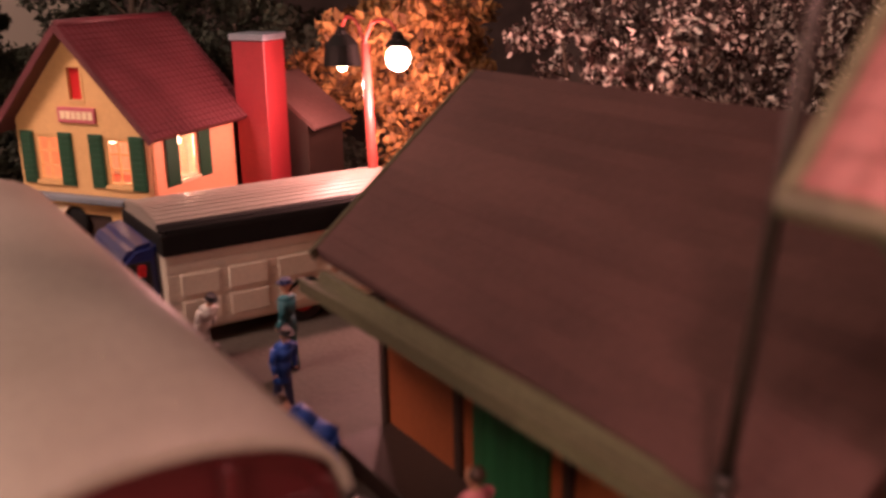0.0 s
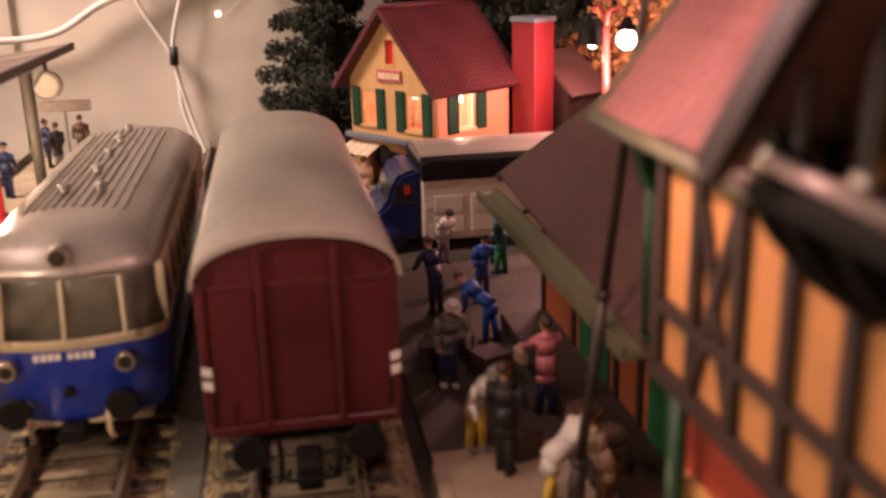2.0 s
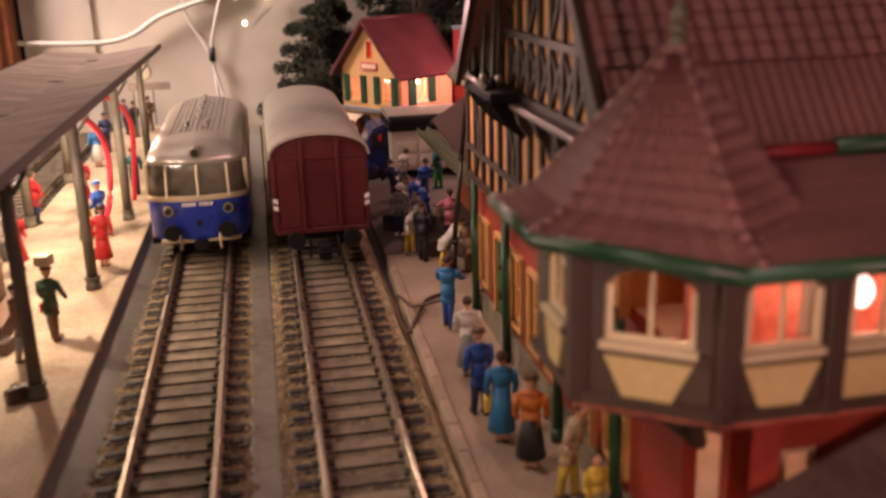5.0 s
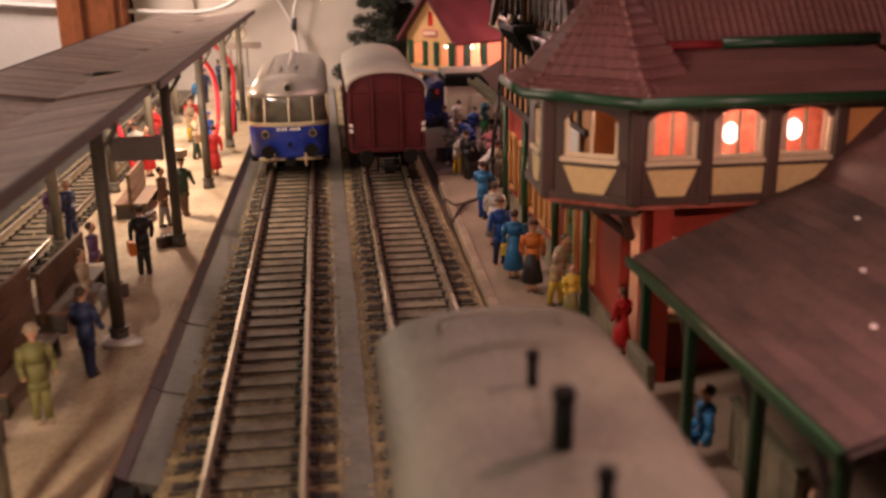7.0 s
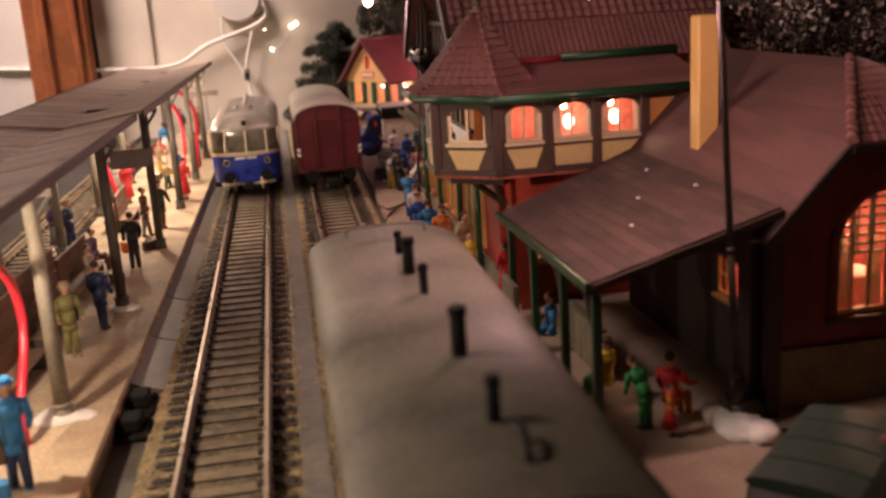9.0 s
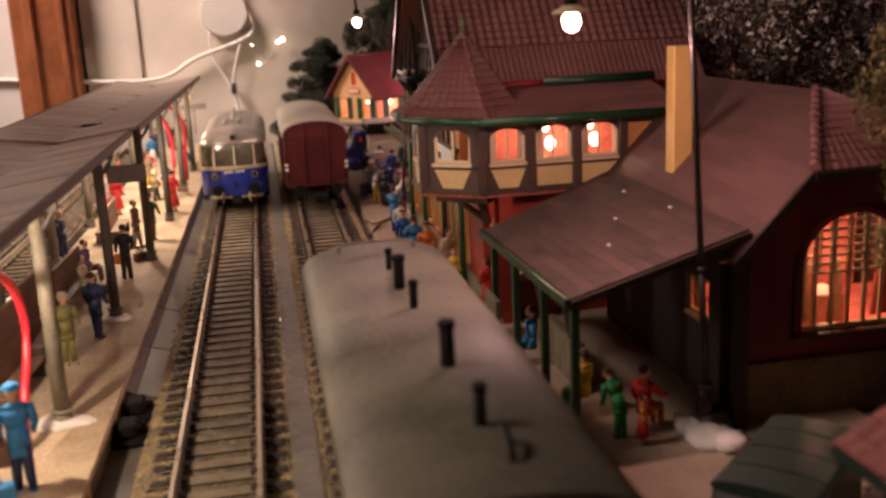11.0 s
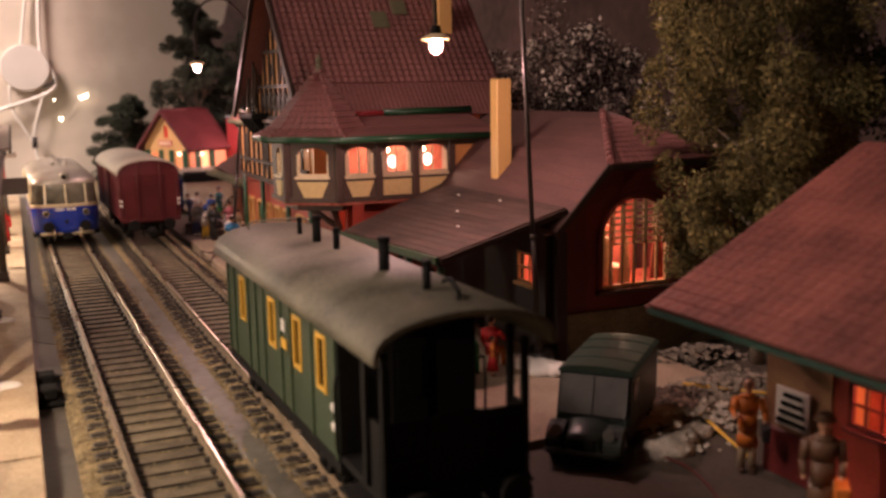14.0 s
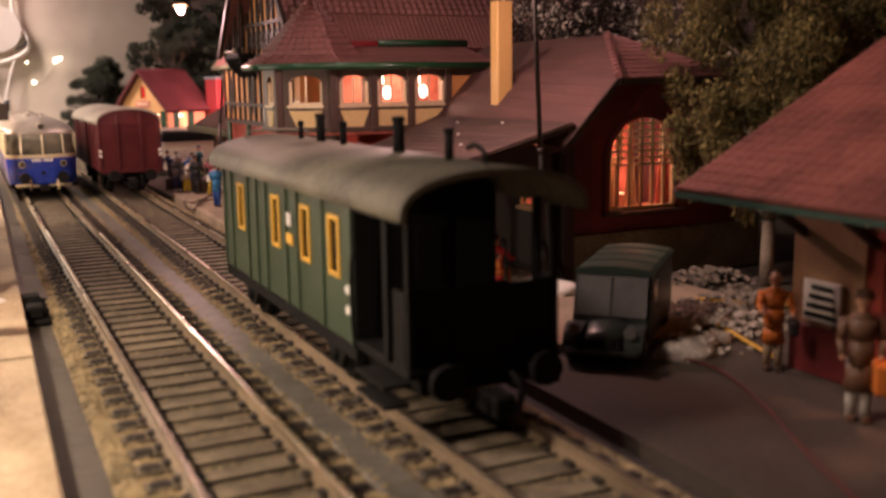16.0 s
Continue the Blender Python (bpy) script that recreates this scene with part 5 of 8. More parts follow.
F(-29.8, 128, ZL, 170, "red", "red", "painted figurine in a long red dress leaning forward", skirt=True, lean=14)
F(-35.4, 165, ZL, 230, "blue", "black", "painted figurine in a blue uniform walking", hat="blue", arms=(40, -30))
F(-41, 163, ZL, 100, "beige", "dgreen", "painted figurine in a beige jacket with a yellow bag", bag="yellow")
F(-36.0, -161, ZL, 200, "sky", "navy", "painted figurine in a light blue coat with a brown suitcase", hat="sky", bag="brown", scale=1.12, case=1.35)
F(-69.7, 41, ZL, 60, "purple", "grey", "painted figurine in a mauve dress behind the bench", skirt=True, hat="brown")
F(-64.1, 39, ZL, 250, "navy", "navy", "painted figurine in a dark suit behind the bench", hat="beige")
F(-62, 142, ZL, 180, "white", "grey", "painted figurine in a white coat under the bright lamp", hat="black")
F(-56, 132, ZL, 40, "red", "red", "painted figurine in a red coat under the bright lamp", skirt=True)
F(-65, 152, ZL, 300, "black", "black", "painted figurine in black by the far canopy post")
F(-62, 190, ZL, 140, "red", "navy", "painted figurine in a red jacket on the far platform")
F(-49, 215, ZL, 200, "red", "red", "painted figurine in a red dress on the far platform", skirt=True)
F(-30.8, 229, ZL, 180, "teal", "navy", "painted figurine in a teal coat by the far canopy post")
F(-48.4, 205, ZL, 60, "beige", "yellow", "painted figurine in a beige top on the far platform")
F(-54.9, 294, ZL, 200, "sky", "white", "painted figurine in a pale blue dress at the platform end", skirt=True)
F(-55.6, 332, ZL, 170, "navy", "navy", "painted figurine in a dark suit at the platform end", hat="navy")
F(-52, 383, ZL, 120, "navy", "black", "painted figurine in a dark coat at the far platform end")
F(-46, 372, ZL, 220, "black", "grey", "painted figurine in a black coat at the far platform end")
F(-40, 390, ZL, 200, "brown", "brown", "painted figurine in a brown coat at the far platform end")
# station platform
F(67.3, 57, ZR, 150, "sky", "blue", "painted figurine in a pale blue shirt holding a hose", arms=(60, 50))
F(65.8, 25, ZR, 170, "white", "grey", "painted figurine in a white dress on the station platform", skirt=True, arms=(30, 20))
F(63.9, 5, ZR, 190, "blue", "navy", "painted figurine in a blue jacket and dark trousers", hat="brown")
F(65.5, -8, ZR, 170, "sky", "sky", "painted figurine in a long bright blue coat with a yellow bag", skirt=True, bag="yellow")
F(68.2, -20, ZR, 160, "orange", "black", "painted figurine in an orange coat and black skirt with a hat", skirt=True, hat="brown")
F(72, -31, ZR, 40, "beige", "yellow", "painted figurine in a beige jacket bending down", lean=16)
F(73.0, -43, ZR, 10, "yellow", "olive", "small painted figurine in a yellow dress", skirt=True, scale=0.75)
F(79.4, -64, ZR, 200, "red", "red", "small painted figurine in a red coat by the wall", skirt=True, scale=0.8)
F(79.2, -114, ZR, 260, "sky", "sky", "painted figurine in a bright blue dress sitting under the lean-to", sit=True)
F(81.5, -149, ZR, 220, "yellow", "green", "painted figurine in a yellow shirt sitting by the lean-to", sit=True)
F(84.6, -164, ZR, 200, "green", "green", "painted figurine in a bright green coat bending by the lean-to", lean=34, scale=0.8, arms=(50, 40))
F(90.6, -162, ZR, 120, "red", "orange", "painted figurine in a red coat sitting by the lean-to", arms=(60, 10), sit=True)
F(88.0, -168, ZR, 60, "orange", "red", "small painted figurine in orange by the lean-to", skirt=True, scale=0.55)
# loaders by the shed
F(67.6, 125, ZR, 20, "white", "yellow", "painted figurine in a pale jacket and yellow boots bending down", lean=38, arms=(50, 45), hat="grey")
F(70.6, 116.5, ZR, 140, "black", "black", "painted figurine in a long dark coat", arms=(30, 10))
F(74.6, 104, ZR, 100, "white", "yellow", "painted figurine in a white shirt and yellow trousers bending down", lean=46, arms=(70, 60))
F(82.6, 101, ZR, 240, "beige", "brown", "painted figurine in a tan shirt with bare arms", lean=20, arms=(60, 50), scale=0.9)
F(68.4, 156, ZY, 5, "grey", "navy", "painted figurine in blue overalls stooping with lowered arms", arms=(45, 45), lean=26, scale=1.05, hat="white")
F(84.0, 139, ZY, 190, "pink", "navy", "painted figurine in a pink shirt carrying a crate", arms=(65, 65), bag="beige")
F(73, 196, ZY, 200, "navy", "black", "painted figurine in dark clothes with spread arms", arms=(70, 60), lean=22)
F(82, 176, ZY, 230, "blue", "blue", "painted figurine in blue overalls bending down", lean=55, arms=(60, 60))
F(86.5, 206, ZY, 10, "blue", "navy", "painted figurine in a blue work coat", hat="black", scale=0.88, lean=14)
F(95.5, 223, ZY, 220, "teal", "green", "painted figurine in a teal jacket beside the truck wheel", hat="navy")
F(82, 237, ZY, 20, "white", "grey", "painted figurine in a white shirt stooping beside the truck", hat="black", scale=0.85, lean=26)
F(106.2, -245.8, ZY, 325, "orange", "beige", "painted figurine in a short orange coat with a dark bag", bag="black", arms=(60, 50), hem=4.0)
F(97.6, -274, ZY, 318, "brown", "white", "painted figurine in a brown coat with an orange suitcase", hat="brown", bag="orange", scale=1.12, case=1.5, hem=5.0)
F(103, -287, ZY, 200, "blue", "navy", "small painted figurine in blue by the kiosk", scale=0.8)
F(62, 302, ZY, 140, "white", "black", "painted figurine in white by the cafe door", hat="black")
F(66, 297, ZY, 200, "beige", "orange", "painted figurine in a beige coat by the cafe door")

# ---------- station building ----------
st = thing("station_building", 110, -45, -3.2, "half-timbered station with red walls, a turret bay and brown tiled roofs", "station building")


def window_set(e, o, u, a, b, z0, z1, bars=1, rise=0.0, m=None, sill=True, cross=0):
    """A wooden window in the wall that starts at o along u: frame, glazing bars and pane, set into the hole a..b, z0..z1."""
    u = Vector((u[0], u[1], 0)).normalized()
    n = Vector((-u.y, u.x, 0))
    m = m or M_FRAMEW
    P = lambda s, t, z: Vector((o[0], o[1], 0)) + u * s + n * t + Vector((0, 0, z))
    def bar(name, s0, s1, c, d, t0=0.25, t1=1.05, mm=None):
        bm = bmn()
        q = [P(s0, t0, 0), P(s1, t0, 0), P(s1, t1, 0), P(s0, t1, 0)]
        prism(bm, [(p.x, p.y) for p in q], "z", c, d)
        return part(name, bm, mm or m, e)
    bar("window_frame", a, a + 0.75, z0, z1 - rise)
    bar("window_frame", b - 0.75, b, z0, z1 - rise)
    bar("window_frame", a + 0.75, b - 0.75, z0, z0 + 0.8)
    if not rise:
        bar("window_frame", a + 0.75, b - 0.75, z1 - 0.8, z1)
    for k in range(bars):
        c = a + (b - a) * (k + 1) / (bars + 1)
        bar("glazing_bar", c - 0.28, c + 0.28, z0 + 0.8, z1 - 0.3, 0.4, 0.85)
    for k in range(cross):
        z = z0 + (z1 - z0) * (k + 1) / (cross + 1)
        bar("glazing_bar", a + 0.75, b - 0.75, z - 0.25, z + 0.25, 0.42, 0.83)
    if sill:
        bar("window_sill", a - 0.5, b + 0.5, z0 - 0.9, z0, -0.9, 0.4)
    pane = bar("window_pane", a + 0.1, b - 0.1, z0 + 0.1, z1 - 0.1, 0.58, 0.66, M_GLASS)
    pane.visible_shadow = False


def lettering(e, words, at, size, along, m):
    """Raised letters on an upright board, starting at the point and running along the direction."""
    c = bpy.data.curves.new("lettering", "FONT")
    c.body, c.size, c.extrude = words, size * MM, 0.08 * MM
    tmp = bpy.data.objects.new("lettering", c)
    me = bpy.data.meshes.new_from_object(tmp)
    bpy.data.objects.remove(tmp)
    me.materials.append(m)
    ob = new("lettering", me)
    ob.parent = e
    d = Vector(along)
    rot = Matrix((d, Vector((0, 0, 1)), d.cross(Vector((0, 0, 1))))).transposed().to_4x4()
    ob.matrix_basis = Matrix.Translation((Vector(at) - ORIGIN[e]) * MM) @ rot
    return tagged(ob, "black station name letters")


def dark_opening(e, o, u, a, b, z0, z1, m):
    u = Vector((u[0], u[1], 0)).normalized()
    n = Vector((-u.y, u.x, 0))
    bm = bmn()
    q = [Vector((o[0], o[1], 0)) + u * s + n * t for s, t in ((a, 0.5), (b, 0.5), (b, 1.2), (a, 1.2))]
    prism(bm, [(p.x, p.y) for p in q], "z", z0, z1)
    return part("door", bm, m, e)


def station_main():
    # ground floor, track side: wall runs towards -y so that its thickness lies inside (+x)
    o, u = (80.0, 54.0), (0, -1)
    doors = [(24, 33), (88, 96)]
    wins = [(6, 15), (38, 47), (54, 62), (68, 76), (104, 113)]
    holes = [(a, b, -1.2, 26.0) for a, b in doors] + [(a, b, 9.0, 26.0) for a, b in wins]
    bm = bmn(); wall_panel(bm, o, u, 134, -3.2, 37, 2.2, holes); part("ground_wall", bm, M_REDWALL, st)
    bm = bmn(); box(bm, 78.9, 79.95, -80, 54, -3.2, 6.0); part("plinth", bm, M_STONE, st)
    for a, b in doors:
        dark_opening(st, o, u, a, b, -1.2, 26, M_DOORG)
        for s0, s1, z0, z1 in ((a - 1.2, a, -1.2, 27), (b, b + 1.2, -1.2, 27), (a, b, 26, 27.2)):
            bm = bmn(); box(bm, 79.0, 80.4, 54 - s1, 54 - s0, z0, z1); part("door_frame", bm, M_FRAMEO, st)
        for z in (4, 12, 19):
            bm = bmn(); box(bm, 79.6, 80.5, 54 - b + 1.2, 54 - a - 1.2, z, z + 5.4, 0, 0.2); part("door_panel", bm, M_DOORG, st)
    for a, b in wins:
        window_set(st, o, u, a, b, 9, 26, 1, 0, M_FRAMEO, cross=1)
        for s0, s1, z0, z1 in ((a - 1.1, a, 8.2, 27), (b, b + 1.1, 8.2, 27), (a, b, 26, 27.2)):
            bm = bmn(); box(bm, 79.1, 80.3, 54 - s1, 54 - s0, z0, z1); part("window_surround", bm, M_FRAMEO, st)
    # green down pipes and corner posts
    for y, x in ((46.5, 77.6), (-26.4, 78.0), (15, 78.0), (-59.5, 77.6)):
        bm = bmn(); tube(bm, (x, y, -1.2), (x, y, 37), 1.0, 1.0, 10); tube(bm, (x, y, -1.2), (x, y, 1.6), 1.5, 1.2, 10); part("green_post", bm, M_GUTTER, st, "round green painted post")
    # upper floor and gable, track side
    bm = bmn(); wall_panel(bm, (78.2, 54.0), (0, -1), 112, 37, 62.5, 2.0); part("upper_wall", bm, M_INFILL, st)
    bm = bmn(); prism(bm, [(-74, 62.5), (25, 62.5), (25, 64), (-28, 120.5), (-74, 65)], "x", 78.2, 80.2); part("gable_wall", bm, M_INFILL, st)
    # timbers
    X = 78.2
    for z, w in ((37.6, 1.9), (45.2, 1.3), (61.6, 2.2)):
        beam("timber", st, (X, 54, z), (X, -57.5, z), w, 1.1)
    y = 53.0
    k = 0
    while y > -57:
        beam("timber", st, (X, y, 38.2), (X, y, 61), 1.7, 0.9)
        if k in (1, 5, 9):
            beam("timber", st, (X, y, 38.6), (X, y - 8.2, 60.5), 1.3, 0.75)
            beam("timber", st, (X, y - 8.2, 38.6), (X, y, 60.5), 1.3, 0.7)
        y -= 8.6
        k += 1
    for z, w in ((64.4, 2.4), (77.5, 1.5), (91.5, 1.5), (106, 1.5)):
        hi = 25.5 - (z - 64) * 0.92
        lo = -73 + (z - 64) * 0.81
        beam("timber", st, (X, hi, z), (X, lo, z), w, 1.2)
    for k, y in enumerate([23, 15.5, 8, 0.5, -7, -14.5, -22, -29.5, -37, -44.5, -52, -59.5, -67]):
        top = min(63.5 + (25.5 - y) * 1.08, 63.5 + (y + 76.5) * 1.2)
        beam("timber", st, (X, y, 65), (X, y, max(66, top)), 1.6, 0.95)
        if 1 < k < 10:
            beam("timber", st, (X, y, 65.4), (X, y - 7.5, 77), 1.1, 0.7)
            beam("timber", st, (X, y - 7.5, 65.4), (X, y, 77), 1.1, 0.65)
        if k in (4, 6, 8):
            beam("timber", st, (X, y, 78), (X, y - 7.5, 91), 1.2, 0.7)
    bm = bmn(); box(bm, 82.4, 84.4, 54.0, 65.0, 37, 62.5); part("upper_wall", bm, M_INFILL, st)
    for z, w in ((37.8, 1.9), (45.2, 1.3), (61.4, 2.2)):
        beam("timber", st, (82.4, 65, z), (82.4, 54.2, z), w, 1.0)
    for a, b in ((64.2, 64.2), (56.0, 56.0), (62.8, 57.0), (57.0, 62.8)):
        beam("timber", st, (82.4, a, 38.6), (82.4, b, 60.8), 1.5 if a == b else 1.2, 0.9 if a == b else 0.7)
    bm = bmn(); tube(bm, (81.8, 65.6, 36), (81.8, 65.6, 60.5), 0.9, 0.9, 10); tube(bm, (81.8, 65.6, 34.6), (81.8, 65.6, 36), 0.3, 1.2, 10); part("green_post", bm, M_GUTTER, st, "round green painted post")
    bm = bmn(); prism(bm, [(82.2, 61.6), (78.0, 61.6), (78.0, 60.0), (79.6, 58.6), (80.6, 55.0), (82.2, 52.0)], "y", 64.4, 67.2); part("corner_bracket", bm, M_GUTTER, st, "carved dark green bracket")
    # long ledge with dark carved brackets
    bm = bmn(); box(bm, 74.6, 78.1, -50, 34, 62.6, 64.0, 0, 0.3); part("ledge", bm, M_BEAMP, st)
    for y in range(-46, 32, 13):
        bm = bmn(); prism(bm, [(78.1, 62.5), (74.8, 62.5), (75.4, 60.2), (77.4, 57.4), (78.1, 55)], "y", y - 1.2, y + 1.2); part("bracket", bm, M_BEAM, st)
    # black shelf at the gable corner with a bundle of upright rods
    bm = bmn(); box(bm, 70.4, 78.1, -3, 22, 64.1, 66.2, 0, 0.4); part("corner_shelf", bm, M_BLACK, st)
    for y in (-1, 5, 11, 17, 21):
        bm = bmn(); prism(bm, [(78.1, 64), (70.8, 64), (72.2, 61.6), (76, 57.5), (78.1, 56)], "y", y - 0.8, y + 0.8); part("bracket", bm, M_BLACK, st)
    # thin pale bar in place of the glint on the shelf's top edge
    bm = bmn(); tube(bm, (70.8, 4, 66.9), (71.0, 21, 67.4), 0.6, 0.6, 10); part("shelf_pipe", bm, M_SHELFGLINT, st, "pale pinkish bar modelled as a glint along the shelf edge")
    for k, (x, y) in enumerate(((71.2, 20.5), (71.6, 17.5), (73.0, 21.5), (72.2, 11), (74.4, 15), (72.6, 4), (74.8, 8), (75.4, 19.5))):
        xt, yt = 75.4 + 0.2 * (k % 3), 13.0 - k * 1.6
        bm = bmn(); bent(bm, [(x, y, 66), (x + 0.4, y * 0.97, 76), ((x + xt) / 2, (y + yt) / 2, 94), (xt, yt, 112)], 0.42, 6); part("upright_rod", bm, M_MAST, st)
        bm = bmn(); tube(bm, (x, y, 66.1), (x, y, 68.6), 1.1, 0.7, 8); part("rod_foot", bm, M_BLACK if k % 3 else M_CHROME, st)
    # sign board on the track side
    bm = bmn(); box(bm, 76.6, 77.2, -54, -14, 38.4, 44.6, 0, 0.2); part("sign_board", bm, M_WHITE, st)
    lettering(st, "Neuffen", (76.5, -16.5, 39.6), 5.2, (0, -1, 0), M_BLACK)
    # other walls
    bm = bmn(); box(bm, 82.2, 160, 52, 54, -3.2, 62.5); part("end_wall", bm, M_REDWALL, st)
    bm = bmn(); box(bm, 158, 160, -56, 52, -3.2, 62.5); part("back_wall", bm, M_REDWALL, st)
    bm = bmn(); box(bm, 80.2, 158, -54, -52, 37, 66); part("side_wall", bm, M_INFILL, st)
    bm = bmn(); box(bm, 80.3, 158, -51.8, 51.8, 36, 37.4); part("floor_slab", bm, M_INSIDE, st)


def roofs_main():
    # steep roof whose slopes face along the tracks
    ridge = (-11.5, 126)
    for ye, ze in ((-60, 66.4), (42, 66.8)):
        bm = bmn(); slab(bm, (69, ye, ze), (152, ye, ze), (152, ridge[0], ridge[1]), (69, ridge[0], ridge[1]), 1.6); part("roof_slab", bm, M_TILE, st)
    low, high, cut = Vector((0, -60.6, 65.8)), Vector((0, -11.5, 126.2)), 0.2
    joint = low.lerp(high, cut)
    for p, q, nu, nv, d in ((low, joint, 46, 8, 0.22), (joint, high, 30, 22, 0.5)):
        bm = bmn(); tiles(bm, (69, p.y, p.z), (152, p.y, p.z), (152, q.y, q.z), (69, q.y, q.z), nu, nv, d, d); part("roof_tiles", bm, M_TILE, st, kind="stuff")
    for ye, ze in ((-60.6, 65), (42.4, 65.4)):
        beam("barge_board", st, (68.8, ye, ze), (68.8, ridge[0], ridge[1]), 2.6, 1.4, M_BEAM)
    # roof over the end bay, sloping to the tracks
    bm = bmn(); slab(bm, (76.6, 34, 62.4), (76.6, 89.5, 62.4), (106, 89.5, 101), (106, 34, 101), 1.3); part("roof_slab", bm, M_TILE, st)
    bm = bmn(); tiles(bm, (76.3, 34.2, 62.2), (76.3, 89.4, 62.2), (106, 89.4, 101), (106, 34.2, 101), 16, 16, 0.4, 0.25); part("roof_tiles", bm, M_TILE, st, kind="stuff")
    bm = bmn(); tube(bm, (76.0, 40, 61.4), (76.0, 90.4, 61.4), 1.1, 1.1, 10); part("gutter", bm, M_GUTTEROLD, st)
    beam("barge_board", st, (75.8, 89.7, 61.2), (106, 89.7, 100.4), 1.8, 0.9, M_GUTTEROLD, (0, 1, 0))
    bm = bmn(); prism(bm, [(79, 62.5), (103, 62.5), (103, 100)], "y", 70.6, 72.6); part("gable_wall", bm, M_INFILL, st)
    # skylights and small chimney on the steep slope
    s = Vector((0, 68, 83.6)).normalized()
    nn = Vector((0, -s.z, s.y))
    for x, f, w, h in ((110.0, 0.42, 6.5, 8), (119.5, 0.48, 6, 7)):
        c = Vector((x, -60, 66.4)) + s * (f * 107.8) + nn * 1.4
        bm = bmn()
        q = [c + Vector((dx, 0, 0)) + s * dy for dx, dy in ((-w / 2, -h / 2), (w / 2, -h / 2), (w / 2, h / 2), (-w / 2, h / 2))]
        slab(bm, *q, 2.2); part("skylight", bm, M_GUTTEROLD, st)
    bm = bmn(); box(bm, 133.4, 139.2, -36, -30, 84, 150, 0, 0.3); part("chimney", bm, M_CHIMY, st, "pale yellow chimney post")


def bay():
    P = [(60.2, -52.0), (60.2, -70.0), (75.3, -80.6), (129.0, -80.6), (129.0, -56.2)]
    # outer faces: u runs so that the wall's thickness lies inside
    faces = [((P[0]), (P[1]), [(5.2, 13.2)]), (P[1], P[2], [(3.6, 14.9)]), (P[2], P[3], [(2.4, 12.6), (15.8, 26.4), (29.2, 40.4)])]
    for i, (a, b, ws) in enumerate(faces):
        va, vb = Vector((*a, 0)), Vector((*b, 0))
        u = (vb - va).normalized()
        n = Vector((u.y, -u.x, 0)) * -1
        out = -n
        L = (vb - va).length
        holes = [(s0, s1, 45.8, 55.4, 2.6) for s0, s1 in ws]
        bm = bmn(); wall_panel(bm, a, u, L, 37.0, 58.6, 1.6, holes); part("bay_wall", bm, M_BEAMP, st)
        for s0, s1 in ws:
            window_set(st, a, u, s0, s1, 45.8, 55.4, 1, 2.2, M_FRAMEW)
            # pale panel below the window, cut to a wedge
            c = (s0 + s1) / 2
            w = (s1 - s0) / 2
            wedge = w * 0.55 if (i < 2 or s0 < 10) else w * 0.98
            pts = [(c - wedge, 38.6), (c + wedge, 38.6), (c + w, 44.0), (c - w, 44.0)]
            bm = bmn()
            f0 = [bm.verts.new(va + u * s + out * 0.01 + Vector((0, 0, z))) for s, z in pts]
            f1 = [bm.verts.new(va + u * s + out * 0.45 + Vector((0, 0, z))) for s, z in pts]
            fs = [bm.faces.new(f0), bm.faces.new(f1[::-1])] + [bm.faces.new((f0[k], f1[k], f1[(k + 1) % 4], f0[(k + 1) % 4])) for k in range(4)]
            bmesh.ops.recalc_face_normals(bm, faces=fs)
            part("cream_panel", bm, M_INFILLC, st)
            beam("timber", st, va + u * (s0 - 1.4) + Vector((0, 0, 45.0)), va + u * (s1 + 1.4) + Vector((0, 0, 45.0)), 1.0, 0.8, M_BEAMP, out)
        beam("timber", st, va + Vector((0, 0, 37.8)), va + u * L + Vector((0, 0, 37.8)), 1.6, 0.9, M_BEAMP, out)
        if i == 2:
            q = [(42.6, 38.6), (53, 38.6), (53, 55), (42.6, 55)]
            bm = bmn()
            prism(bm, [(P[2][0] + s, z) for s, z in q], "y", -81.05, -80.61); part("cream_panel", bm, M_INFILL, st)
    for x, y in P[1:4] + [(89.5, -80.6), (103.1, -80.6), (117.0, -80.6)]:
        bm = bmn(); box(bm, x - 1.3, x + 1.3, y - 1.3, y + 1.1, 36.8, 58.2, 0, 0.3); part("bay_post", bm, M_BEAMP, st)
    bm = bmn(); prism(bm, P, "z", 36.0, 36.9); part("bay_floor", bm, M_INSIDE, st)
    bm = bmn(); box(bm, 81, 128.6, -58.2, -56.4, 37, 58); part("bay_back_wall", bm, M_INSIDE, st)
    # curtains behind the windows, and glowing blobs added for the bright spots in two panes
    for x in (93.0, 102.0, 106.5, 116.0, 79.0, 87.5):
        bm = bmn(); box(bm, x - 1.1, x + 1.1, -78.0, -77.4, 46, 54.6, 0, 0.2); part("curtain", bm, M_CURTAIN, st)
    for x, z, m in ((97.5, 49.5, M_BAYGLOW), (111.0, 49.8, M_BAYGLOW)):
        bm = bmn(); ball(bm, x, -73.5, z, 1.7, 1.4, 2.2, 12, 8); part("frosted_shade", bm, m, st, "pinkish glowing blob added for a bright window pane")
    # lower walls under the bay
    bm = bmn(); wall_panel(bm, (80.0, -74.0), (1, 0), 55, -3.2, 36.0, 2.0, [(4, 13, 10, 28)]); part("ground_wall", bm, M_REDWALL, st)
    window_set(st, (80.0, -74.0), (1, 0), 4, 13, 10, 28, 1, 0, M_FRAMEW)
    bm = bmn(); prism(bm, [(79.9, -80.1), (84, -80.1), (84, -74.1)], "z", -3.2, 36.0); part("corner_wall", bm, M_REDWALL, st)
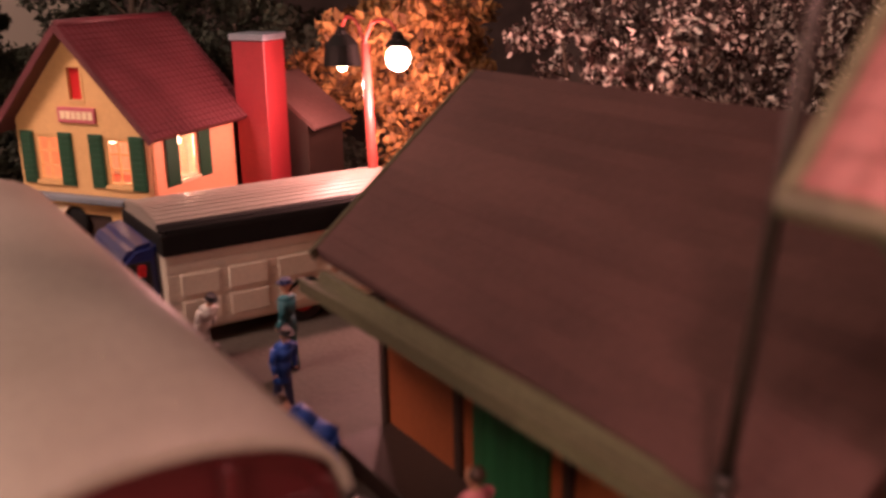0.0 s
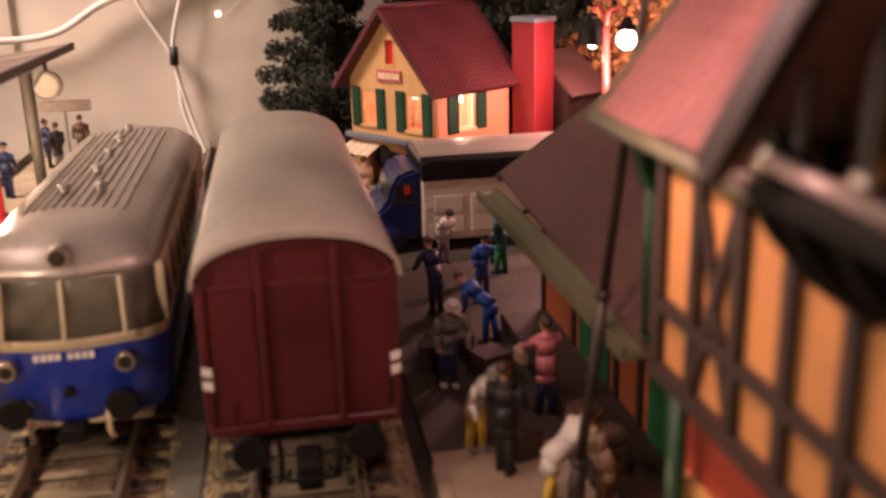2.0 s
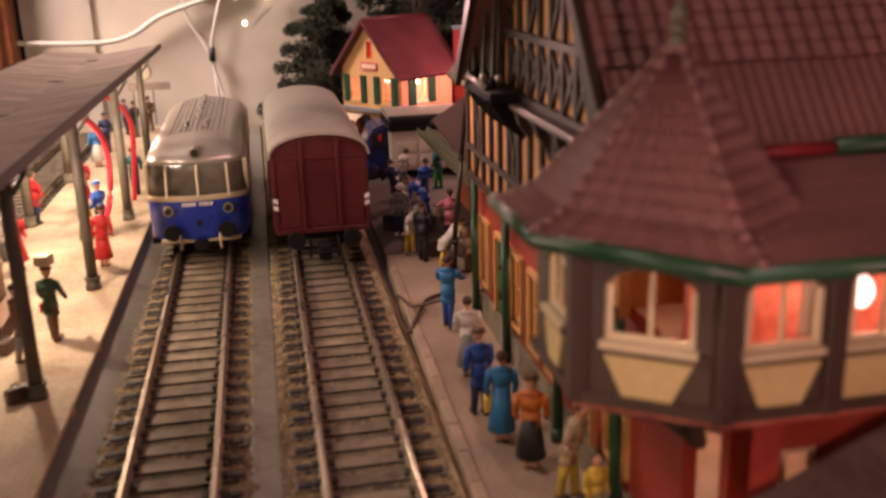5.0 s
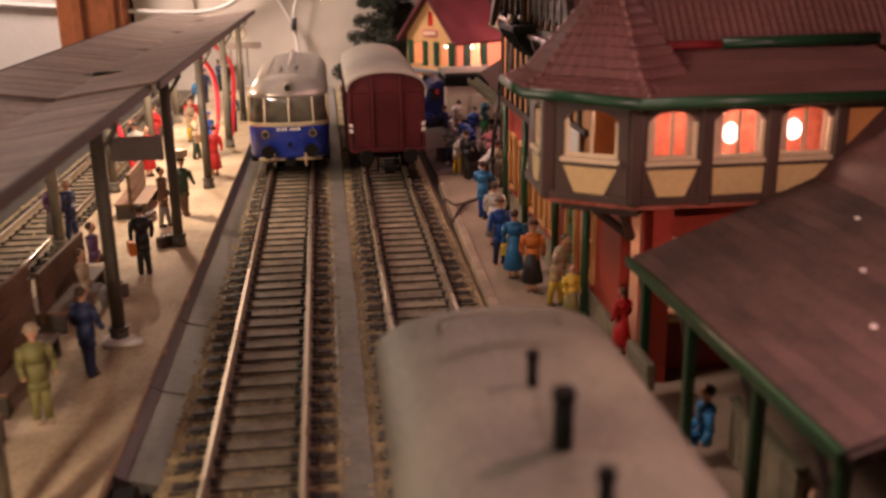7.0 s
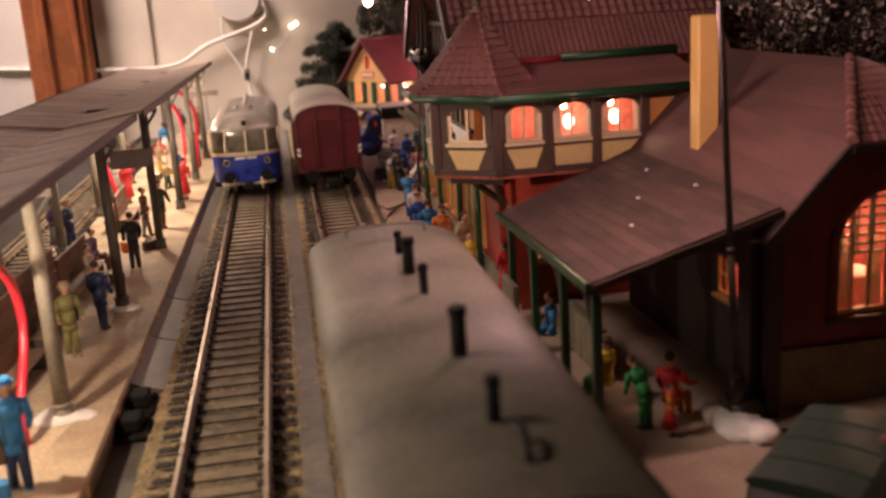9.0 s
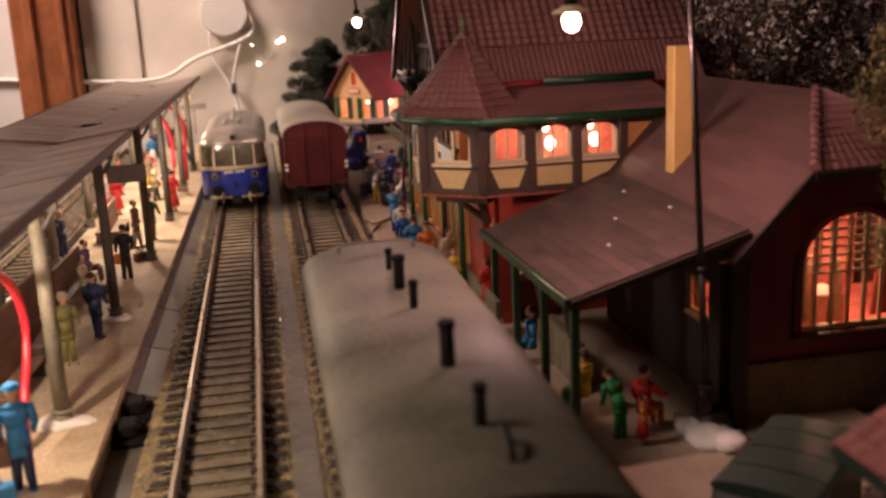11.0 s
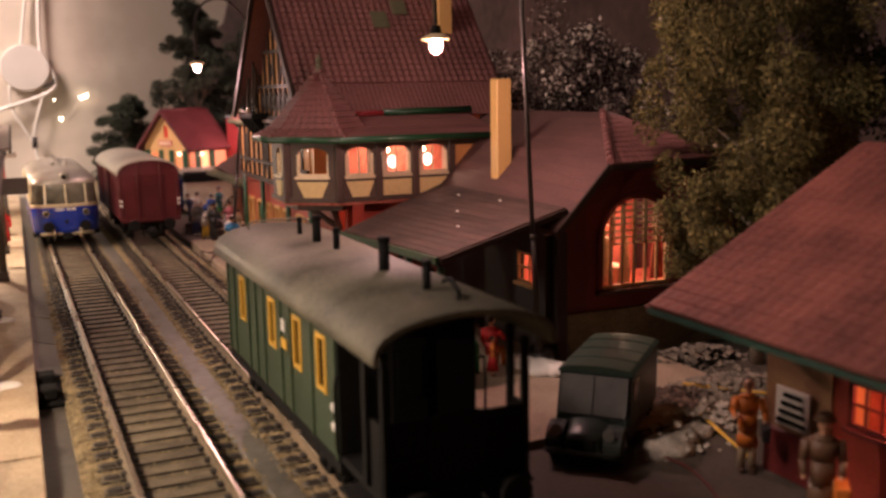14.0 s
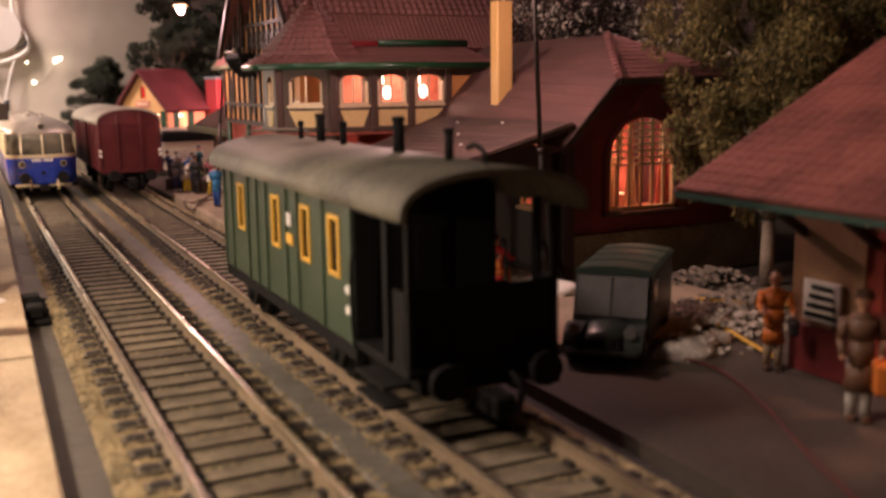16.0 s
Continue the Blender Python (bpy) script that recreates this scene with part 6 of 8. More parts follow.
    bm = bmn(); prism(bm, [(64, -68), (77, -78), (79.8, -74), (79.8, -56), (64, -54)], "z", 33.8, 36.0); part("corbel", bm, M_BEAMP, st)
    for x, y in ((70, -62), (76, -71)):
        bm = bmn(); tube(bm, (x, y, 33.9), (79.9, -66, 26), 1.1, 1.1, 6); part("strut", bm, M_BEAMP, st)
    # eaves, gutter and low roof
    E = [(55.4, -46.0), (55.4, -67.5), (73.3, -88.0), (131.0, -88.0)]
    for a, b in zip(E, E[1:]):
        bm = bmn(); tube(bm, (*a, 58.3), (*b, 58.3), 1.15, 1.15, 10); ball(bm, *b, 58.3, 1.15, seg=10, rings=6); part("gutter", bm, M_GUTTER, st)
    bm = bmn(); prism(bm, E + [(131, -56.2), (78, -56.2), (76, -46)], "z", 57.3, 58.4); part("soffit", bm, M_BEAMP, st)
    bm = bmn(); slab(bm, (73.3, -88, 59), (133, -88, 59), (133, -58, 66.2), (73.3, -58, 66.2), 1.0); part("roof_slab", bm, M_TILE, st)
    for k in range(5):
        t0, t1 = k / 5, (k + 1.05) / 5
        a, d = Vector((73.3, -88.3, 59.1)), Vector((73.3, -58, 66.3))
        p, q = a.lerp(d, t0) + Vector((0, 0, 0.12)), a.lerp(d, min(t1, 1.0))
        bm = bmn(); slab(bm, p, p + Vector((59.7, 0, 0)), q + Vector((59.7, 0, 0)), q, 0.3); part("roof_course", bm, M_TILE, st)
    # octagonal turret, ribbed
    cx, cy, z0, z1 = 74.4, -65.5, 58.6, 81.6
    base = [(55.2, -49), (55.2, -67.6), (75.5, -88.2), (90.5, -78), (93, -62), (88, -50), (78, -46), (64, -46)]
    bm = bmn()
    for k in range(8):
        a, b = Vector((*base[k], z0)), Vector((*base[(k + 1) % 8], z0))
        tip = Vector((cx, cy, z1))
        ma, mb = a.lerp(tip, 0.24) - Vector((0, 0, 2.6)), b.lerp(tip, 0.24) - Vector((0, 0, 2.6))
        tiles(bm, a, b, mb, ma, 7, 3, 0.45, 0.45)
        tiles(bm, ma, mb, tip + (mb - tip) * 0.03, tip + (ma - tip) * 0.03, 7, 10, 0.55, 0.55)
    part("turret_tiles", bm, M_TILE, st, kind="stuff")
    for k in range(8):
        a = Vector((*base[k], z0))
        tip = Vector((cx, cy, z1))
        ma = a.lerp(tip, 0.24) - Vector((0, 0, 2.6))
        for p, q, m in ((a, ma, 3), (ma, tip, 11)):
            for j in range(m):
                s, t = p.lerp(q, j / m), p.lerp(q, (j + 0.9) / m)
                bm = bmn(); tube(bm, s + Vector((0, 0, 0.4)), t + Vector((0, 0, 0.5)), 0.85, 0.65, 7); part("ridge_tile", bm, M_TILE, st)
    bm = bmn(); tube(bm, (cx, cy, 80), (cx, cy, 82.6), 1.5, 1.0, 10); ball(bm, cx, cy, 83.2, 1.2, 1.2, 0.7, 10, 6); ball(bm, cx, cy, 84.9, 1.15, 1.15, 1.3, 10, 8); tube(bm, (cx, cy, 85.8), (cx, cy, 87.6), 0.5, 0.1, 6); part("finial", bm, M_GUTTEROLD, st)
    # red and green bar lying along the roof joint
    bm = bmn(); tube(bm, (87, -62.2, 66.2), (99, -62.2, 66.3), 0.9, 0.9, 8); part("red_ridge_bar", bm, M_CHIMR, st)
    bm = bmn(); tube(bm, (99, -62.2, 66.3), (134, -62.2, 66.7), 1.3, 1.3, 8); part("green_ridge_bar", bm, M_GUTTER, st)


def wing():
    # gable wall with the arched window
    o, u = (113.0, -166.0), (1, 0)
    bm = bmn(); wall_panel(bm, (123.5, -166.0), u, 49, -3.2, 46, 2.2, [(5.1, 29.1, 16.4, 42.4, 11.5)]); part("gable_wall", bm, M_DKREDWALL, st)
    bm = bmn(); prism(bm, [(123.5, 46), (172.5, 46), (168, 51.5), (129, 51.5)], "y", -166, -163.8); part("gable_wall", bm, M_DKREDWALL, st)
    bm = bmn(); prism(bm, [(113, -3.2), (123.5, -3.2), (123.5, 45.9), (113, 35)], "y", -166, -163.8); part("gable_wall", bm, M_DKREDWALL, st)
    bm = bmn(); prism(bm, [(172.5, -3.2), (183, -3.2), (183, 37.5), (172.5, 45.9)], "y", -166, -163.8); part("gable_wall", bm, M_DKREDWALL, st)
    bm = bmn(); box(bm, 112.2, 184, -167.2, -166, -3.2, 10.5); part("plinth", bm, M_STONE, st)
    # arched frame
    cx, half = 140.6, 12.0
    arc = [(cx + (half + 1.6) * math.cos(t), 30.9 + 13 * math.sin(t)) for t in [k * math.pi / 20 for k in range(21)]]
    inn = [(cx + half * math.cos(t), 30.9 + 11.5 * math.sin(t)) for t in [k * math.pi / 20 for k in range(21)]]
    bm = bmn(); prism(bm, [(cx + half + 1.6, 16.4)] + arc + [(cx - half - 1.6, 16.4), (cx - half, 16.4)] + inn[::-1] + [(cx + half, 16.4)], "y", -167.0, -166.01); part("window_surround", bm, M_DKREDWALL, st)
    bm = bmn(); box(bm, cx - half - 2.2, cx + half + 2.2, -168.4, -166, 15.2, 16.3, 0, 0.3); part("window_sill", bm, M_BEAMP, st)
    for k in range(1, 6):
        x = cx - half + 2 * half * k / 6
        zt = 30.9 + 11.5 * math.sqrt(max(0, 1 - ((x - cx) / half) ** 2))
        bm = bmn(); box(bm, x - 0.4, x + 0.4, -165.4, -164.6, 16.4, zt); part("glazing_bar", bm, M_FRAMEW, st)
    for k in range(8):
        z = 29.2 + k * 1.9
        w = half * math.sqrt(max(0, 1 - max(0, (z - 30.9) / 11.5) ** 2))
        bm = bmn(); box(bm, cx - w, cx + w, -165.3, -164.8, z - 0.3, z + 0.3); part("lattice_bar", bm, M_FRAMEW, st)
    for k in range(7):
        x = cx - half + 2 * half * (k + 0.5) / 7
        zt = 30.9 + 11.5 * math.sqrt(max(0, 1 - ((x - cx) / half) ** 2))
        bm = bmn(); box(bm, x - 0.25, x + 0.25, -165.25, -164.85, 29, zt); part("lattice_bar", bm, M_FRAMEW, st)
    bm = bmn(); box(bm, cx - half, cx - half + 1.0, -165.8, -164.4, 16.4, 32); part("window_frame", bm, M_FRAMEW, st)
    bm = bmn(); box(bm, cx + half - 1.0, cx + half, -165.8, -164.4, 16.4, 32); part("window_frame", bm, M_FRAMEW, st)
    bm = bmn(); box(bm, cx - half, cx + half, -165.8, -164.4, 16.4, 17.4); part("window_frame", bm, M_FRAMEW, st)
    # the lit room inside
    bm = bmn(); box(bm, 126, 172, -120, -118.6, -3.2, 50); part("inner_wall", bm, M_INSIDE, st)
    bm = bmn(); box(bm, 115.3, 181, -163.7, -120, 10, 11.2); part("inner_floor", bm, M_INSIDE, st)
    bm = bmn(); box(bm, 126, 170, -163.7, -120, 47.5, 48.6); part("inner_ceiling", bm, M_INSIDE, st)
    for x0, x1, m in ((131, 134.5, M_CURTAIN), (149, 153, M_INSIDE), (138, 141, M_CURTAIN)):
        bm = bmn(); prism(bm, [(x0, 17), (x1 + 1.2, 17), (x1, 31), (x0 + 1.4, 31)], "y", -161.4, -160.8); part("curtain", bm, m, st)
    bm = bmn(); box(bm, 135, 150, -150, -141, 11.2, 19, 0, 0.4); part("inner_table", bm, M_CURTAIN, st)
    # side walls
    # this wall takes the dark beam colour to paint in the shade below the lean-to
    bm = bmn(); wall_panel(bm, (113.0, -88.0), (0, -1), 75.8, -3.2, 35.0, 2.2, [(56, 66.5, 17.0, 26.5)]); part("side_wall", bm, M_BEAM, st, "wing side wall coloured dark as lean-to shade")
    window_set(st, (113.0, -88.0), (0, -1), 56, 66.5, 17.0, 26.5, 2, 0, M_FRAMEO, cross=1)
    bm = bmn(); box(bm, 109.4, 112.6, -167.4, -164.6, -3.2, 34.0, 0, 0.2); part("corner_post", bm, M_BEAM, st)
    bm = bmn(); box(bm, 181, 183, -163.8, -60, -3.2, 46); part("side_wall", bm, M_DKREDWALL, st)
    # roof: lean-to, knee, upper slope and half hip
    bm = bmn()
    slab(bm, (76, -91, 28.2), (73.6, -175.5, 32.2), (113.6, -171, 41.9), (115, -86, 41.6), 1.3); part("lean_to_roof", bm, M_LEANTO, st)
    bm = bmn(); slab(bm, (114.8, -82, 41.4), (109.3, -172.5, 35.4), (126.7, -172.5, 53.6), (129.5, -80, 56.6), 1.3); part("roof_slab", bm, M_SHEDROOF, st)
    bm = bmn(); slab(bm, (129.4, -80, 56.5), (126.6, -172.5, 53.5), (146.6, -139, 66.4), (146.6, -56, 66.4), 1.2); part("roof_slab", bm, M_SHEDROOF, st)
    bm = bmn(); slab(bm, (146.6, -56, 66.4), (146.6, -139, 66.4), (168, -173, 54), (166, -56, 56.5), 1.2); part("roof_slab", bm, M_SHEDROOF, st)
    bm = bmn(); slab(bm, (166, -56, 56.5), (168, -173, 54), (186, -173, 36), (184, -56, 40), 1.2); part("roof_slab", bm, M_SHEDROOF, st)
    bm = bmn()
    tiles(bm, (126.2, -173.7, 53.2), (168.4, -174.2, 53.8), (147.4, -139, 66.8), (145.8, -139, 66.8), 20, 11, 0.3, 0.2); part("hip_tiles", bm, M_TILE, st, kind="stuff")
    bm = bmn(); slab(bm, (126.4, -173.1, 53.0), (168.2, -173.1, 53.0), (147.4, -139, 66.2), (145.8, -139, 66.2), 1.4); part("half_hip", bm, M_TILE, st)
    # faint courses on the plain slopes
    for (a, b, c, d), n in ((((76, -91, 28.2), (73.6, -175.5, 32.2), (113.6, -171, 41.9), (115, -86, 41.6)), 13), (((114.8, -82, 41.4), (109.3, -172.5, 35.4), (126.7, -172.5, 53.6), (129.5, -80, 56.6)), 7), (((129.4, -80, 56.5), (126.6, -172.5, 53.5), (146.6, -139, 66.4), (146.6, -56, 66.4)), 7)):
        a, b, c, d = (Vector(v) for v in (a, b, c, d))
        nrm = (b - a).cross(d - a).normalized()
        nrm = nrm if nrm.z > 0 else -nrm
        m_course = M_LEANTO if n == 13 else M_SHEDROOF
        for k in range(n):
            t0, t1 = k / n, (k + 1.08) / n
            bm = bmn()
            p = [a.lerp(d, t0) + nrm * 0.15, b.lerp(c, t0) + nrm * 0.15, b.lerp(c, min(t1, 1)) + nrm * 0.06, a.lerp(d, min(t1, 1)) + nrm * 0.06]
            slab(bm, *p, 0.3); part("roof_course", bm, m_course, st)
    for k in range(12):
        t = k / 12
        p, q = Vector((146.6, -139, 66.6)), Vector((126.4, -173.5, 53.4))
        a, b = p.lerp(q, t), p.lerp(q, t + 0.075)
        bm = bmn(); tube(bm, a + Vector((0, 0, 0.3)), b + Vector((0, 0, 0.5)), 1.0, 1.2, 7); part("hip_tile", bm, M_TILE, st)
    beam("fascia", st, (75.6, -90, 27.4), (73.2, -176, 31.4), 1.8, 1.0, M_GUTTER)
    beam("fascia", st, (73.6, -175.8, 31.2), (113.6, -171.4, 40.9), 1.4, 0.8, M_BEAM, (0.13, -0.99, 0))
    beam("fascia", st, (109.2, -172.7, 34.4), (126.4, -173.4, 52.8), 1.7, 0.8, M_BEAM, (0, -1, 0))
    beam("fascia", st, (126.2, -173.8, 52.4), (168.4, -173.8, 52.4), 1.5, 0.7, M_BEAM, (0, -1, 0))
    # lean-to posts, beams and shadowed underside
    for y in (-172, -148, -120, -94):
        x = 75.4 + (y + 175) * 0.03
        bm = bmn(); box(bm, x - 0.9, x + 0.9, y - 0.9, y + 0.9, -1.3, 29.0, 0, 0.2); part("lean_to_post", bm, M_GUTTER, st)
        bm = bmn(); tube(bm, (x, y, 20), (x, y + 6, 27.6), 0.7, 0.7, 6); part("brace", bm, M_BEAM, st)
    beam("lean_to_beam", st, (77.8, -92, 27.0), (75.4, -173.5, 30.2), 1.8, 1.4, M_BEAM)
    bm = bmn(); box(bm, 111.0, 114.2, -171.4, -168.2, -3.2, 35, 0, 0.3); part("corner_post", bm, M_BEAM, st)
    bm = bmn(); box(bm, 75.2, 77.0, -104, -91, -1.3, 11, 0, 0.3); part("parapet", bm, M_STONE, st)
    for k in range(5):
        bm = bmn(); box(bm, 85.6, 87.0, -143.2 + k * 4.9, -138.5 + k * 4.9, -1.3, 9.4 + 0.3 * (k % 2), 0, 0.2); part("low_wall_board", bm, M_STONE, st)
    bm = bmn(); box(bm, 85.2, 87.4, -143.4, -118.6, 9.9, 10.9, 0, 0.2); part("low_wall_cap", bm, M_GUTTEROLD, st)
    # specks of white paint on the lean-to roof
    for s, t in ((0.52, 0.62), (0.3, 0.86), (0.72, 0.42), (0.62, 0.9)):
        a, b, c, d = (Vector(v) for v in ((76, -91, 28.2), (73.6, -175.5, 32.2), (113.6, -171, 41.9), (115, -86, 41.6)))
        p = a.lerp(b, s).lerp(d.lerp(c, s), t)
        bm = bmn(); ball(bm, p.x, p.y, p.z + 0.3, 0.55, 0.55, 0.3, 8, 5); part("paint_speck", bm, M_PLASTER, st)
    # yellow chimney
    bm = bmn(); box(bm, 118.8, 124.2, -121.0, -116.2, 38, 77.4, 0, 0.35); part("chimney", bm, M_CHIMY, st, "tall pale yellow chimney post")


def shifted(build, dx, dy, dz):
    keep = ORIGIN[st]
    ORIGIN[st] = keep - Vector((dx, dy, dz))
    build()
    ORIGIN[st] = keep


shifted(station_main, -1.4, 16.5, 0.0)
roofs_main()
shifted(bay, 0.0, 0.0, 0.9)
shifted(wing, -2.0, 4.6, 0.8)
# lamps inside the station, seen glowing through its windows
for x, y, z, w in ((98, -67, 54, 0.012), (112, -67, 54, 0.014), (78, -67, 54, 0.004), (139, -142, 44, 0.04), (148, -129, 30, 0.02), (108, 26, 25, 0.03), (108, -24, 25, 0.025)):
    e = thing("ceiling_lamp", x, y, z, "small warm bulb inside the station", "lamp", group="indoor lamps")
    bm = bmn(); ball(bm, x, y, z + 1.4, 0.9, seg=8, rings=6); part("bulb", bm, M_SMALLBULB, e)
    bulb_light("indoor_lamp_light", x, y, z, w, (1.0, 0.54, 0.34), 1.0)


# ---------- goods shed ----------
def shed():
    e = thing("goods_shed", 140, 120, -3.2, "brown-roofed goods shed with orange walls and green doors", "goods shed")
    o, u = (97.0, 186.0), (0, -1)
    doors = [(28, 46), (66, 82)]
    bm = bmn(); wall_panel(bm, o, u, 99, -3.2, 33, 2, [(a, b, -3, 20) for a, b in doors]); part("track_wall", bm, M_SHEDWALL, e)
    for a, b in doors:
        for k in range(6):
            s = a + (b - a) * k / 6
            bm = bmn(); box(bm, 96.6, 97.6, 186 - s - (b - a) / 6 + 0.15, 186 - s, -3.2, 20); part("door_board", bm, M_DOORG, e)
    for s in (0.9, 24, 50, 62, 86, 98):
        beam("timber", e, (97, 186 - s, -3.2), (97, 186 - s, 32), 1.8, 0.7)
    beam("timber", e, (97, 186, 21), (97, 91, 21), 1.4, 0.65)
    bm = bmn(); prism(bm, [(97, -3.2), (97, 34), (137, 52.5), (178, 34), (178, -3.2)], "y", 184, 186); part("end_wall", bm, M_SHEDWALL, e)
    bm = bmn(); prism(bm, [(99, -3.2), (99, 34), (137, 52.5), (178, 34), (178, -3.2)], "y", 92, 94); part("end_wall", bm, M_SHEDWALL, e)
    for k in range(15):
        t0, t1 = k / 15, (k + 1.06) / 15
        a, b, c, d = Vector((88, 191, 31.9)), Vector((83, 90.6, 31.4)), Vector((137, 90.6, 56.4)), Vector((137, 215, 56))
        nrm = Vector((-0.43, 0, 0.9))
        bm = bmn(); slab(bm, a.lerp(d, t0) + nrm * 0.16, b.lerp(c, t0) + nrm * 0.16, b.lerp(c, min(1, t1)) + nrm * 0.05, a.lerp(d, min(1, t1)) + nrm * 0.05, 0.8); part("roof_course", bm, M_SHEDROOF, e)
    bm = bmn(); slab(bm, (88, 190.6, 31.4), (83, 90.6, 30.9), (137, 90.6, 56), (137, 214.4, 55.5), 1.4); part("roof_slab", bm, M_SHEDROOF, e)
    bm = bmn(); slab(bm, (137, 214, 55.6), (137, 90.6, 56), (192, 90.6, 31), (192, 188, 30.5), 1.4); part("roof_slab", bm, M_SHEDROOF, e)
    bm = bmn(); prism(bm, [(80.4, 28.6), (84.8, 28.9), (85.0, 31.2), (84.0, 31.3), (83.6, 29.9), (81.4, 29.7), (81.0, 30.9), (80.2, 30.9)], "y", 90.6, 181.5); part("gutter", bm, M_GUTTEROLD, e, "broad worn olive gutter")
    beam("fascia", e, (87.4, 191.4, 30.6), (137, 215.4, 55.2), 1.8, 0.8, M_GUTTEROLD, (0, 1, 0))
    bm = bmn(); box(bm, 86, 98, 96, 184, -3.1, 0.6, 0, 0.3); part("loading_ramp", bm, M_BEAM, e)


shed()


# ---------- truck ----------
def truck():
    e = thing("delivery_truck", 98, 246, -3.2, "old truck with a blue cab and cream panelled box body", "truck")
    e.scale = (0.98, 0.98, 0.93)
    x0, x1, y0, y1 = 80.5, 146.0, 233.5, 262.0
    bm = bmn(); box(bm, x0, x1, y0, y1, 0.5, 20.4, 0, 0.5); part("box_body", bm, M_TRUCKW, e)
    for k in range(8):
        z = 1.6 + k * 2.3
        bm = bmn(); box(bm, x0 + 0.6, x1 - 0.6, y0 - 0.3, y0, z, z + 2.12, 0, 0.1); part("body_plank", bm, M_TRUCKW, e)
    for xa, xb in ((84, 93), (95, 104.5), (107, 117), (120, 130), (132, 142)):
        for za, zb in ((3.0, 8.4), (9.6, 15.0)):
            bm = bmn(); box(bm, xa, xb, y0 - 0.75, y0 - 0.25, za, zb, 0, 0.25); part("body_panel", bm, M_TRUCKW, e)
    # black band that paints the shade on the steep sides of the roof
    bm = bmn(); box(bm, x0 - 0.2, x1 + 0.2, y0 - 0.9, y1 + 0.9, 19.9, 25.2, 0, 0.4); part("dark_band", bm, M_BLACK, e)
    # the outermost ribs are black too, as part of that painted shade
    for k in range(17):
        t0, t1 = math.pi * k / 17, math.pi * (k + 0.82) / 17
        yc, h = (y0 + y1) / 2, (y1 - y0) / 2 + 0.9
        pts = [(yc - h * math.cos(t0), 24.9 + 4.2 * math.sin(t0) ** 0.8), (yc - h * math.cos(t1), 24.9 + 4.2 * math.sin(t1) ** 0.8), (yc - (h - 1.4) * math.cos(t1), 24.6 + 3.4 * math.sin(t1)), (yc - (h - 1.4) * math.cos(t0), 24.6 + 3.4 * math.sin(t0))]
        bm = bmn(); prism(bm, pts, "x", x0 + (1.2 if k in (0, 16) else 0), x1); part("roof_rib", bm, M_TRUCKR if 2 < k < 14 else M_BLACK, e)
    bm = bmn(); prism(bm, [(y0 + 14.2 - 13.9 * math.cos(math.pi * k / 16), 24.6 + 3.7 * math.sin(math.pi * k / 16) ** 0.85) for k in range(17)], "x", x0 + 0.2, x1 - 0.2); part("roof_core", bm, M_TRUCKR, e)
    # cab
    bm = bmn()
    prism(bm, [(66.5, 1), (66.0, 9.5), (70.0, 12.5), (72.2, 19.8), (75, 22.6), (80.2, 23.4), (80.2, 1)], "y", y0 + 1.2, y1 - 1.2)
    bmesh.ops.bevel(bm, geom=list(bm.edges), offset=1.2, segments=2, affect="EDGES")
    part("cab", bm, M_TRUCKB, e)
    bm = bmn(); box(bm, 72.6, 78.4, y0 + 0.9, y0 + 1.4, 12.6, 19.2, 0, 0.2); part("side_window", bm, M_DKGLASS, e)
    bm = bmn(); box(bm, 75.4, 77.2, y0 + 0.7, y0 + 0.95, 15.8, 18.6, 0, 0.2); part("red_mark", bm, M_REDHUB, e)
    bm = bmn(); slab(bm, (69.9, y0 + 4, 13.1), (69.9, y1 - 4, 13.1), (71.9, y1 - 4, 19.0), (71.9, y0 + 4, 19.0), 0.3); part("windscreen", bm, M_DKGLASS, e)
    bm = bmn(); ball(bm, 70, y0 + 2.4, 2.0, 6.4, 2.4, 4.6, 12, 8); part("mudguard", bm, M_TRUCKB, e)
    for x in (71.5, 113.5):
        for y in (y0 + 1.4, y1 - 3.6):
            bm = bmn(); tube(bm, (x, y, 1.8), (x, y + 3.0, 1.8), 5.0, 5.0, 20); w = part("wheel", bm, M_TYRE, e)
            bm = bmn(); tube(bm, (x, y - 0.4, 1.8), (x, y + 0.2, 1.8), 2.4, 2.8, 14); part("hub", bm, M_REDHUB, w)
    bm = bmn(); prism(bm, [(113.5 + 7 * math.cos(t), 1.8 + 7 * math.sin(t)) for t in [k * math.pi / 10 for k in range(11)]] + [(113.5 - 6 * math.cos(t), 1.8 + 6 * math.sin(t)) for t in [k * math.pi / 10 for k in range(11)]], "y", y0 - 1.0, y0 + 1); part("wheel_arch", bm, M_BLACK, e)
    bm = bmn(); box(bm, 74, 144, y0 + 4, y1 - 4, -0.6, 1.2); part("chassis", bm, M_BLACK, e)
    e.location = (95.2 * MM, 259.5 * MM, -3.2 * MM)


truck()


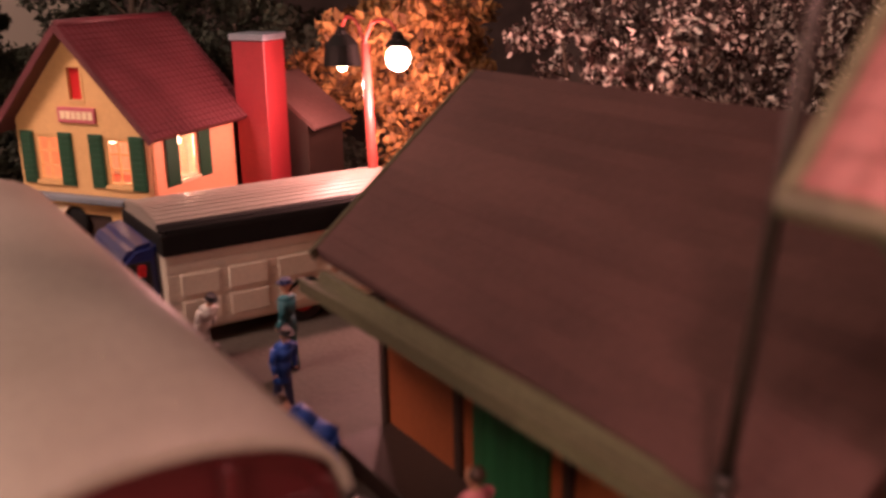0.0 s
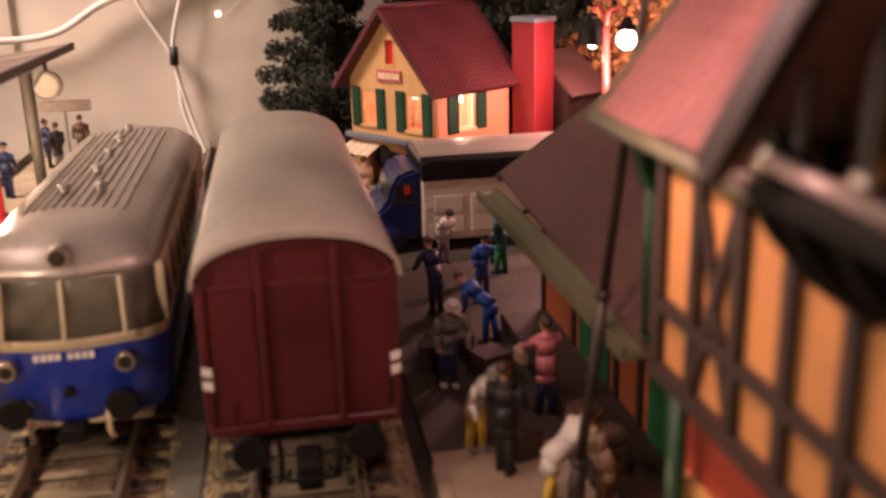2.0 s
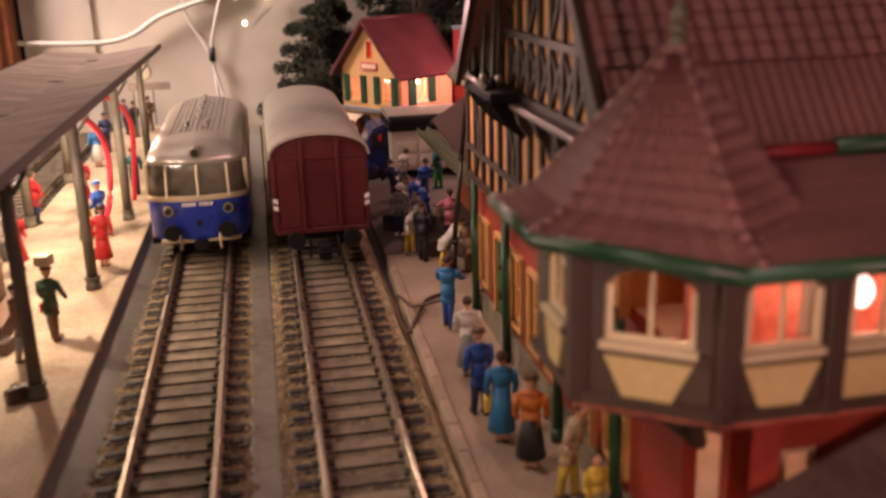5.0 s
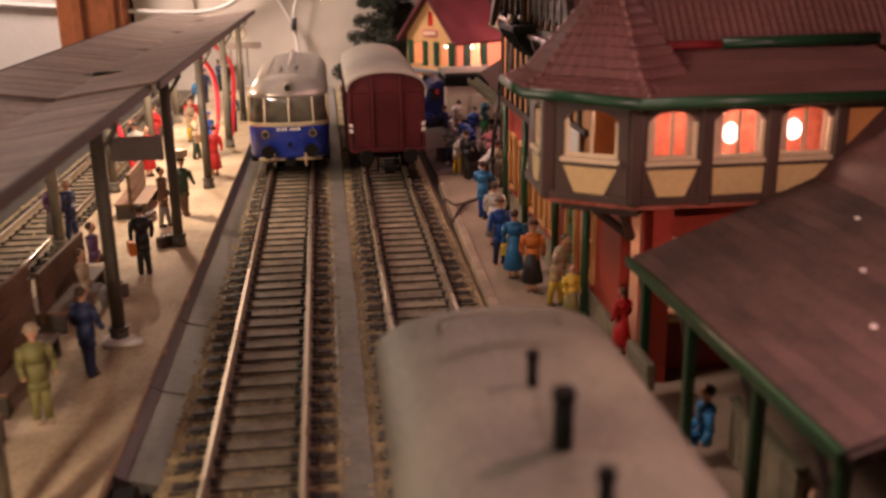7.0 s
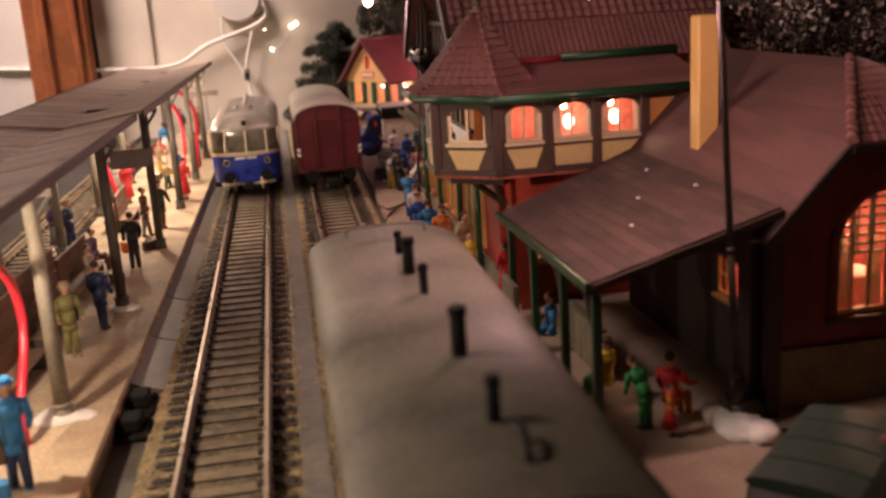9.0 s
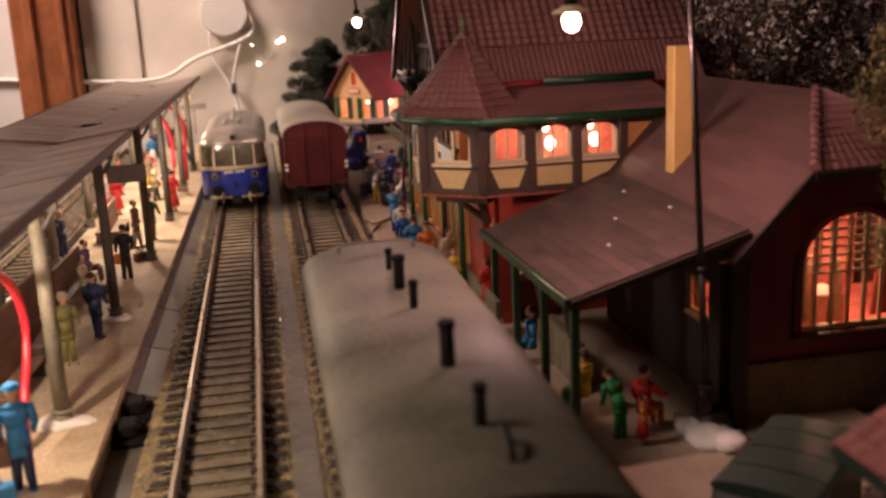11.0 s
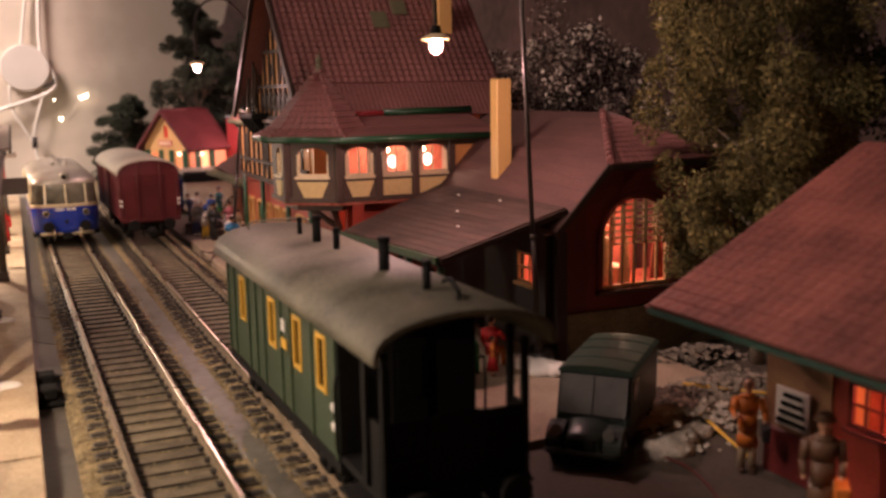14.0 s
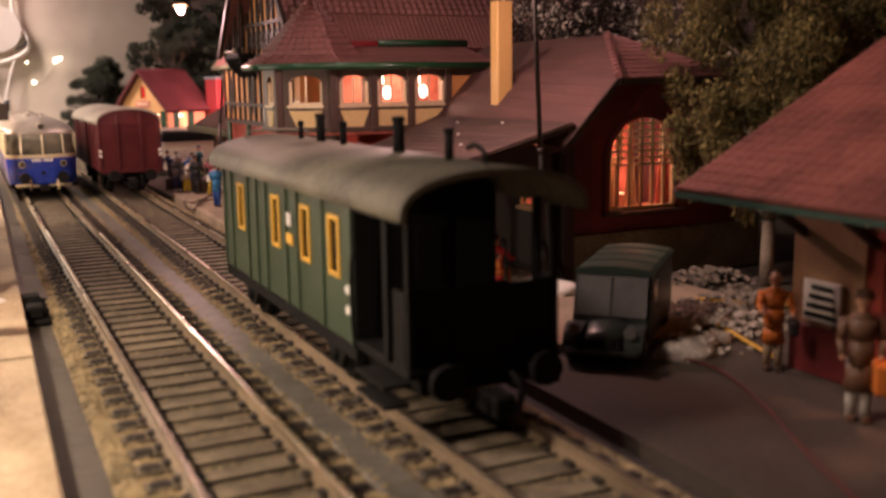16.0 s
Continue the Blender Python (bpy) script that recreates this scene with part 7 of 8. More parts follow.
# ---------- cafe house ----------
def house():
    # local axes: x along the gable wall from its right corner, y along the ridge away from the gable
    rz = math.degrees(math.atan2(35.1, -24.3)) - 180
    e = thing("cafe_house", 90.0, 290.5, 0.9, "yellow cafe with green shutters, dark red roof and red chimney", "house", rz, world_coords=False)
    W, L, H, R = 45.5, 38.0, 42.5, 66.5
    e.matrix_world = e.matrix_world @ Matrix.Scale(0.95, 4)
    # gable wall is the line y = 0 from x = -W to 0 in local axes; it faces -y
    gw = [(-W + 6.5, -W + 14.5, 23.8, 36.6), (-14.8, -6.8, 23.8, 36.6), (-W / 2 - 2.2, -W / 2 + 2.2, 47.5, 55.5)]
    bm = bmn(); wall_panel(bm, (-W, 0), (1, 0), W, 18.5, H, 1.6, [(a + W, b + W, c, d) for a, b, c, d in gw[:2]])
    prism(bm, [(-W, H), (0, H), (-W / 2 + 2.4, H + 20), (-W / 2 + 2.4, H + 4), (-W / 2 - 2.4, H + 4), (-W / 2 - 2.4, H + 20)], "y", 0, 1.6)
    part("gable_wall", bm, M_HOUSEY, e)
    bm = bmn(); prism(bm, [(-W / 2 - 2.6, 55.6), (-W / 2 + 2.6, 55.6), (-W / 2 + 2.6, 62), (-W / 2, 64.2), (-W / 2 - 2.6, 62)], "y", 0.01, 1.61); part("gable_wall", bm, M_HOUSEY, e)
    bm = bmn(); wall_panel(bm, (-W, 0.2), (1, 0), W, 0, 18.5, 1.6, [(8, 15, 0, 15), (20, 30, 0, 15), (36, 42, 6, 15)]); part("ground_wall", bm, M_HOUSEY, e)
    bm = bmn(); wall_panel(bm, (0, 0), (0, 1), L, 0, H, 1.6, [(11.5, 19.5, 24, 38)]); part("side_wall", bm, M_HOUSEO, e)
    bm = bmn(); box(bm, -W, -W + 1.6, 1.8, L, 0, H); part("side_wall", bm, M_HOUSEO, e)
    bm = bmn(); prism(bm, [(-W, 0), (0, 0), (0, H), (-W / 2, R - 2), (-W, H)], "y", L - 1.6, L); part("back_wall", bm, M_HOUSEO, e)
    bm = bmn(); box(bm, -W + 1.6, -1.6, 1.8, L - 1.6, 19, 20); part("floor_slab", bm, M_INSIDE, e)
    bm = bmn(); box(bm, -W + 1.6, -1.6, L / 2 + 8, L / 2 + 9, 20, H); part("inner_wall", bm, M_CURTAIN, e)
    window_set(e, (-W, 0), (1, 0), gw[0][0] + W, gw[0][1] + W, 23.8, 36.6, 1, 0, M_HOUSEY, cross=2)
    window_set(e, (-W, 0), (1, 0), gw[1][0] + W, gw[1][1] + W, 23.8, 36.6, 1, 0, M_HOUSEY, cross=2)
    window_set(e, (0, 0), (0, 1), 11.5, 19.5, 24, 38, 1, 0, M_FRAMEW, cross=0)
    bm = bmn(); box(bm, -W / 2 - 2.2, -W / 2 + 2.2, 0.9, 1.1, 46.6, 55.4); part("attic_window", bm, M_REDHUB, e)
    for z0, z1, xa, xb in ((45.6, 46.6, -2.8, 2.8), (55.2, 56, -2.8, 2.8), (46.6, 55.2, -2.8, -2.2), (46.6, 55.2, 2.2, 2.8)):
        bm = bmn(); box(bm, -W / 2 + xa, -W / 2 + xb, -0.3, 1.2, z0, z1); part("attic_frame", bm, M_HOUSEY, e)
    for a in (gw[0][0] - 5.2, gw[0][1] + 0.4, gw[1][0] - 5.2, gw[1][1] + 0.4):
        bm = bmn(); box(bm, a, a + 4.8, -0.8, -0.05, 22.8, 37.6, 0, 0.2); sh = part("shutter", bm, M_SHUTTER, e)
        for k in range(9):
            bm = bmn(); box(bm, a + 0.6, a + 4.2, -1.1, -0.8, 23.8 + k * 1.5, 24.8 + k * 1.5); part("slat", bm, M_SHUTTER, sh)
    for a in (5.6, 20.0):
        bm = bmn(); box(bm, 0.05, 0.8, a, a + 5.4, 23, 39, 0, 0.2); part("shutter", bm, M_SHUTTER, e)
    # ledge, awning, door
    bm = bmn(); box(bm, -W - 1, 0.8, -3.2, 0, 18.6, 20.6, 0, 0.4); part("ledge", bm, M_SLATE, e)
    for k in range(8):
        a = -W - 0.5 + k * 2.1
        bm = bmn(); slab(bm, (a, 0, 17.2), (a + 2.0, 0, 17.2), (a + 2.0, -7, 13.6), (a, -7, 13.6), 0.4); part("awning_strip", bm, M_CURTAIN if k % 2 else M_FRAMEW, e)
    bm = bmn(); ball(bm, -W + 18, -0.4, 12.4, 4.4, 0.8, 4.6, 14, 8); part("round_arch", bm, M_BLACK, e)
    bm = bmn(); box(bm, -W + 20.4, -W + 29.6, 0.9, 1.3, 0, 14.6); part("door", bm, M_BEAM, e)
    for k in range(2):
        for j in range(3):
            bm = bmn(); box(bm, -8.8 + k * 2.4, -6.8 + k * 2.4, 0.7, 1.1, 6.6 + j * 2.8, 9.0 + j * 2.8); part("door_pane", bm, M_WINLIT, e)
    # sign
    bm = bmn(); box(bm, -W / 2 - 6.6, -W / 2 + 6.2, -0.9, -0.05, 40.4, 44.6, 0, 0.15); part("sign_board", bm, M_SIGNPINK, e)
    for k in range(6):
        bm = bmn(); box(bm, -W / 2 - 5.4 + k * 1.9, -W / 2 - 4.0 + k * 1.9, -1.05, -0.9, 41.4, 43.6); part("sign_bar", bm, M_FRAMEW, e)
    # roof
    ov, oy = 4.6, 4.2
    k = (R - H) / (W / 2)
    for s in (0, 1):
        xe = (-W - ov) if s == 0 else ov
        ze = H - ov * k
        bm = bmn(); slab(bm, (xe, -oy, ze), (xe, L + oy, ze), (-W / 2, L + oy, R), (-W / 2, -oy, R), 1.2); part("roof_slab", bm, M_TILE3, e)
        bm = bmn(); tiles(bm, (xe, -oy, ze), (xe, L + oy, ze), (-W / 2, L + oy, R), (-W / 2, -oy, R), 22, 20, 0.45, 0.2); part("roof_tiles", bm, M_TILE3, e, kind="stuff")
    for y in (-oy - 0.3, L + oy + 0.3):
        for s in (-1, 1):
            beam("barge_board", e, (-W / 2 + s * (W / 2 + ov), y, H - ov * k - 0.6), (-W / 2, y, R - 0.6), 1.8, 0.7, M_TILE3, (0, -1 if y < 0 else 1, 0))
    bm = bmn(); tube(bm, (-W / 2, -oy, R + 0.3), (-W / 2, L + oy, R + 0.3), 0.9, 0.9, 8); part("ridge", bm, M_TILE3, e)
    bm = bmn(); box(bm, -W - 0.6, 0.6, -0.6, L + 0.6, -4.4, 0.0, 0, 0.2); part("plinth", bm, M_STONE, e)
    # side chimney
    bm = bmn(); box(bm, 1.0, 12.0, 38.6, 49.6, -4.4, 59.5, 0, 0.3); part("chimney", bm, M_CHIMR, e)
    bm = bmn(); box(bm, 0.4, 12.6, 38.0, 50.2, 59.5, 61.5, 0, 0.3); part("chimney_cap", bm, M_SLATE, e)
    # rear wing roof
    bm = bmn(); prism(bm, [(-14, -4.4), (-14, 34), (2, 46), (18, 34), (18, -4.4)], "y", 50.4, 72); part("rear_wing", bm, M_BEAM, e)
    for sx in (0, 1):
        bm = bmn(); slab(bm, (-17 if sx == 0 else 21, 50.4, 33), (-17 if sx == 0 else 21, 74, 33), (2, 74, 48), (2, 50.4, 48), 1.2); part("wing_roof", bm, M_SHEDROOF, e)
    bulb = e.matrix_world @ Vector((-W / 2 * MM, 12 * MM, 34 * MM))
    bulb_light("house_lamp_light", bulb.x / MM, bulb.y / MM, bulb.z / MM, 0.012, (1.0, 0.56, 0.38), 1.2)
    bulb = e.matrix_world @ Vector((-4 * MM, 16 * MM, 34 * MM))
    bulb_light("house_lamp_light", bulb.x / MM, bulb.y / MM, bulb.z / MM, 0.022, (1.0, 0.60, 0.42), 1.2)


house()

# ---------- lamp masts ----------
def hanging_lamp(name, bx, by, lx, ly, lz, zb, watts, label, m=M_MAST, top=None, lean=(0.0, 0.0), foot=False):
    """A slim mast with a curved arm, a shade and a lit bulb."""
    e = thing(name, bx, by, zb, label, "lamp post", group="station lamps")
    top = top or lz + 26
    bm = bmn()
    at = lambda z: (bx + lean[0] * (z - zb) / 80.0, by + lean[1] * (z - zb) / 80.0, z)
    for z0, z1, r0, r1 in ((zb, zb + 3, 2.6, 2.0), (zb + 3, zb + 11, 1.5, 1.1), (zb + 11, zb + 12, 1.5, 1.3), (zb + 12, 35.4, 0.8, 0.72), (35.4, 36.6, 1.05, 1.05), (36.6, top, 0.66, 0.55)):
        tube(bm, at(z0), at(z1), r0, r1, 10)
    part("mast", bm, m, e)
    if foot:
        bm = bmn(); ball(bm, bx + 1.4, by + 1.6, zb + 2.6, 4.6, 5.4, 3.6, 14, 8); part("foot", bm, m, e, "dark lump round the mast foot")
    bx, by = at(top)[:2]
    bm = bmn(); bent(bm, [(bx, by, top - 2), ((bx * 2 + lx) / 3, (by * 2 + ly) / 3, top + 6), ((bx + lx * 3) / 4, (by + ly * 3) / 4, top + 5), (lx, ly, top - 4), (lx, ly, lz + 4.6)], 0.55, 7); part("arm", bm, m, e)
    bm = bmn(); tube(bm, (lx, ly, lz + 5.4), (lx, ly, lz + 3.2), 1.1, 1.5, 12); part("socket", bm, M_BLACK, e)
    bm = bmn(); tube(bm, (lx, ly, lz + 3.4), (lx, ly, lz + 2.2), 1.4, 3.7, 20, caps=False); tube(bm, (lx, ly, lz + 2.2), (lx, ly, lz + 1.9), 3.7, 3.6, 20, caps=False); part("shade", bm, M_FRAMEW, e, "pale round lamp shade")
    bm = bmn(); ball(bm, lx, ly, lz + 0.4, 1.7, 1.7, 2.0, 14, 10); part("bulb", bm, M_BULB, e, "glowing warm bulb")
    bulb_light("mast_lamp_light", lx, ly, lz - 3.4, watts, (1.0, 0.53, 0.48), 2.0)


hanging_lamp("lamp_mast", 103.0, -167.0, 74.8, -164.0, 85.7, -1.4, 0.15, "dark lamp mast with a lit hanging lamp over the wing roof", lean=(-6.6, -4.2), foot=True)
hanging_lamp("lamp_mast", 76.4, 98.9, 57.6, 67.0, 86.5, -1.4, 0.11, "dark lamp mast with a lit hanging lamp at the station corner", lean=(7.5, -4.3))
bm = bmn()
ball(bm, 0, 0, 0, 5.6, 8.8, 3.4, 18, 10); ball(bm, -2.2, 5.5, 0.3, 3.4, 4.2, 2.8, 12, 8); ball(bm, 1.4, -5.5, 0.2, 4.4, 4.6, 2.6, 12, 8)
for v in bm.verts:
    v.co += Vector((noise.noise(v.co * 0.3), noise.noise(v.co * 0.3 + Vector((3, 3, 3))), 0.5 * noise.noise(v.co * 0.6))) * 1.6
solo("putty_blob", bm, M_PLASTER, 102.6, -168, -0.8, "white putty lump holding the lamp mast foot", "putty", group="putty at posts")
bm = bmn(); bent(bm, [(108, -172, -0.9), (115, -178, -0.6), (116, -188, -0.8), (111, -192, -0.9), (114, -198, -0.9)], 0.45, 6)
solo("black_wire", bm, M_BLACKWIRE, 118, -176, -2.8, "thin dark wire on the ground by the mast", "wire", world_coords=True)


def twin_lamp():
    x, y = 139.6, 268.0
    e = thing("twin_street_lamp", x, y, -3.2, "red street lamp with two bell shades, one bulb lit", "street lamp")
    bm = bmn(); tube(bm, (x + 2, y, -3.2), (x, y, 58), 1.5, 1.1, 10); tube(bm, (x + 2, y, -3.2), (x + 2, y, 1), 2.4, 1.9, 10); part("mast", bm, M_REDMAST, e)
    for s, sy in ((-1, 14), (1, -13)):
        lx, ly = x + (0.6 if s < 0 else 2.0), y + sy
        bm = bmn(); bent(bm, [(x, y, 58), (x, y + sy * 0.3, 63), (x + 1, y + sy * 0.8, 64), (lx, ly, 60.6)], 0.5, 6); part("arm", bm, M_REDMAST, e)
        bm = bmn(); tube(bm, (lx, ly, 61.6), (lx, ly, 59.6), 0.9, 1.8, 12); tube(bm, (lx, ly, 59.6), (lx, ly, 57.0 if s < 0 else 58.6), 2.0, 4.4 if s < 0 else 3.0, 16, caps=False); tube(bm, (lx, ly, 57.0 if s < 0 else 58.6), (lx, ly, 51.6 if s < 0 else 58.0), 4.4 if s < 0 else 3.0, 5.0 if s < 0 else 3.2, 16, caps=False); part("shade", bm, M_BLACK, e)
        bm = bmn(); ball(bm, lx, ly, 55.2 if s > 0 else 51.6, 3.0 if s > 0 else 1.5, seg=12, rings=8); part("bulb", bm, M_BULB if s > 0 else M_SMALLBULB, e, "glowing warm bulb")
        bulb_light("street_lamp_light", lx, ly, 50.0 if s > 0 else 48.6, 0.26 if s > 0 else 0.09, (1.0, 0.45, 0.40), 2.0)


twin_lamp()


# ---------- trees and bushes ----------
def foliage(bm_count, centres, size, flat=0.5):
    """Many small folded leaves round clump centres (x, y, z, rx, ry, rz, share)."""
    verts, faces = [], []
    for x, y, z, rx, ry, rz, share in centres:
        for _ in range(int(bm_count * share)):
            d = Vector((random.gauss(0, 1), random.gauss(0, 1), random.gauss(0, 1))).normalized() * random.random() ** 0.45
            p = Vector((x + d.x * rx, y + d.y * ry, z + d.z * rz))
            a = Vector((random.gauss(0, 1), random.gauss(0, 1), random.gauss(0, 1) * flat)).normalized()
            b = a.orthogonal().normalized()
            b.rotate(Matrix.Rotation(random.uniform(0, 6.28), 3, a))
            c = a.cross(b)
            s = size * random.uniform(0.6, 1.5)
            k = len(verts)
            for q in (p - b * s, p + a * s * 0.55 + c * s * 0.35, p + b * s, p - a * s * 0.55 + c * s * 0.2):
                verts.append(tuple(q))
            faces.append((k, k + 1, k + 2, k + 3))
    return verts, faces


def tree(name, x, y, zb, height, clumps, leaf, count, m_leaf, m_bark, label, category="tree", trunk_r=2.2, limbs=9, spread=24.0, twig=M_BARK):
    e = thing(name, x, y, zb, label, category, world_coords=False)
    bm = bmn()
    pts = [(0, 0, 0)]
    for k in range(1, 7):
        pts.append((random.uniform(-1.4, 1.4) * k * 0.4, random.uniform(-1.4, 1.4) * k * 0.4, height * 0.86 * k / 6))
    for k in range(6):
        tube(bm, pts[k], pts[k + 1], trunk_r * (1 - k / 6.6), trunk_r * (1 - (k + 1) / 6.6), 8)
    part("trunk", bm, m_bark, e)
    for k in range(limbs):
        h = random.uniform(0.25, 0.8)
        p = Vector(pts[min(5, int(h * 6))])
        a = random.uniform(0, 6.28)
        q = p + Vector((math.cos(a) * spread * 0.6, math.sin(a) * spread * 0.6, height * random.uniform(0.05, 0.2)))
        mid = p.lerp(q, 0.5) + Vector((random.uniform(-3, 3), random.uniform(-3, 3), random.uniform(0, 4)))
        bm = bmn(); bent(bm, [p, mid, q], 0.45, 5, steps=4); tube(bm, mid, mid + Vector((random.uniform(-7, 7), random.uniform(-7, 7), random.uniform(2, 8))), 0.35, 0.12, 5); part("limb", bm, twig, e)
    v, f = foliage(count, clumps, leaf, 0.5)
    me = bpy.data.meshes.new("crown")
    me.from_pydata([tuple(c * MM for c in p) for p in v], [], f)
    me.materials.append(m_leaf)
    ob = new("crown", me)
    ob.parent = e
    ORIGIN[ob] = Vector()
    tagged(ob, kind="stuff")
    return e


def clumps_round(height, r0, n, low=0.2):
    out = []
    for k in range(n):
        d = Vector((random.gauss(0, 1), random.gauss(0, 1), random.gauss(0, 1))).normalized() * random.uniform(0.4, 1)
        s = r0 * random.uniform(0.18, 0.36)
        out.append((d.x * r0, d.y * r0, height * (low + (1 - low) / 2) + d.z * height * (1 - low) / 2, s, s, s, 1 / n))
    return out


def clumps_tuft(n, r0, z0, z1):
    """Rounded tufts of moss of many sizes, thinner at the rim, with dark gaps between them."""
    out = []
    for k in range(n):
        a, t = random.uniform(0, 6.28), random.random()
        r = r0 * math.sqrt(random.random()) * (1 - 0.25 * abs(t - 0.45))
        s = random.uniform(3.0, 8.5)
        out.append((math.cos(a) * r, math.sin(a) * r, z0 + t * (z1 - z0), s, s, s * random.uniform(0.9, 2.0), s * s / (36.0 * n)))
    return out


def clumps_shelf(height, r0, n):
    """Flat spreading boughs, one over the other, each a few broad pads."""
    out = []
    for k in range(n):
        t = (k + random.random()) / n
        a, r = random.uniform(0, 6.28), r0 * (1 - 0.7 * t)
        for f in (0.3, 0.62, 0.95):
            w = r0 * random.uniform(0.16, 0.26) * (1.25 - 0.5 * f) * (1 - 0.4 * t)
            out.append((math.cos(a) * r * f, math.sin(a) * r * f, height * (0.16 + 0.82 * t) - r * f * 0.12 + random.uniform(-1, 1), w, w, w * random.uniform(0.6, 1.1), 1 / (3 * n)))
    return out


# mossy conifer beside the wing, with bare pale branches
tree("mossy_tree", 163, -186, -3.2, 128, clumps_tuft(150, 32, 26, 138), 0.62, 110000, M_MOSS, M_TWIG, "bushy olive moss tree with bare pale twigs beside the wing", trunk_r=2.0, limbs=14, spread=46, twig=M_TWIG)
tree("mossy_tree", 214, -208, -3.2, 150, clumps_tuft(70, 38, 12, 148), 0.8, 34000, M_PINE, M_BARK, "tall dark green moss tree behind the kiosk", trunk_r=2.6, limbs=8, spread=30)
# silver flecked bushes behind the station
for x, y, h, r, n in ((190, -34, 112, 30, 4200), (226, -16, 104, 26, 3200), (182, 22, 96, 24, 2400), (232, -60, 86, 22, 2000)):
    tree("silver_bush", x, y, -3.2, h, clumps_round(h, r, 46, 0.42), 0.95, int(n * 2.2), M_SILVERLEAF, M_BARK, "dark twiggy bush with silver flecked leaves", "bush", 1.8, 10, r)
# bushes behind the shed
for x, y, h, r, n in ((212, 232, 66, 22, 2600), (246, 214, 72, 24, 2600), (282, 190, 74, 26, 2400), (258, 268, 82, 26, 2200), (224, 290, 78, 24, 2200), (296, 250, 92, 28, 2000)):
    tree("silver_bush", x, y, -3.2, h, clumps_round(h, r, 34, 0.3), 1.2, int(n * 1.7), M_SILVERLEAF, M_BARK, "dark twiggy bush with silver flecked leaves", "bush", 1.8, 9, r)
for x, y, h, r, n in ((178, 312, 84, 25, 5200), (206, 346, 92, 26, 3600), (158, 338, 70, 16, 2000)):
    tree("autumn_tree", x, y, -3.2, h, clumps_round(h, r, 40, 0.2), 1.6, n, M_AUTUMN, M_BARK, "ochre autumn tree lit from the side", "tree", 2.0, 9, r)
# dark trees behind the house
tree("dark_conifer", 60, 388, -3.2, 74, clumps_shelf(76, 42, 38), 1.0, 26000, M_PINE, M_BARK, "dark green conifer beside the cafe", "tree", 2.0, 8, 22)
tree("dark_conifer", 112, 372, -3.2, 148, clumps_shelf(150, 46, 46), 1.1, 28000, M_PINE, M_BARK, "tall dark green conifer behind the cafe", "tree", 2.6, 10, 30)
tree("dark_conifer", 148, 352, -3.2, 130, clumps_shelf(130, 38, 40), 1.1, 20000, M_PINE, M_BARK, "dark green conifer behind the cafe chimney", "tree", 2.4, 8, 26)
bm = bmn()
for k in range(26):
    a, t = random.uniform(-0.3, 3.4), random.uniform(6, 17)
    p = Vector((math.cos(a) * t, random.uniform(-3, 3), abs(math.sin(a)) * t * 0.8))
    bent(bm, [(0, 0, 0), p * 0.5 + Vector((0, 0, 2)), p], 0.5, 5, steps=3)
tube(bm, (0, 0, -53.2), (0, 0, 2), 1.2, 0.8, 6)
solo("lichen_tuft", bm, M_FRAMEW, 190, -128, 50, "pale lichen tuft behind the wing roof", "lichen")



# low hedge beside the cafe
bm = bmn()
for k in range(15):
    x = k * 3.4
    prism(bm, [(x, 0), (x + 3.2, 0), (x + 2.6, 15 + random.uniform(0, 2)), (x + 1.0, 17.5 + random.uniform(0, 2)), (x + 0.3, 14)], "y", 0, 2.2)
solo("picket_fence", bm, M_SLATE, 128, 296, -3.2, "blue-grey picket fence beside the cafe", "fence")


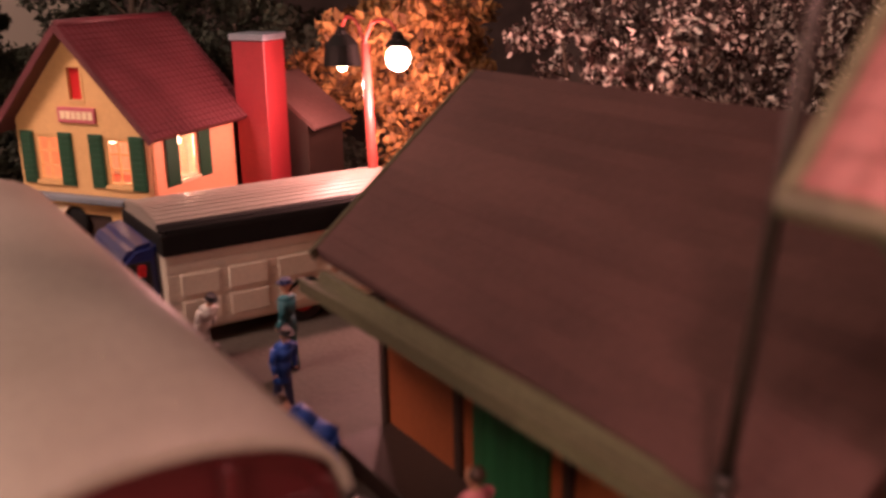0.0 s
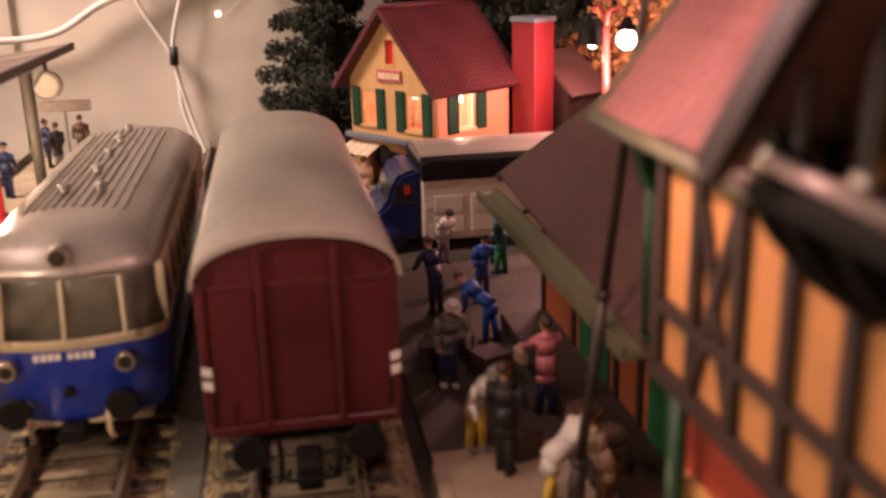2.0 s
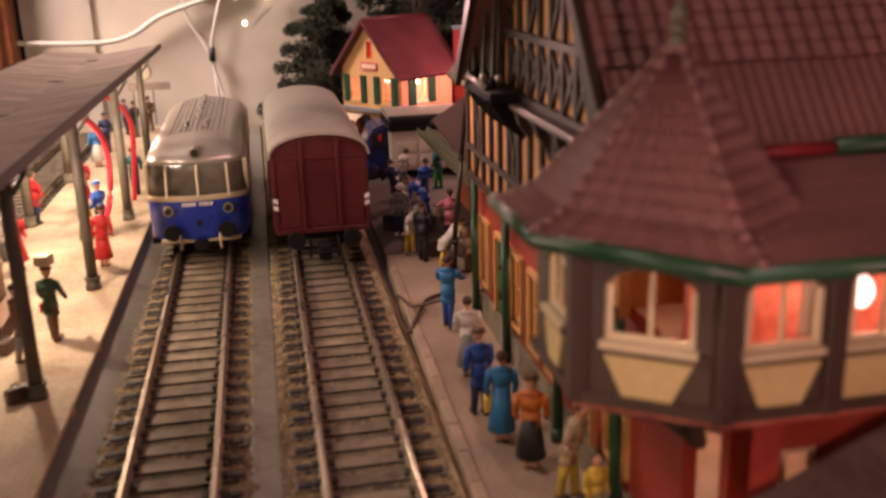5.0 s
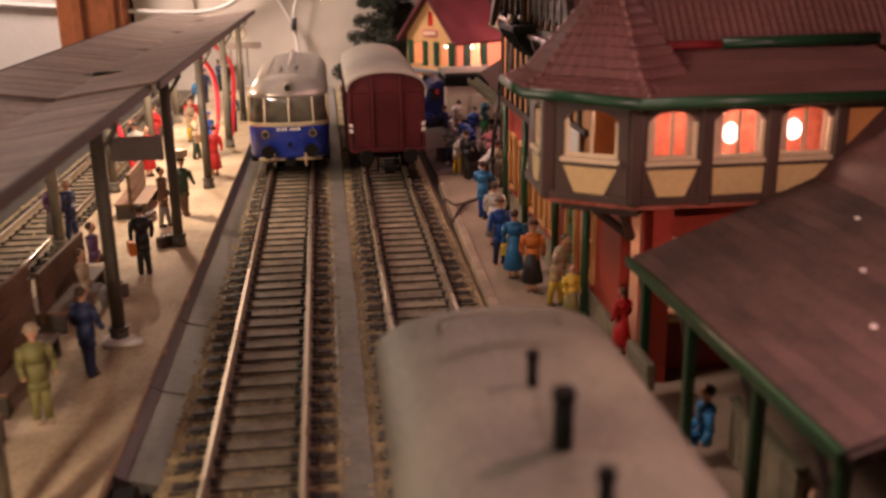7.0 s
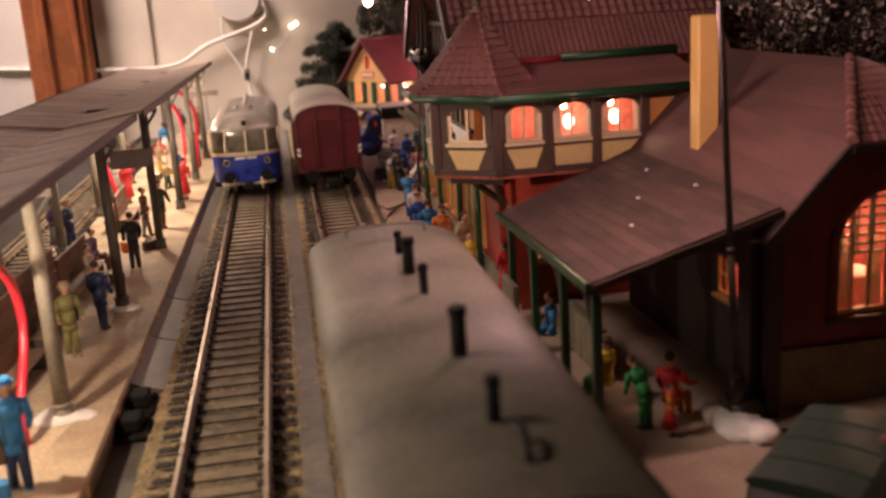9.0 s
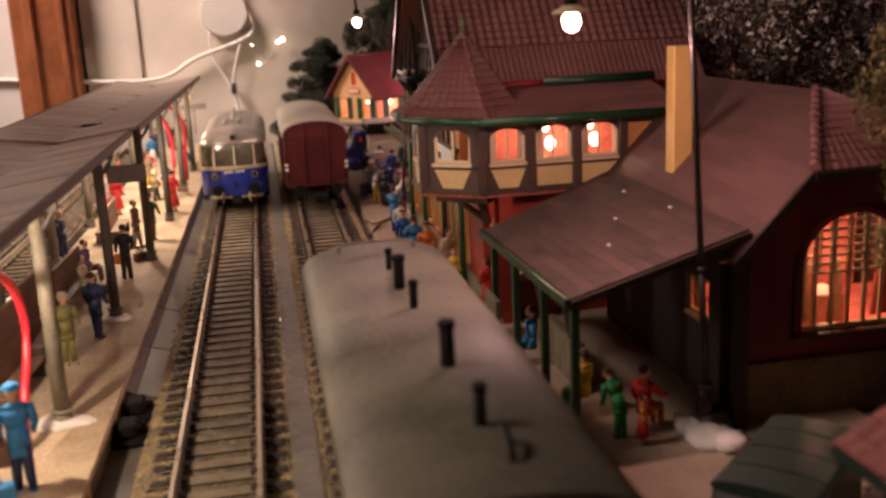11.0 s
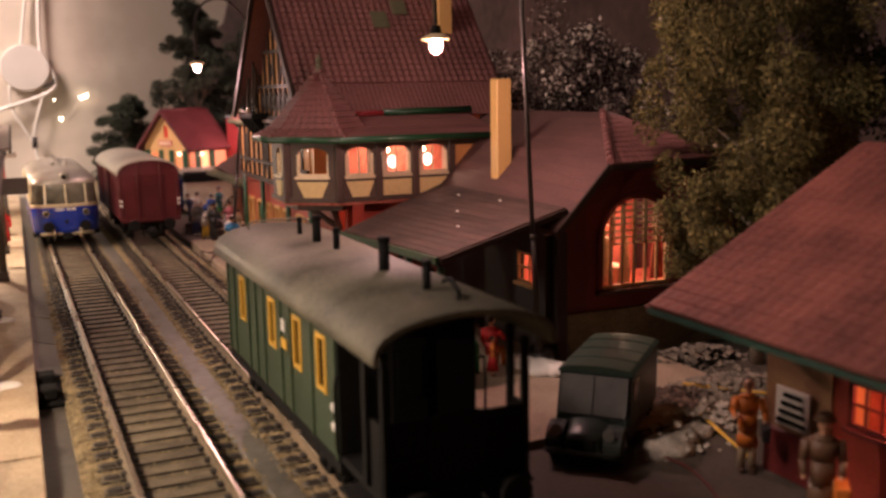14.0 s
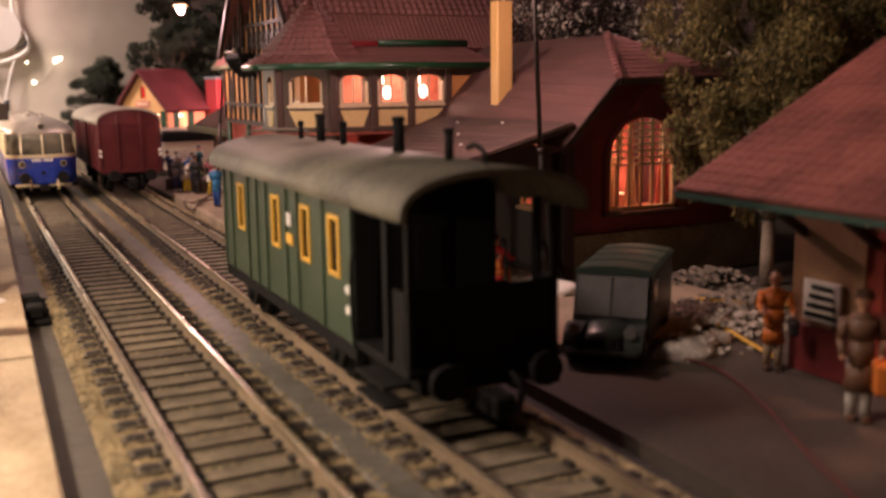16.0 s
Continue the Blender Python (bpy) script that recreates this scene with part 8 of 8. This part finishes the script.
# ---------- kiosk ----------
def kiosk():
    rz = 0.0
    e = thing("kiosk", 130, -285, -3.2, "small brown kiosk with a red tiled roof and lit windows", "kiosk")
    ex, ez = 82.0, 34.2
    ya, yb = -245.0, -340.0
    ridge_x, ridge_z = 141.0, 62.5
    bm = bmn(); slab(bm, (ex, ya, ez), (ex, yb, ez), (ridge_x, yb, ridge_z), (ridge_x, ya + 5, ridge_z), 1.4); part("roof_slab", bm, M_TILE2, e)
    bm = bmn(); slab(bm, (ridge_x, ya + 5, ridge_z), (ridge_x, yb, ridge_z), (200, yb, ez), (200, ya, ez), 1.4); part("roof_slab", bm, M_TILE2, e)
    bm = bmn(); tiles(bm, (ex - 0.3, ya, ez), (ex - 0.3, yb, ez), (ridge_x, yb, ridge_z), (ridge_x, ya + 5, ridge_z), 34, 22, 0.32, 0.2); part("roof_tiles", bm, M_TILE2, e, kind="stuff")
    beam("fascia", e, (ex, ya, ez - 1.0), (ex, yb, ez - 1.0), 1.0, 0.6, M_GUTTERDARK)
    beam("fascia", e, (ex, ya + 0.3, ez - 1.2), (ridge_x, ya + 5.3, ridge_z - 1.2), 1.6, 0.8, M_TILE2, (0, 1, 0))
    x0 = 111.6
    o, u = (x0, -245.6), (0, -1)
    bm = bmn(); wall_panel(bm, o, u, 92, -3.2, 43, 2, [(20.5, 38.5, 12, 21), (56, 70, 12, 21)]); part("front_wall", bm, M_REDWALL, e)
    bm = bmn(); wall_panel(bm, o, u, 17, 6.5, 42, -0.6, []); part("front_panel", bm, M_KIOSKSHADE, e)
    for a, b in ((20.5, 38.5), (56, 70)):
        window_set(e, o, u, a, b, 12, 21, 4, 0, M_DKREDWALL, cross=1)
    bm = bmn(); prism(bm, [(x0 + 2, -3.2), (x0 + 2, 43), (ridge_x, 57), (175, 46), (175, -3.2)], "y", -247.6, -245.6); part("end_wall", bm, M_HOUSEY, e)
    bm = bmn(); box(bm, 173, 175, -338, -252, -3.2, 46); part("back_wall", bm, M_REDWALL, e)
    bm = bmn(); prism(bm, [(x0 + 2, -3.2), (x0 + 2, 43), (ridge_x, 57), (175, 46), (175, -3.2)], "y", -340, -338); part("end_wall", bm, M_REDWALL, e)
    bm = bmn(); box(bm, x0 + 2, 173, -338, -252, 39.5, 40.5); part("inner_ceiling", bm, M_INSIDE, e)
    bm = bmn(); box(bm, 138, 139, -338, -248, -3.2, 39.5); part("inner_wall", bm, M_INSIDE, e)
    for y in (-247, -263.5, -296):
        beam("roof_strut", e, (x0, y, 24), (92, y, 36.5), 1.6, 1.6, M_BEAM, (0, -1, 0))
    bm = bmn(); box(bm, 110.2, 111.5, -262.6, -245.8, -3.2, 6.6, 0, 0.3); part("counter", bm, M_DKREDWALL, e)
    bm = bmn(); box(bm, 110.2, 110.9, -258, -249, 7.6, 15.6, 0, 0.1); part("poster", bm, M_WHITE, e)
    for k in range(4):
        bm = bmn(); box(bm, 109.9, 110.2, -257.4 + k * 0.4, -249.8 - k * 0.5, 8.4 + k * 1.8, 9.3 + k * 1.8); part("poster_bar", bm, M_BLACK, e)
    bulb_light("kiosk_lamp_light", 126, -280, 28, 0.04, (1.0, 0.36, 0.20), 1.5)
    bm = bmn(); ball(bm, 126, -280, 31, 1.0, seg=8, rings=6); part("ceiling_bulb", bm, M_SMALLBULB, e)


kiosk()


# ---------- dark van ----------
def van():
    e = thing("delivery_van", 95.0, -212.5, -3.2, "old black van with a dark green roof and glossy windscreen", "van", 43.0, world_coords=False)
    # local: nose to -x
    bm = bmn(); prism(bm, [(-16, 3.0), (-15.7, 8.2), (-12.6, 17.2), (16.6, 17.4), (17, 16.6), (17, 3.0)], "y", -8.0, 8.0)
    bmesh.ops.bevel(bm, geom=list(bm.edges), offset=0.6, segments=2, affect="EDGES")
    part("body", bm, M_VAN, e)
    # roof: shallow camber, turned edges
    prof = [(-8.3, 16.9), (-8.3, 17.5), (-7.4, 18.1), (-3.5, 18.6), (0, 18.7), (3.5, 18.6), (7.4, 18.1), (8.3, 17.5), (8.3, 16.9)]
    bm = bmn(); prism(bm, prof, "x", -12.6, 17.4); part("roof", bm, M_VANROOF, e)
    for x in (-5.0, 3.0, 11.0):
        bm = bmn(); prism(bm, [(p[0] * 0.97, p[1] + 0.22) for p in prof[1:-1]] + [(7.6, 17.4), (-7.6, 17.4)], "x", x - 0.3, x + 0.3); part("roof_rib", bm, M_VANROOF, e)
    for y0, y1 in ((-7.3, -0.15), (0.15, 7.3)):
        bm = bmn(); slab(bm, (-15.95, y0, 8.7), (-15.95, y1, 8.7), (-13.15, y1, 16.7), (-13.15, y0, 16.7), 0.4); part("windscreen", bm, M_VANGLASS, e)
    # bonnet tapering to the grille
    bm = bmn()
    rows = [(-15.2, 6.2, 8.5), (-19.0, 5.4, 8.3), (-23.0, 4.2, 7.6), (-24.4, 3.6, 6.6)]
    R = [[bm.verts.new((x, w * math.cos(t), 4.0 + (z - 4.0) * max(0.0, math.sin(t)) ** 0.6)) for t in [k * math.pi / 10 for k in range(11)]] for x, w, z in rows]
    for p, q in zip(R, R[1:]):
        for k in range(10):
            bm.faces.new((p[k], p[k + 1], q[k + 1], q[k])).smooth = True
    bm.faces.new(R[-1])
    bmesh.ops.recalc_face_normals(bm, faces=bm.faces[:])
    part("bonnet", bm, M_VAN, e)
    bm = bmn(); box(bm, -24.9, -24.3, -2.8, 2.8, 4.0, 6.4, 0, 0.3); part("grille", bm, M_BLACK, e)
    for s in (-1, 1):
        bm = bmn(); box(bm, -11.6, -6.4, s * 8.1 - 0.12, s * 8.1 + 0.12, 11.2, 15.8, 0, 0.1); part("side_window", bm, M_VANGLASS, e)
        bm = bmn(); box(bm, -12.4, -5.6, s * 8.05 - 0.12, s * 8.05 + 0.12, 3.6, 10.6, 0, 0.1); part("door", bm, M_VAN, e)
        bm = bmn(); box(bm, -7.0, -6.0, s * 8.3 - 0.2, s * 8.3 + 0.2, 9.2, 9.6); part("door_handle", bm, M_CHROME, e)
        bm = bmn()
        arc = [k * math.pi / 8 for k in range(9)]
        prism(bm, [(-19.6 - 4.9 * math.cos(t), 3.6 + 4.6 * math.sin(t)) for t in arc] + [(-19.6 + 4.1 * math.cos(t), 3.6 + 3.8 * math.sin(t)) for t in arc], "y", min(s * 4.4, s * 8.0), max(s * 4.4, s * 8.0)); part("mudguard", bm, M_VAN, e)
        bm = bmn(); tube(bm, (-22.6, s * 5.6, 7.6), (-24.4, s * 5.6, 7.6), 1.0, 1.3, 12); part("headlight", bm, M_VANGLASS, e)
        for x in (-19.6, 10.5):
            bm = bmn(); tube(bm, (x, s * 5.6, 3.6), (x, s * 7.8, 3.6), 3.6, 3.6, 18); w = part("wheel", bm, M_TYRE, e)
            bm = bmn(); tube(bm, (x, s * 7.7, 3.6), (x, s * 8.2, 3.6), 1.8, 1.5, 12); part("hub", bm, M_VAN, w)
    bm = bmn(); box(bm, -26.2, -25.2, -7.6, 7.6, 3, 4.2, 0, 0.3); part("bumper", bm, M_VAN, e)
    bm = bmn(); box(bm, -25.4, 15, -4.6, 4.6, 2.6, 4.0); part("chassis", bm, M_BLACK, e)

van()


# ---------- clutter ----------
def rubble(x, y, n, rx, ry, size, m, label):
    verts, faces = [], []
    base = [(1, 0, -0.5), (-0.5, 0.87, -0.5), (-0.5, -0.87, -0.5), (0.1, 0.1, 0.8), (0.7, 0.6, 0.2), (-0.8, 0.1, 0.3), (0.5, -0.7, 0.3)]
    tri = [(0, 4, 3), (4, 1, 3), (1, 5, 3), (5, 2, 3), (2, 6, 3), (6, 0, 3), (0, 1, 4), (1, 2, 5), (2, 0, 6)]
    for _ in range(n):
        px, py = random.gauss(0, rx * 0.5), random.gauss(0, ry * 0.5)
        h = max(0, 1 - (px / rx) ** 2 - (py / ry) ** 2) * 5 * random.random()
        s = size * random.uniform(0.4, 1.5)
        k = len(verts)
        verts += [((px + p[0] * s * random.uniform(0.7, 1.3)) * MM, (py + p[1] * s * random.uniform(0.7, 1.3)) * MM, (h + (p[2] + 0.4) * s * 0.7) * MM) for p in base]
        faces += [tuple(k + i for i in f) for f in tri]
    me = bpy.data.meshes.new("rubble_heap")
    me.from_pydata(verts, [], faces)
    me.materials.append(m)
    ob = new("rubble_heap", me)
    ob.location = (x * MM, y * MM, -3.2 * MM)
    tagged(ob, label, "rubble", kind="stuff")


rubble(134, -207, 1100, 26, 16, 0.8, M_RUBBLE, "heap of pale rubble and dry twigs by the kiosk")
rubble(119, -219, 150, 17, 9, 0.8, M_RUBBLEPALE, "white stones and plaster lumps on the yard")
rubble(102, -228, 26, 10, 8, 0.7, M_RUBBLEPALE, "pale crumbs round the plaster patch")
rubble(148, -176, 300, 18, 10, 1.0, M_RUBBLE, "pale stones along the wing wall")
bm = bmn()
ball(bm, 0, 0, 0, 8.0, 5.2, 3.0, 16, 10); ball(bm, 6, 3, 0.4, 5, 4.4, 2.3, 12, 8); ball(bm, 12, 5, 0, 5, 3, 2.0, 12, 8)
for v in bm.verts:
    v.co += Vector((noise.noise(v.co * 0.25), noise.noise(v.co * 0.25 + Vector((3, 3, 3))), 0.6 * noise.noise(v.co * 0.5))) * 2.0
solo("plaster_patch", bm, M_RUBBLEPALE, 98.5, -229, -3.0, "flat patch of white plaster on the yard", "plaster")
for a, b in (((122, -206, -2), (108, -246, -1.4)), ((118, -212, -2), (131, -236, 0)), ((126, -200, 0), (140, -222, 1))):
    bm = bmn(); tube(bm, a, b, 0.45, 0.35, 6)
    solo("yellow_stick", bm, M_YELLOW if a[0] > 120 else M_TWIG, a[0], a[1], -3, "thin yellowish stick lying on the yard", "stick", group="sticks", world_coords=True)
bm = bmn(); bent(bm, [(58, -330, -3), (74, -290, -2.6), (88, -262, -2.4), (96, -240, -2.6), (92, -224, -2.8)], 0.36, 6)
solo("red_wire", bm, M_DULLRED, 80, -280, -3, "dull red wire across the yard", "wire", world_coords=True)
bm = bmn(); bent(bm, [(60, -336, -3), (80, -300, -2.6), (100, -282, -2.6), (126, -300, -2.4)], 0.6, 6)
solo("black_wire", bm, M_BLACKWIRE, 90, -300, -3, "thin black wire across the yard", "wire", world_coords=True)
# hose loop on the station platform
bm = bmn(); bent(bm, [(68.5, 60, 6), (66, 66, 3), (60, 74, -0.6), (57.5, 84, -1.0), (56, 70, -2.6), (57, 58, -2), (59, 62, -0.6), (65, 78, -0.7), (71, 82, -0.7)], 0.5, 6)
solo("garden_hose", bm, M_BEAMP, 62, 46, -1.2, "looped brown water hose on the station platform", "hose", world_coords=True)


def barrel(x, y, z, h, r, m, label):
    bm = bmn()
    n = 6
    for k in range(n):
        t0, t1 = k / n, (k + 1) / n
        tube(bm, (0, 0, h * t0), (0, 0, h * t1), r * (0.84 + 0.16 * math.sin(math.pi * t0)), r * (0.84 + 0.16 * math.sin(math.pi * t1)), 14, caps=k in (0, n - 1))
    for t in (0.2, 0.8):
        tube(bm, (0, 0, h * t - 0.4), (0, 0, h * t + 0.4), r * 0.99, r * 0.99, 14)
    solo("barrel", bm, m, x, y, z, label, "barrel", group="barrels")


barrel(86, 110, ZR, 9, 3.6, M_BEAMP, "brown wooden barrel on the station platform")
barrel(85, 119, ZR, 9, 3.6, M_BEAMP, "brown wooden barrel on the station platform")
for x, y, z, w, h, m in ((75, 122, ZR, 5, 5, M_BEAMP), (78, 160, ZY, 7, 5, M_BEAMP), (67, 165, ZY, 6, 6, M_BEAM), (72, 174, ZY, 8, 4, M_BEAMP)):
    bm = bmn(); box(bm, -w / 2, w / 2, -w / 2, w / 2, 0, h, 0, 0.2)
    for k in range(3):
        box(bm, -w / 2 - 0.25, w / 2 + 0.25, -w / 2 - 0.25, w / 2 + 0.25, h * (k + 0.3) / 3, h * (k + 0.55) / 3, 0, 0.1)
    solo("crate", bm, m, x, y, z, "brown wooden crate among the loaders", "crate", random.uniform(-30, 30), "freight")
bm = bmn(); box(bm, -3.2, 3.2, -1.3, 1.3, 0, 4.4, 0, 0.4); bent(bm, [(-0.9, 0, 4.4), (-0.8, 0, 5.3), (0.8, 0, 5.3), (0.9, 0, 4.4)], 0.25, 5)
solo("suitcase", bm, paint("sky", PAINTS["sky"]), -39.6, -167, ZL + 0.3, "light blue suitcase beside a traveller on the platform", "suitcase", 20, "luggage")
for x, y in ((-35, 29), (-44, 60), (-40, -15)):
    bm = bmn(); box(bm, -2.4, 2.4, -1.2, 1.2, 0, 3.4, 0, 0.4); bent(bm, [(-0.9, 0, 3.4), (-0.8, 0, 4.2), (0.8, 0, 4.2), (0.9, 0, 3.4)], 0.2, 5)
    solo("suitcase", bm, M_BEAMP, x, y, ZL, "small brown suitcase standing on the platform", "suitcase", random.uniform(0, 90), "luggage")
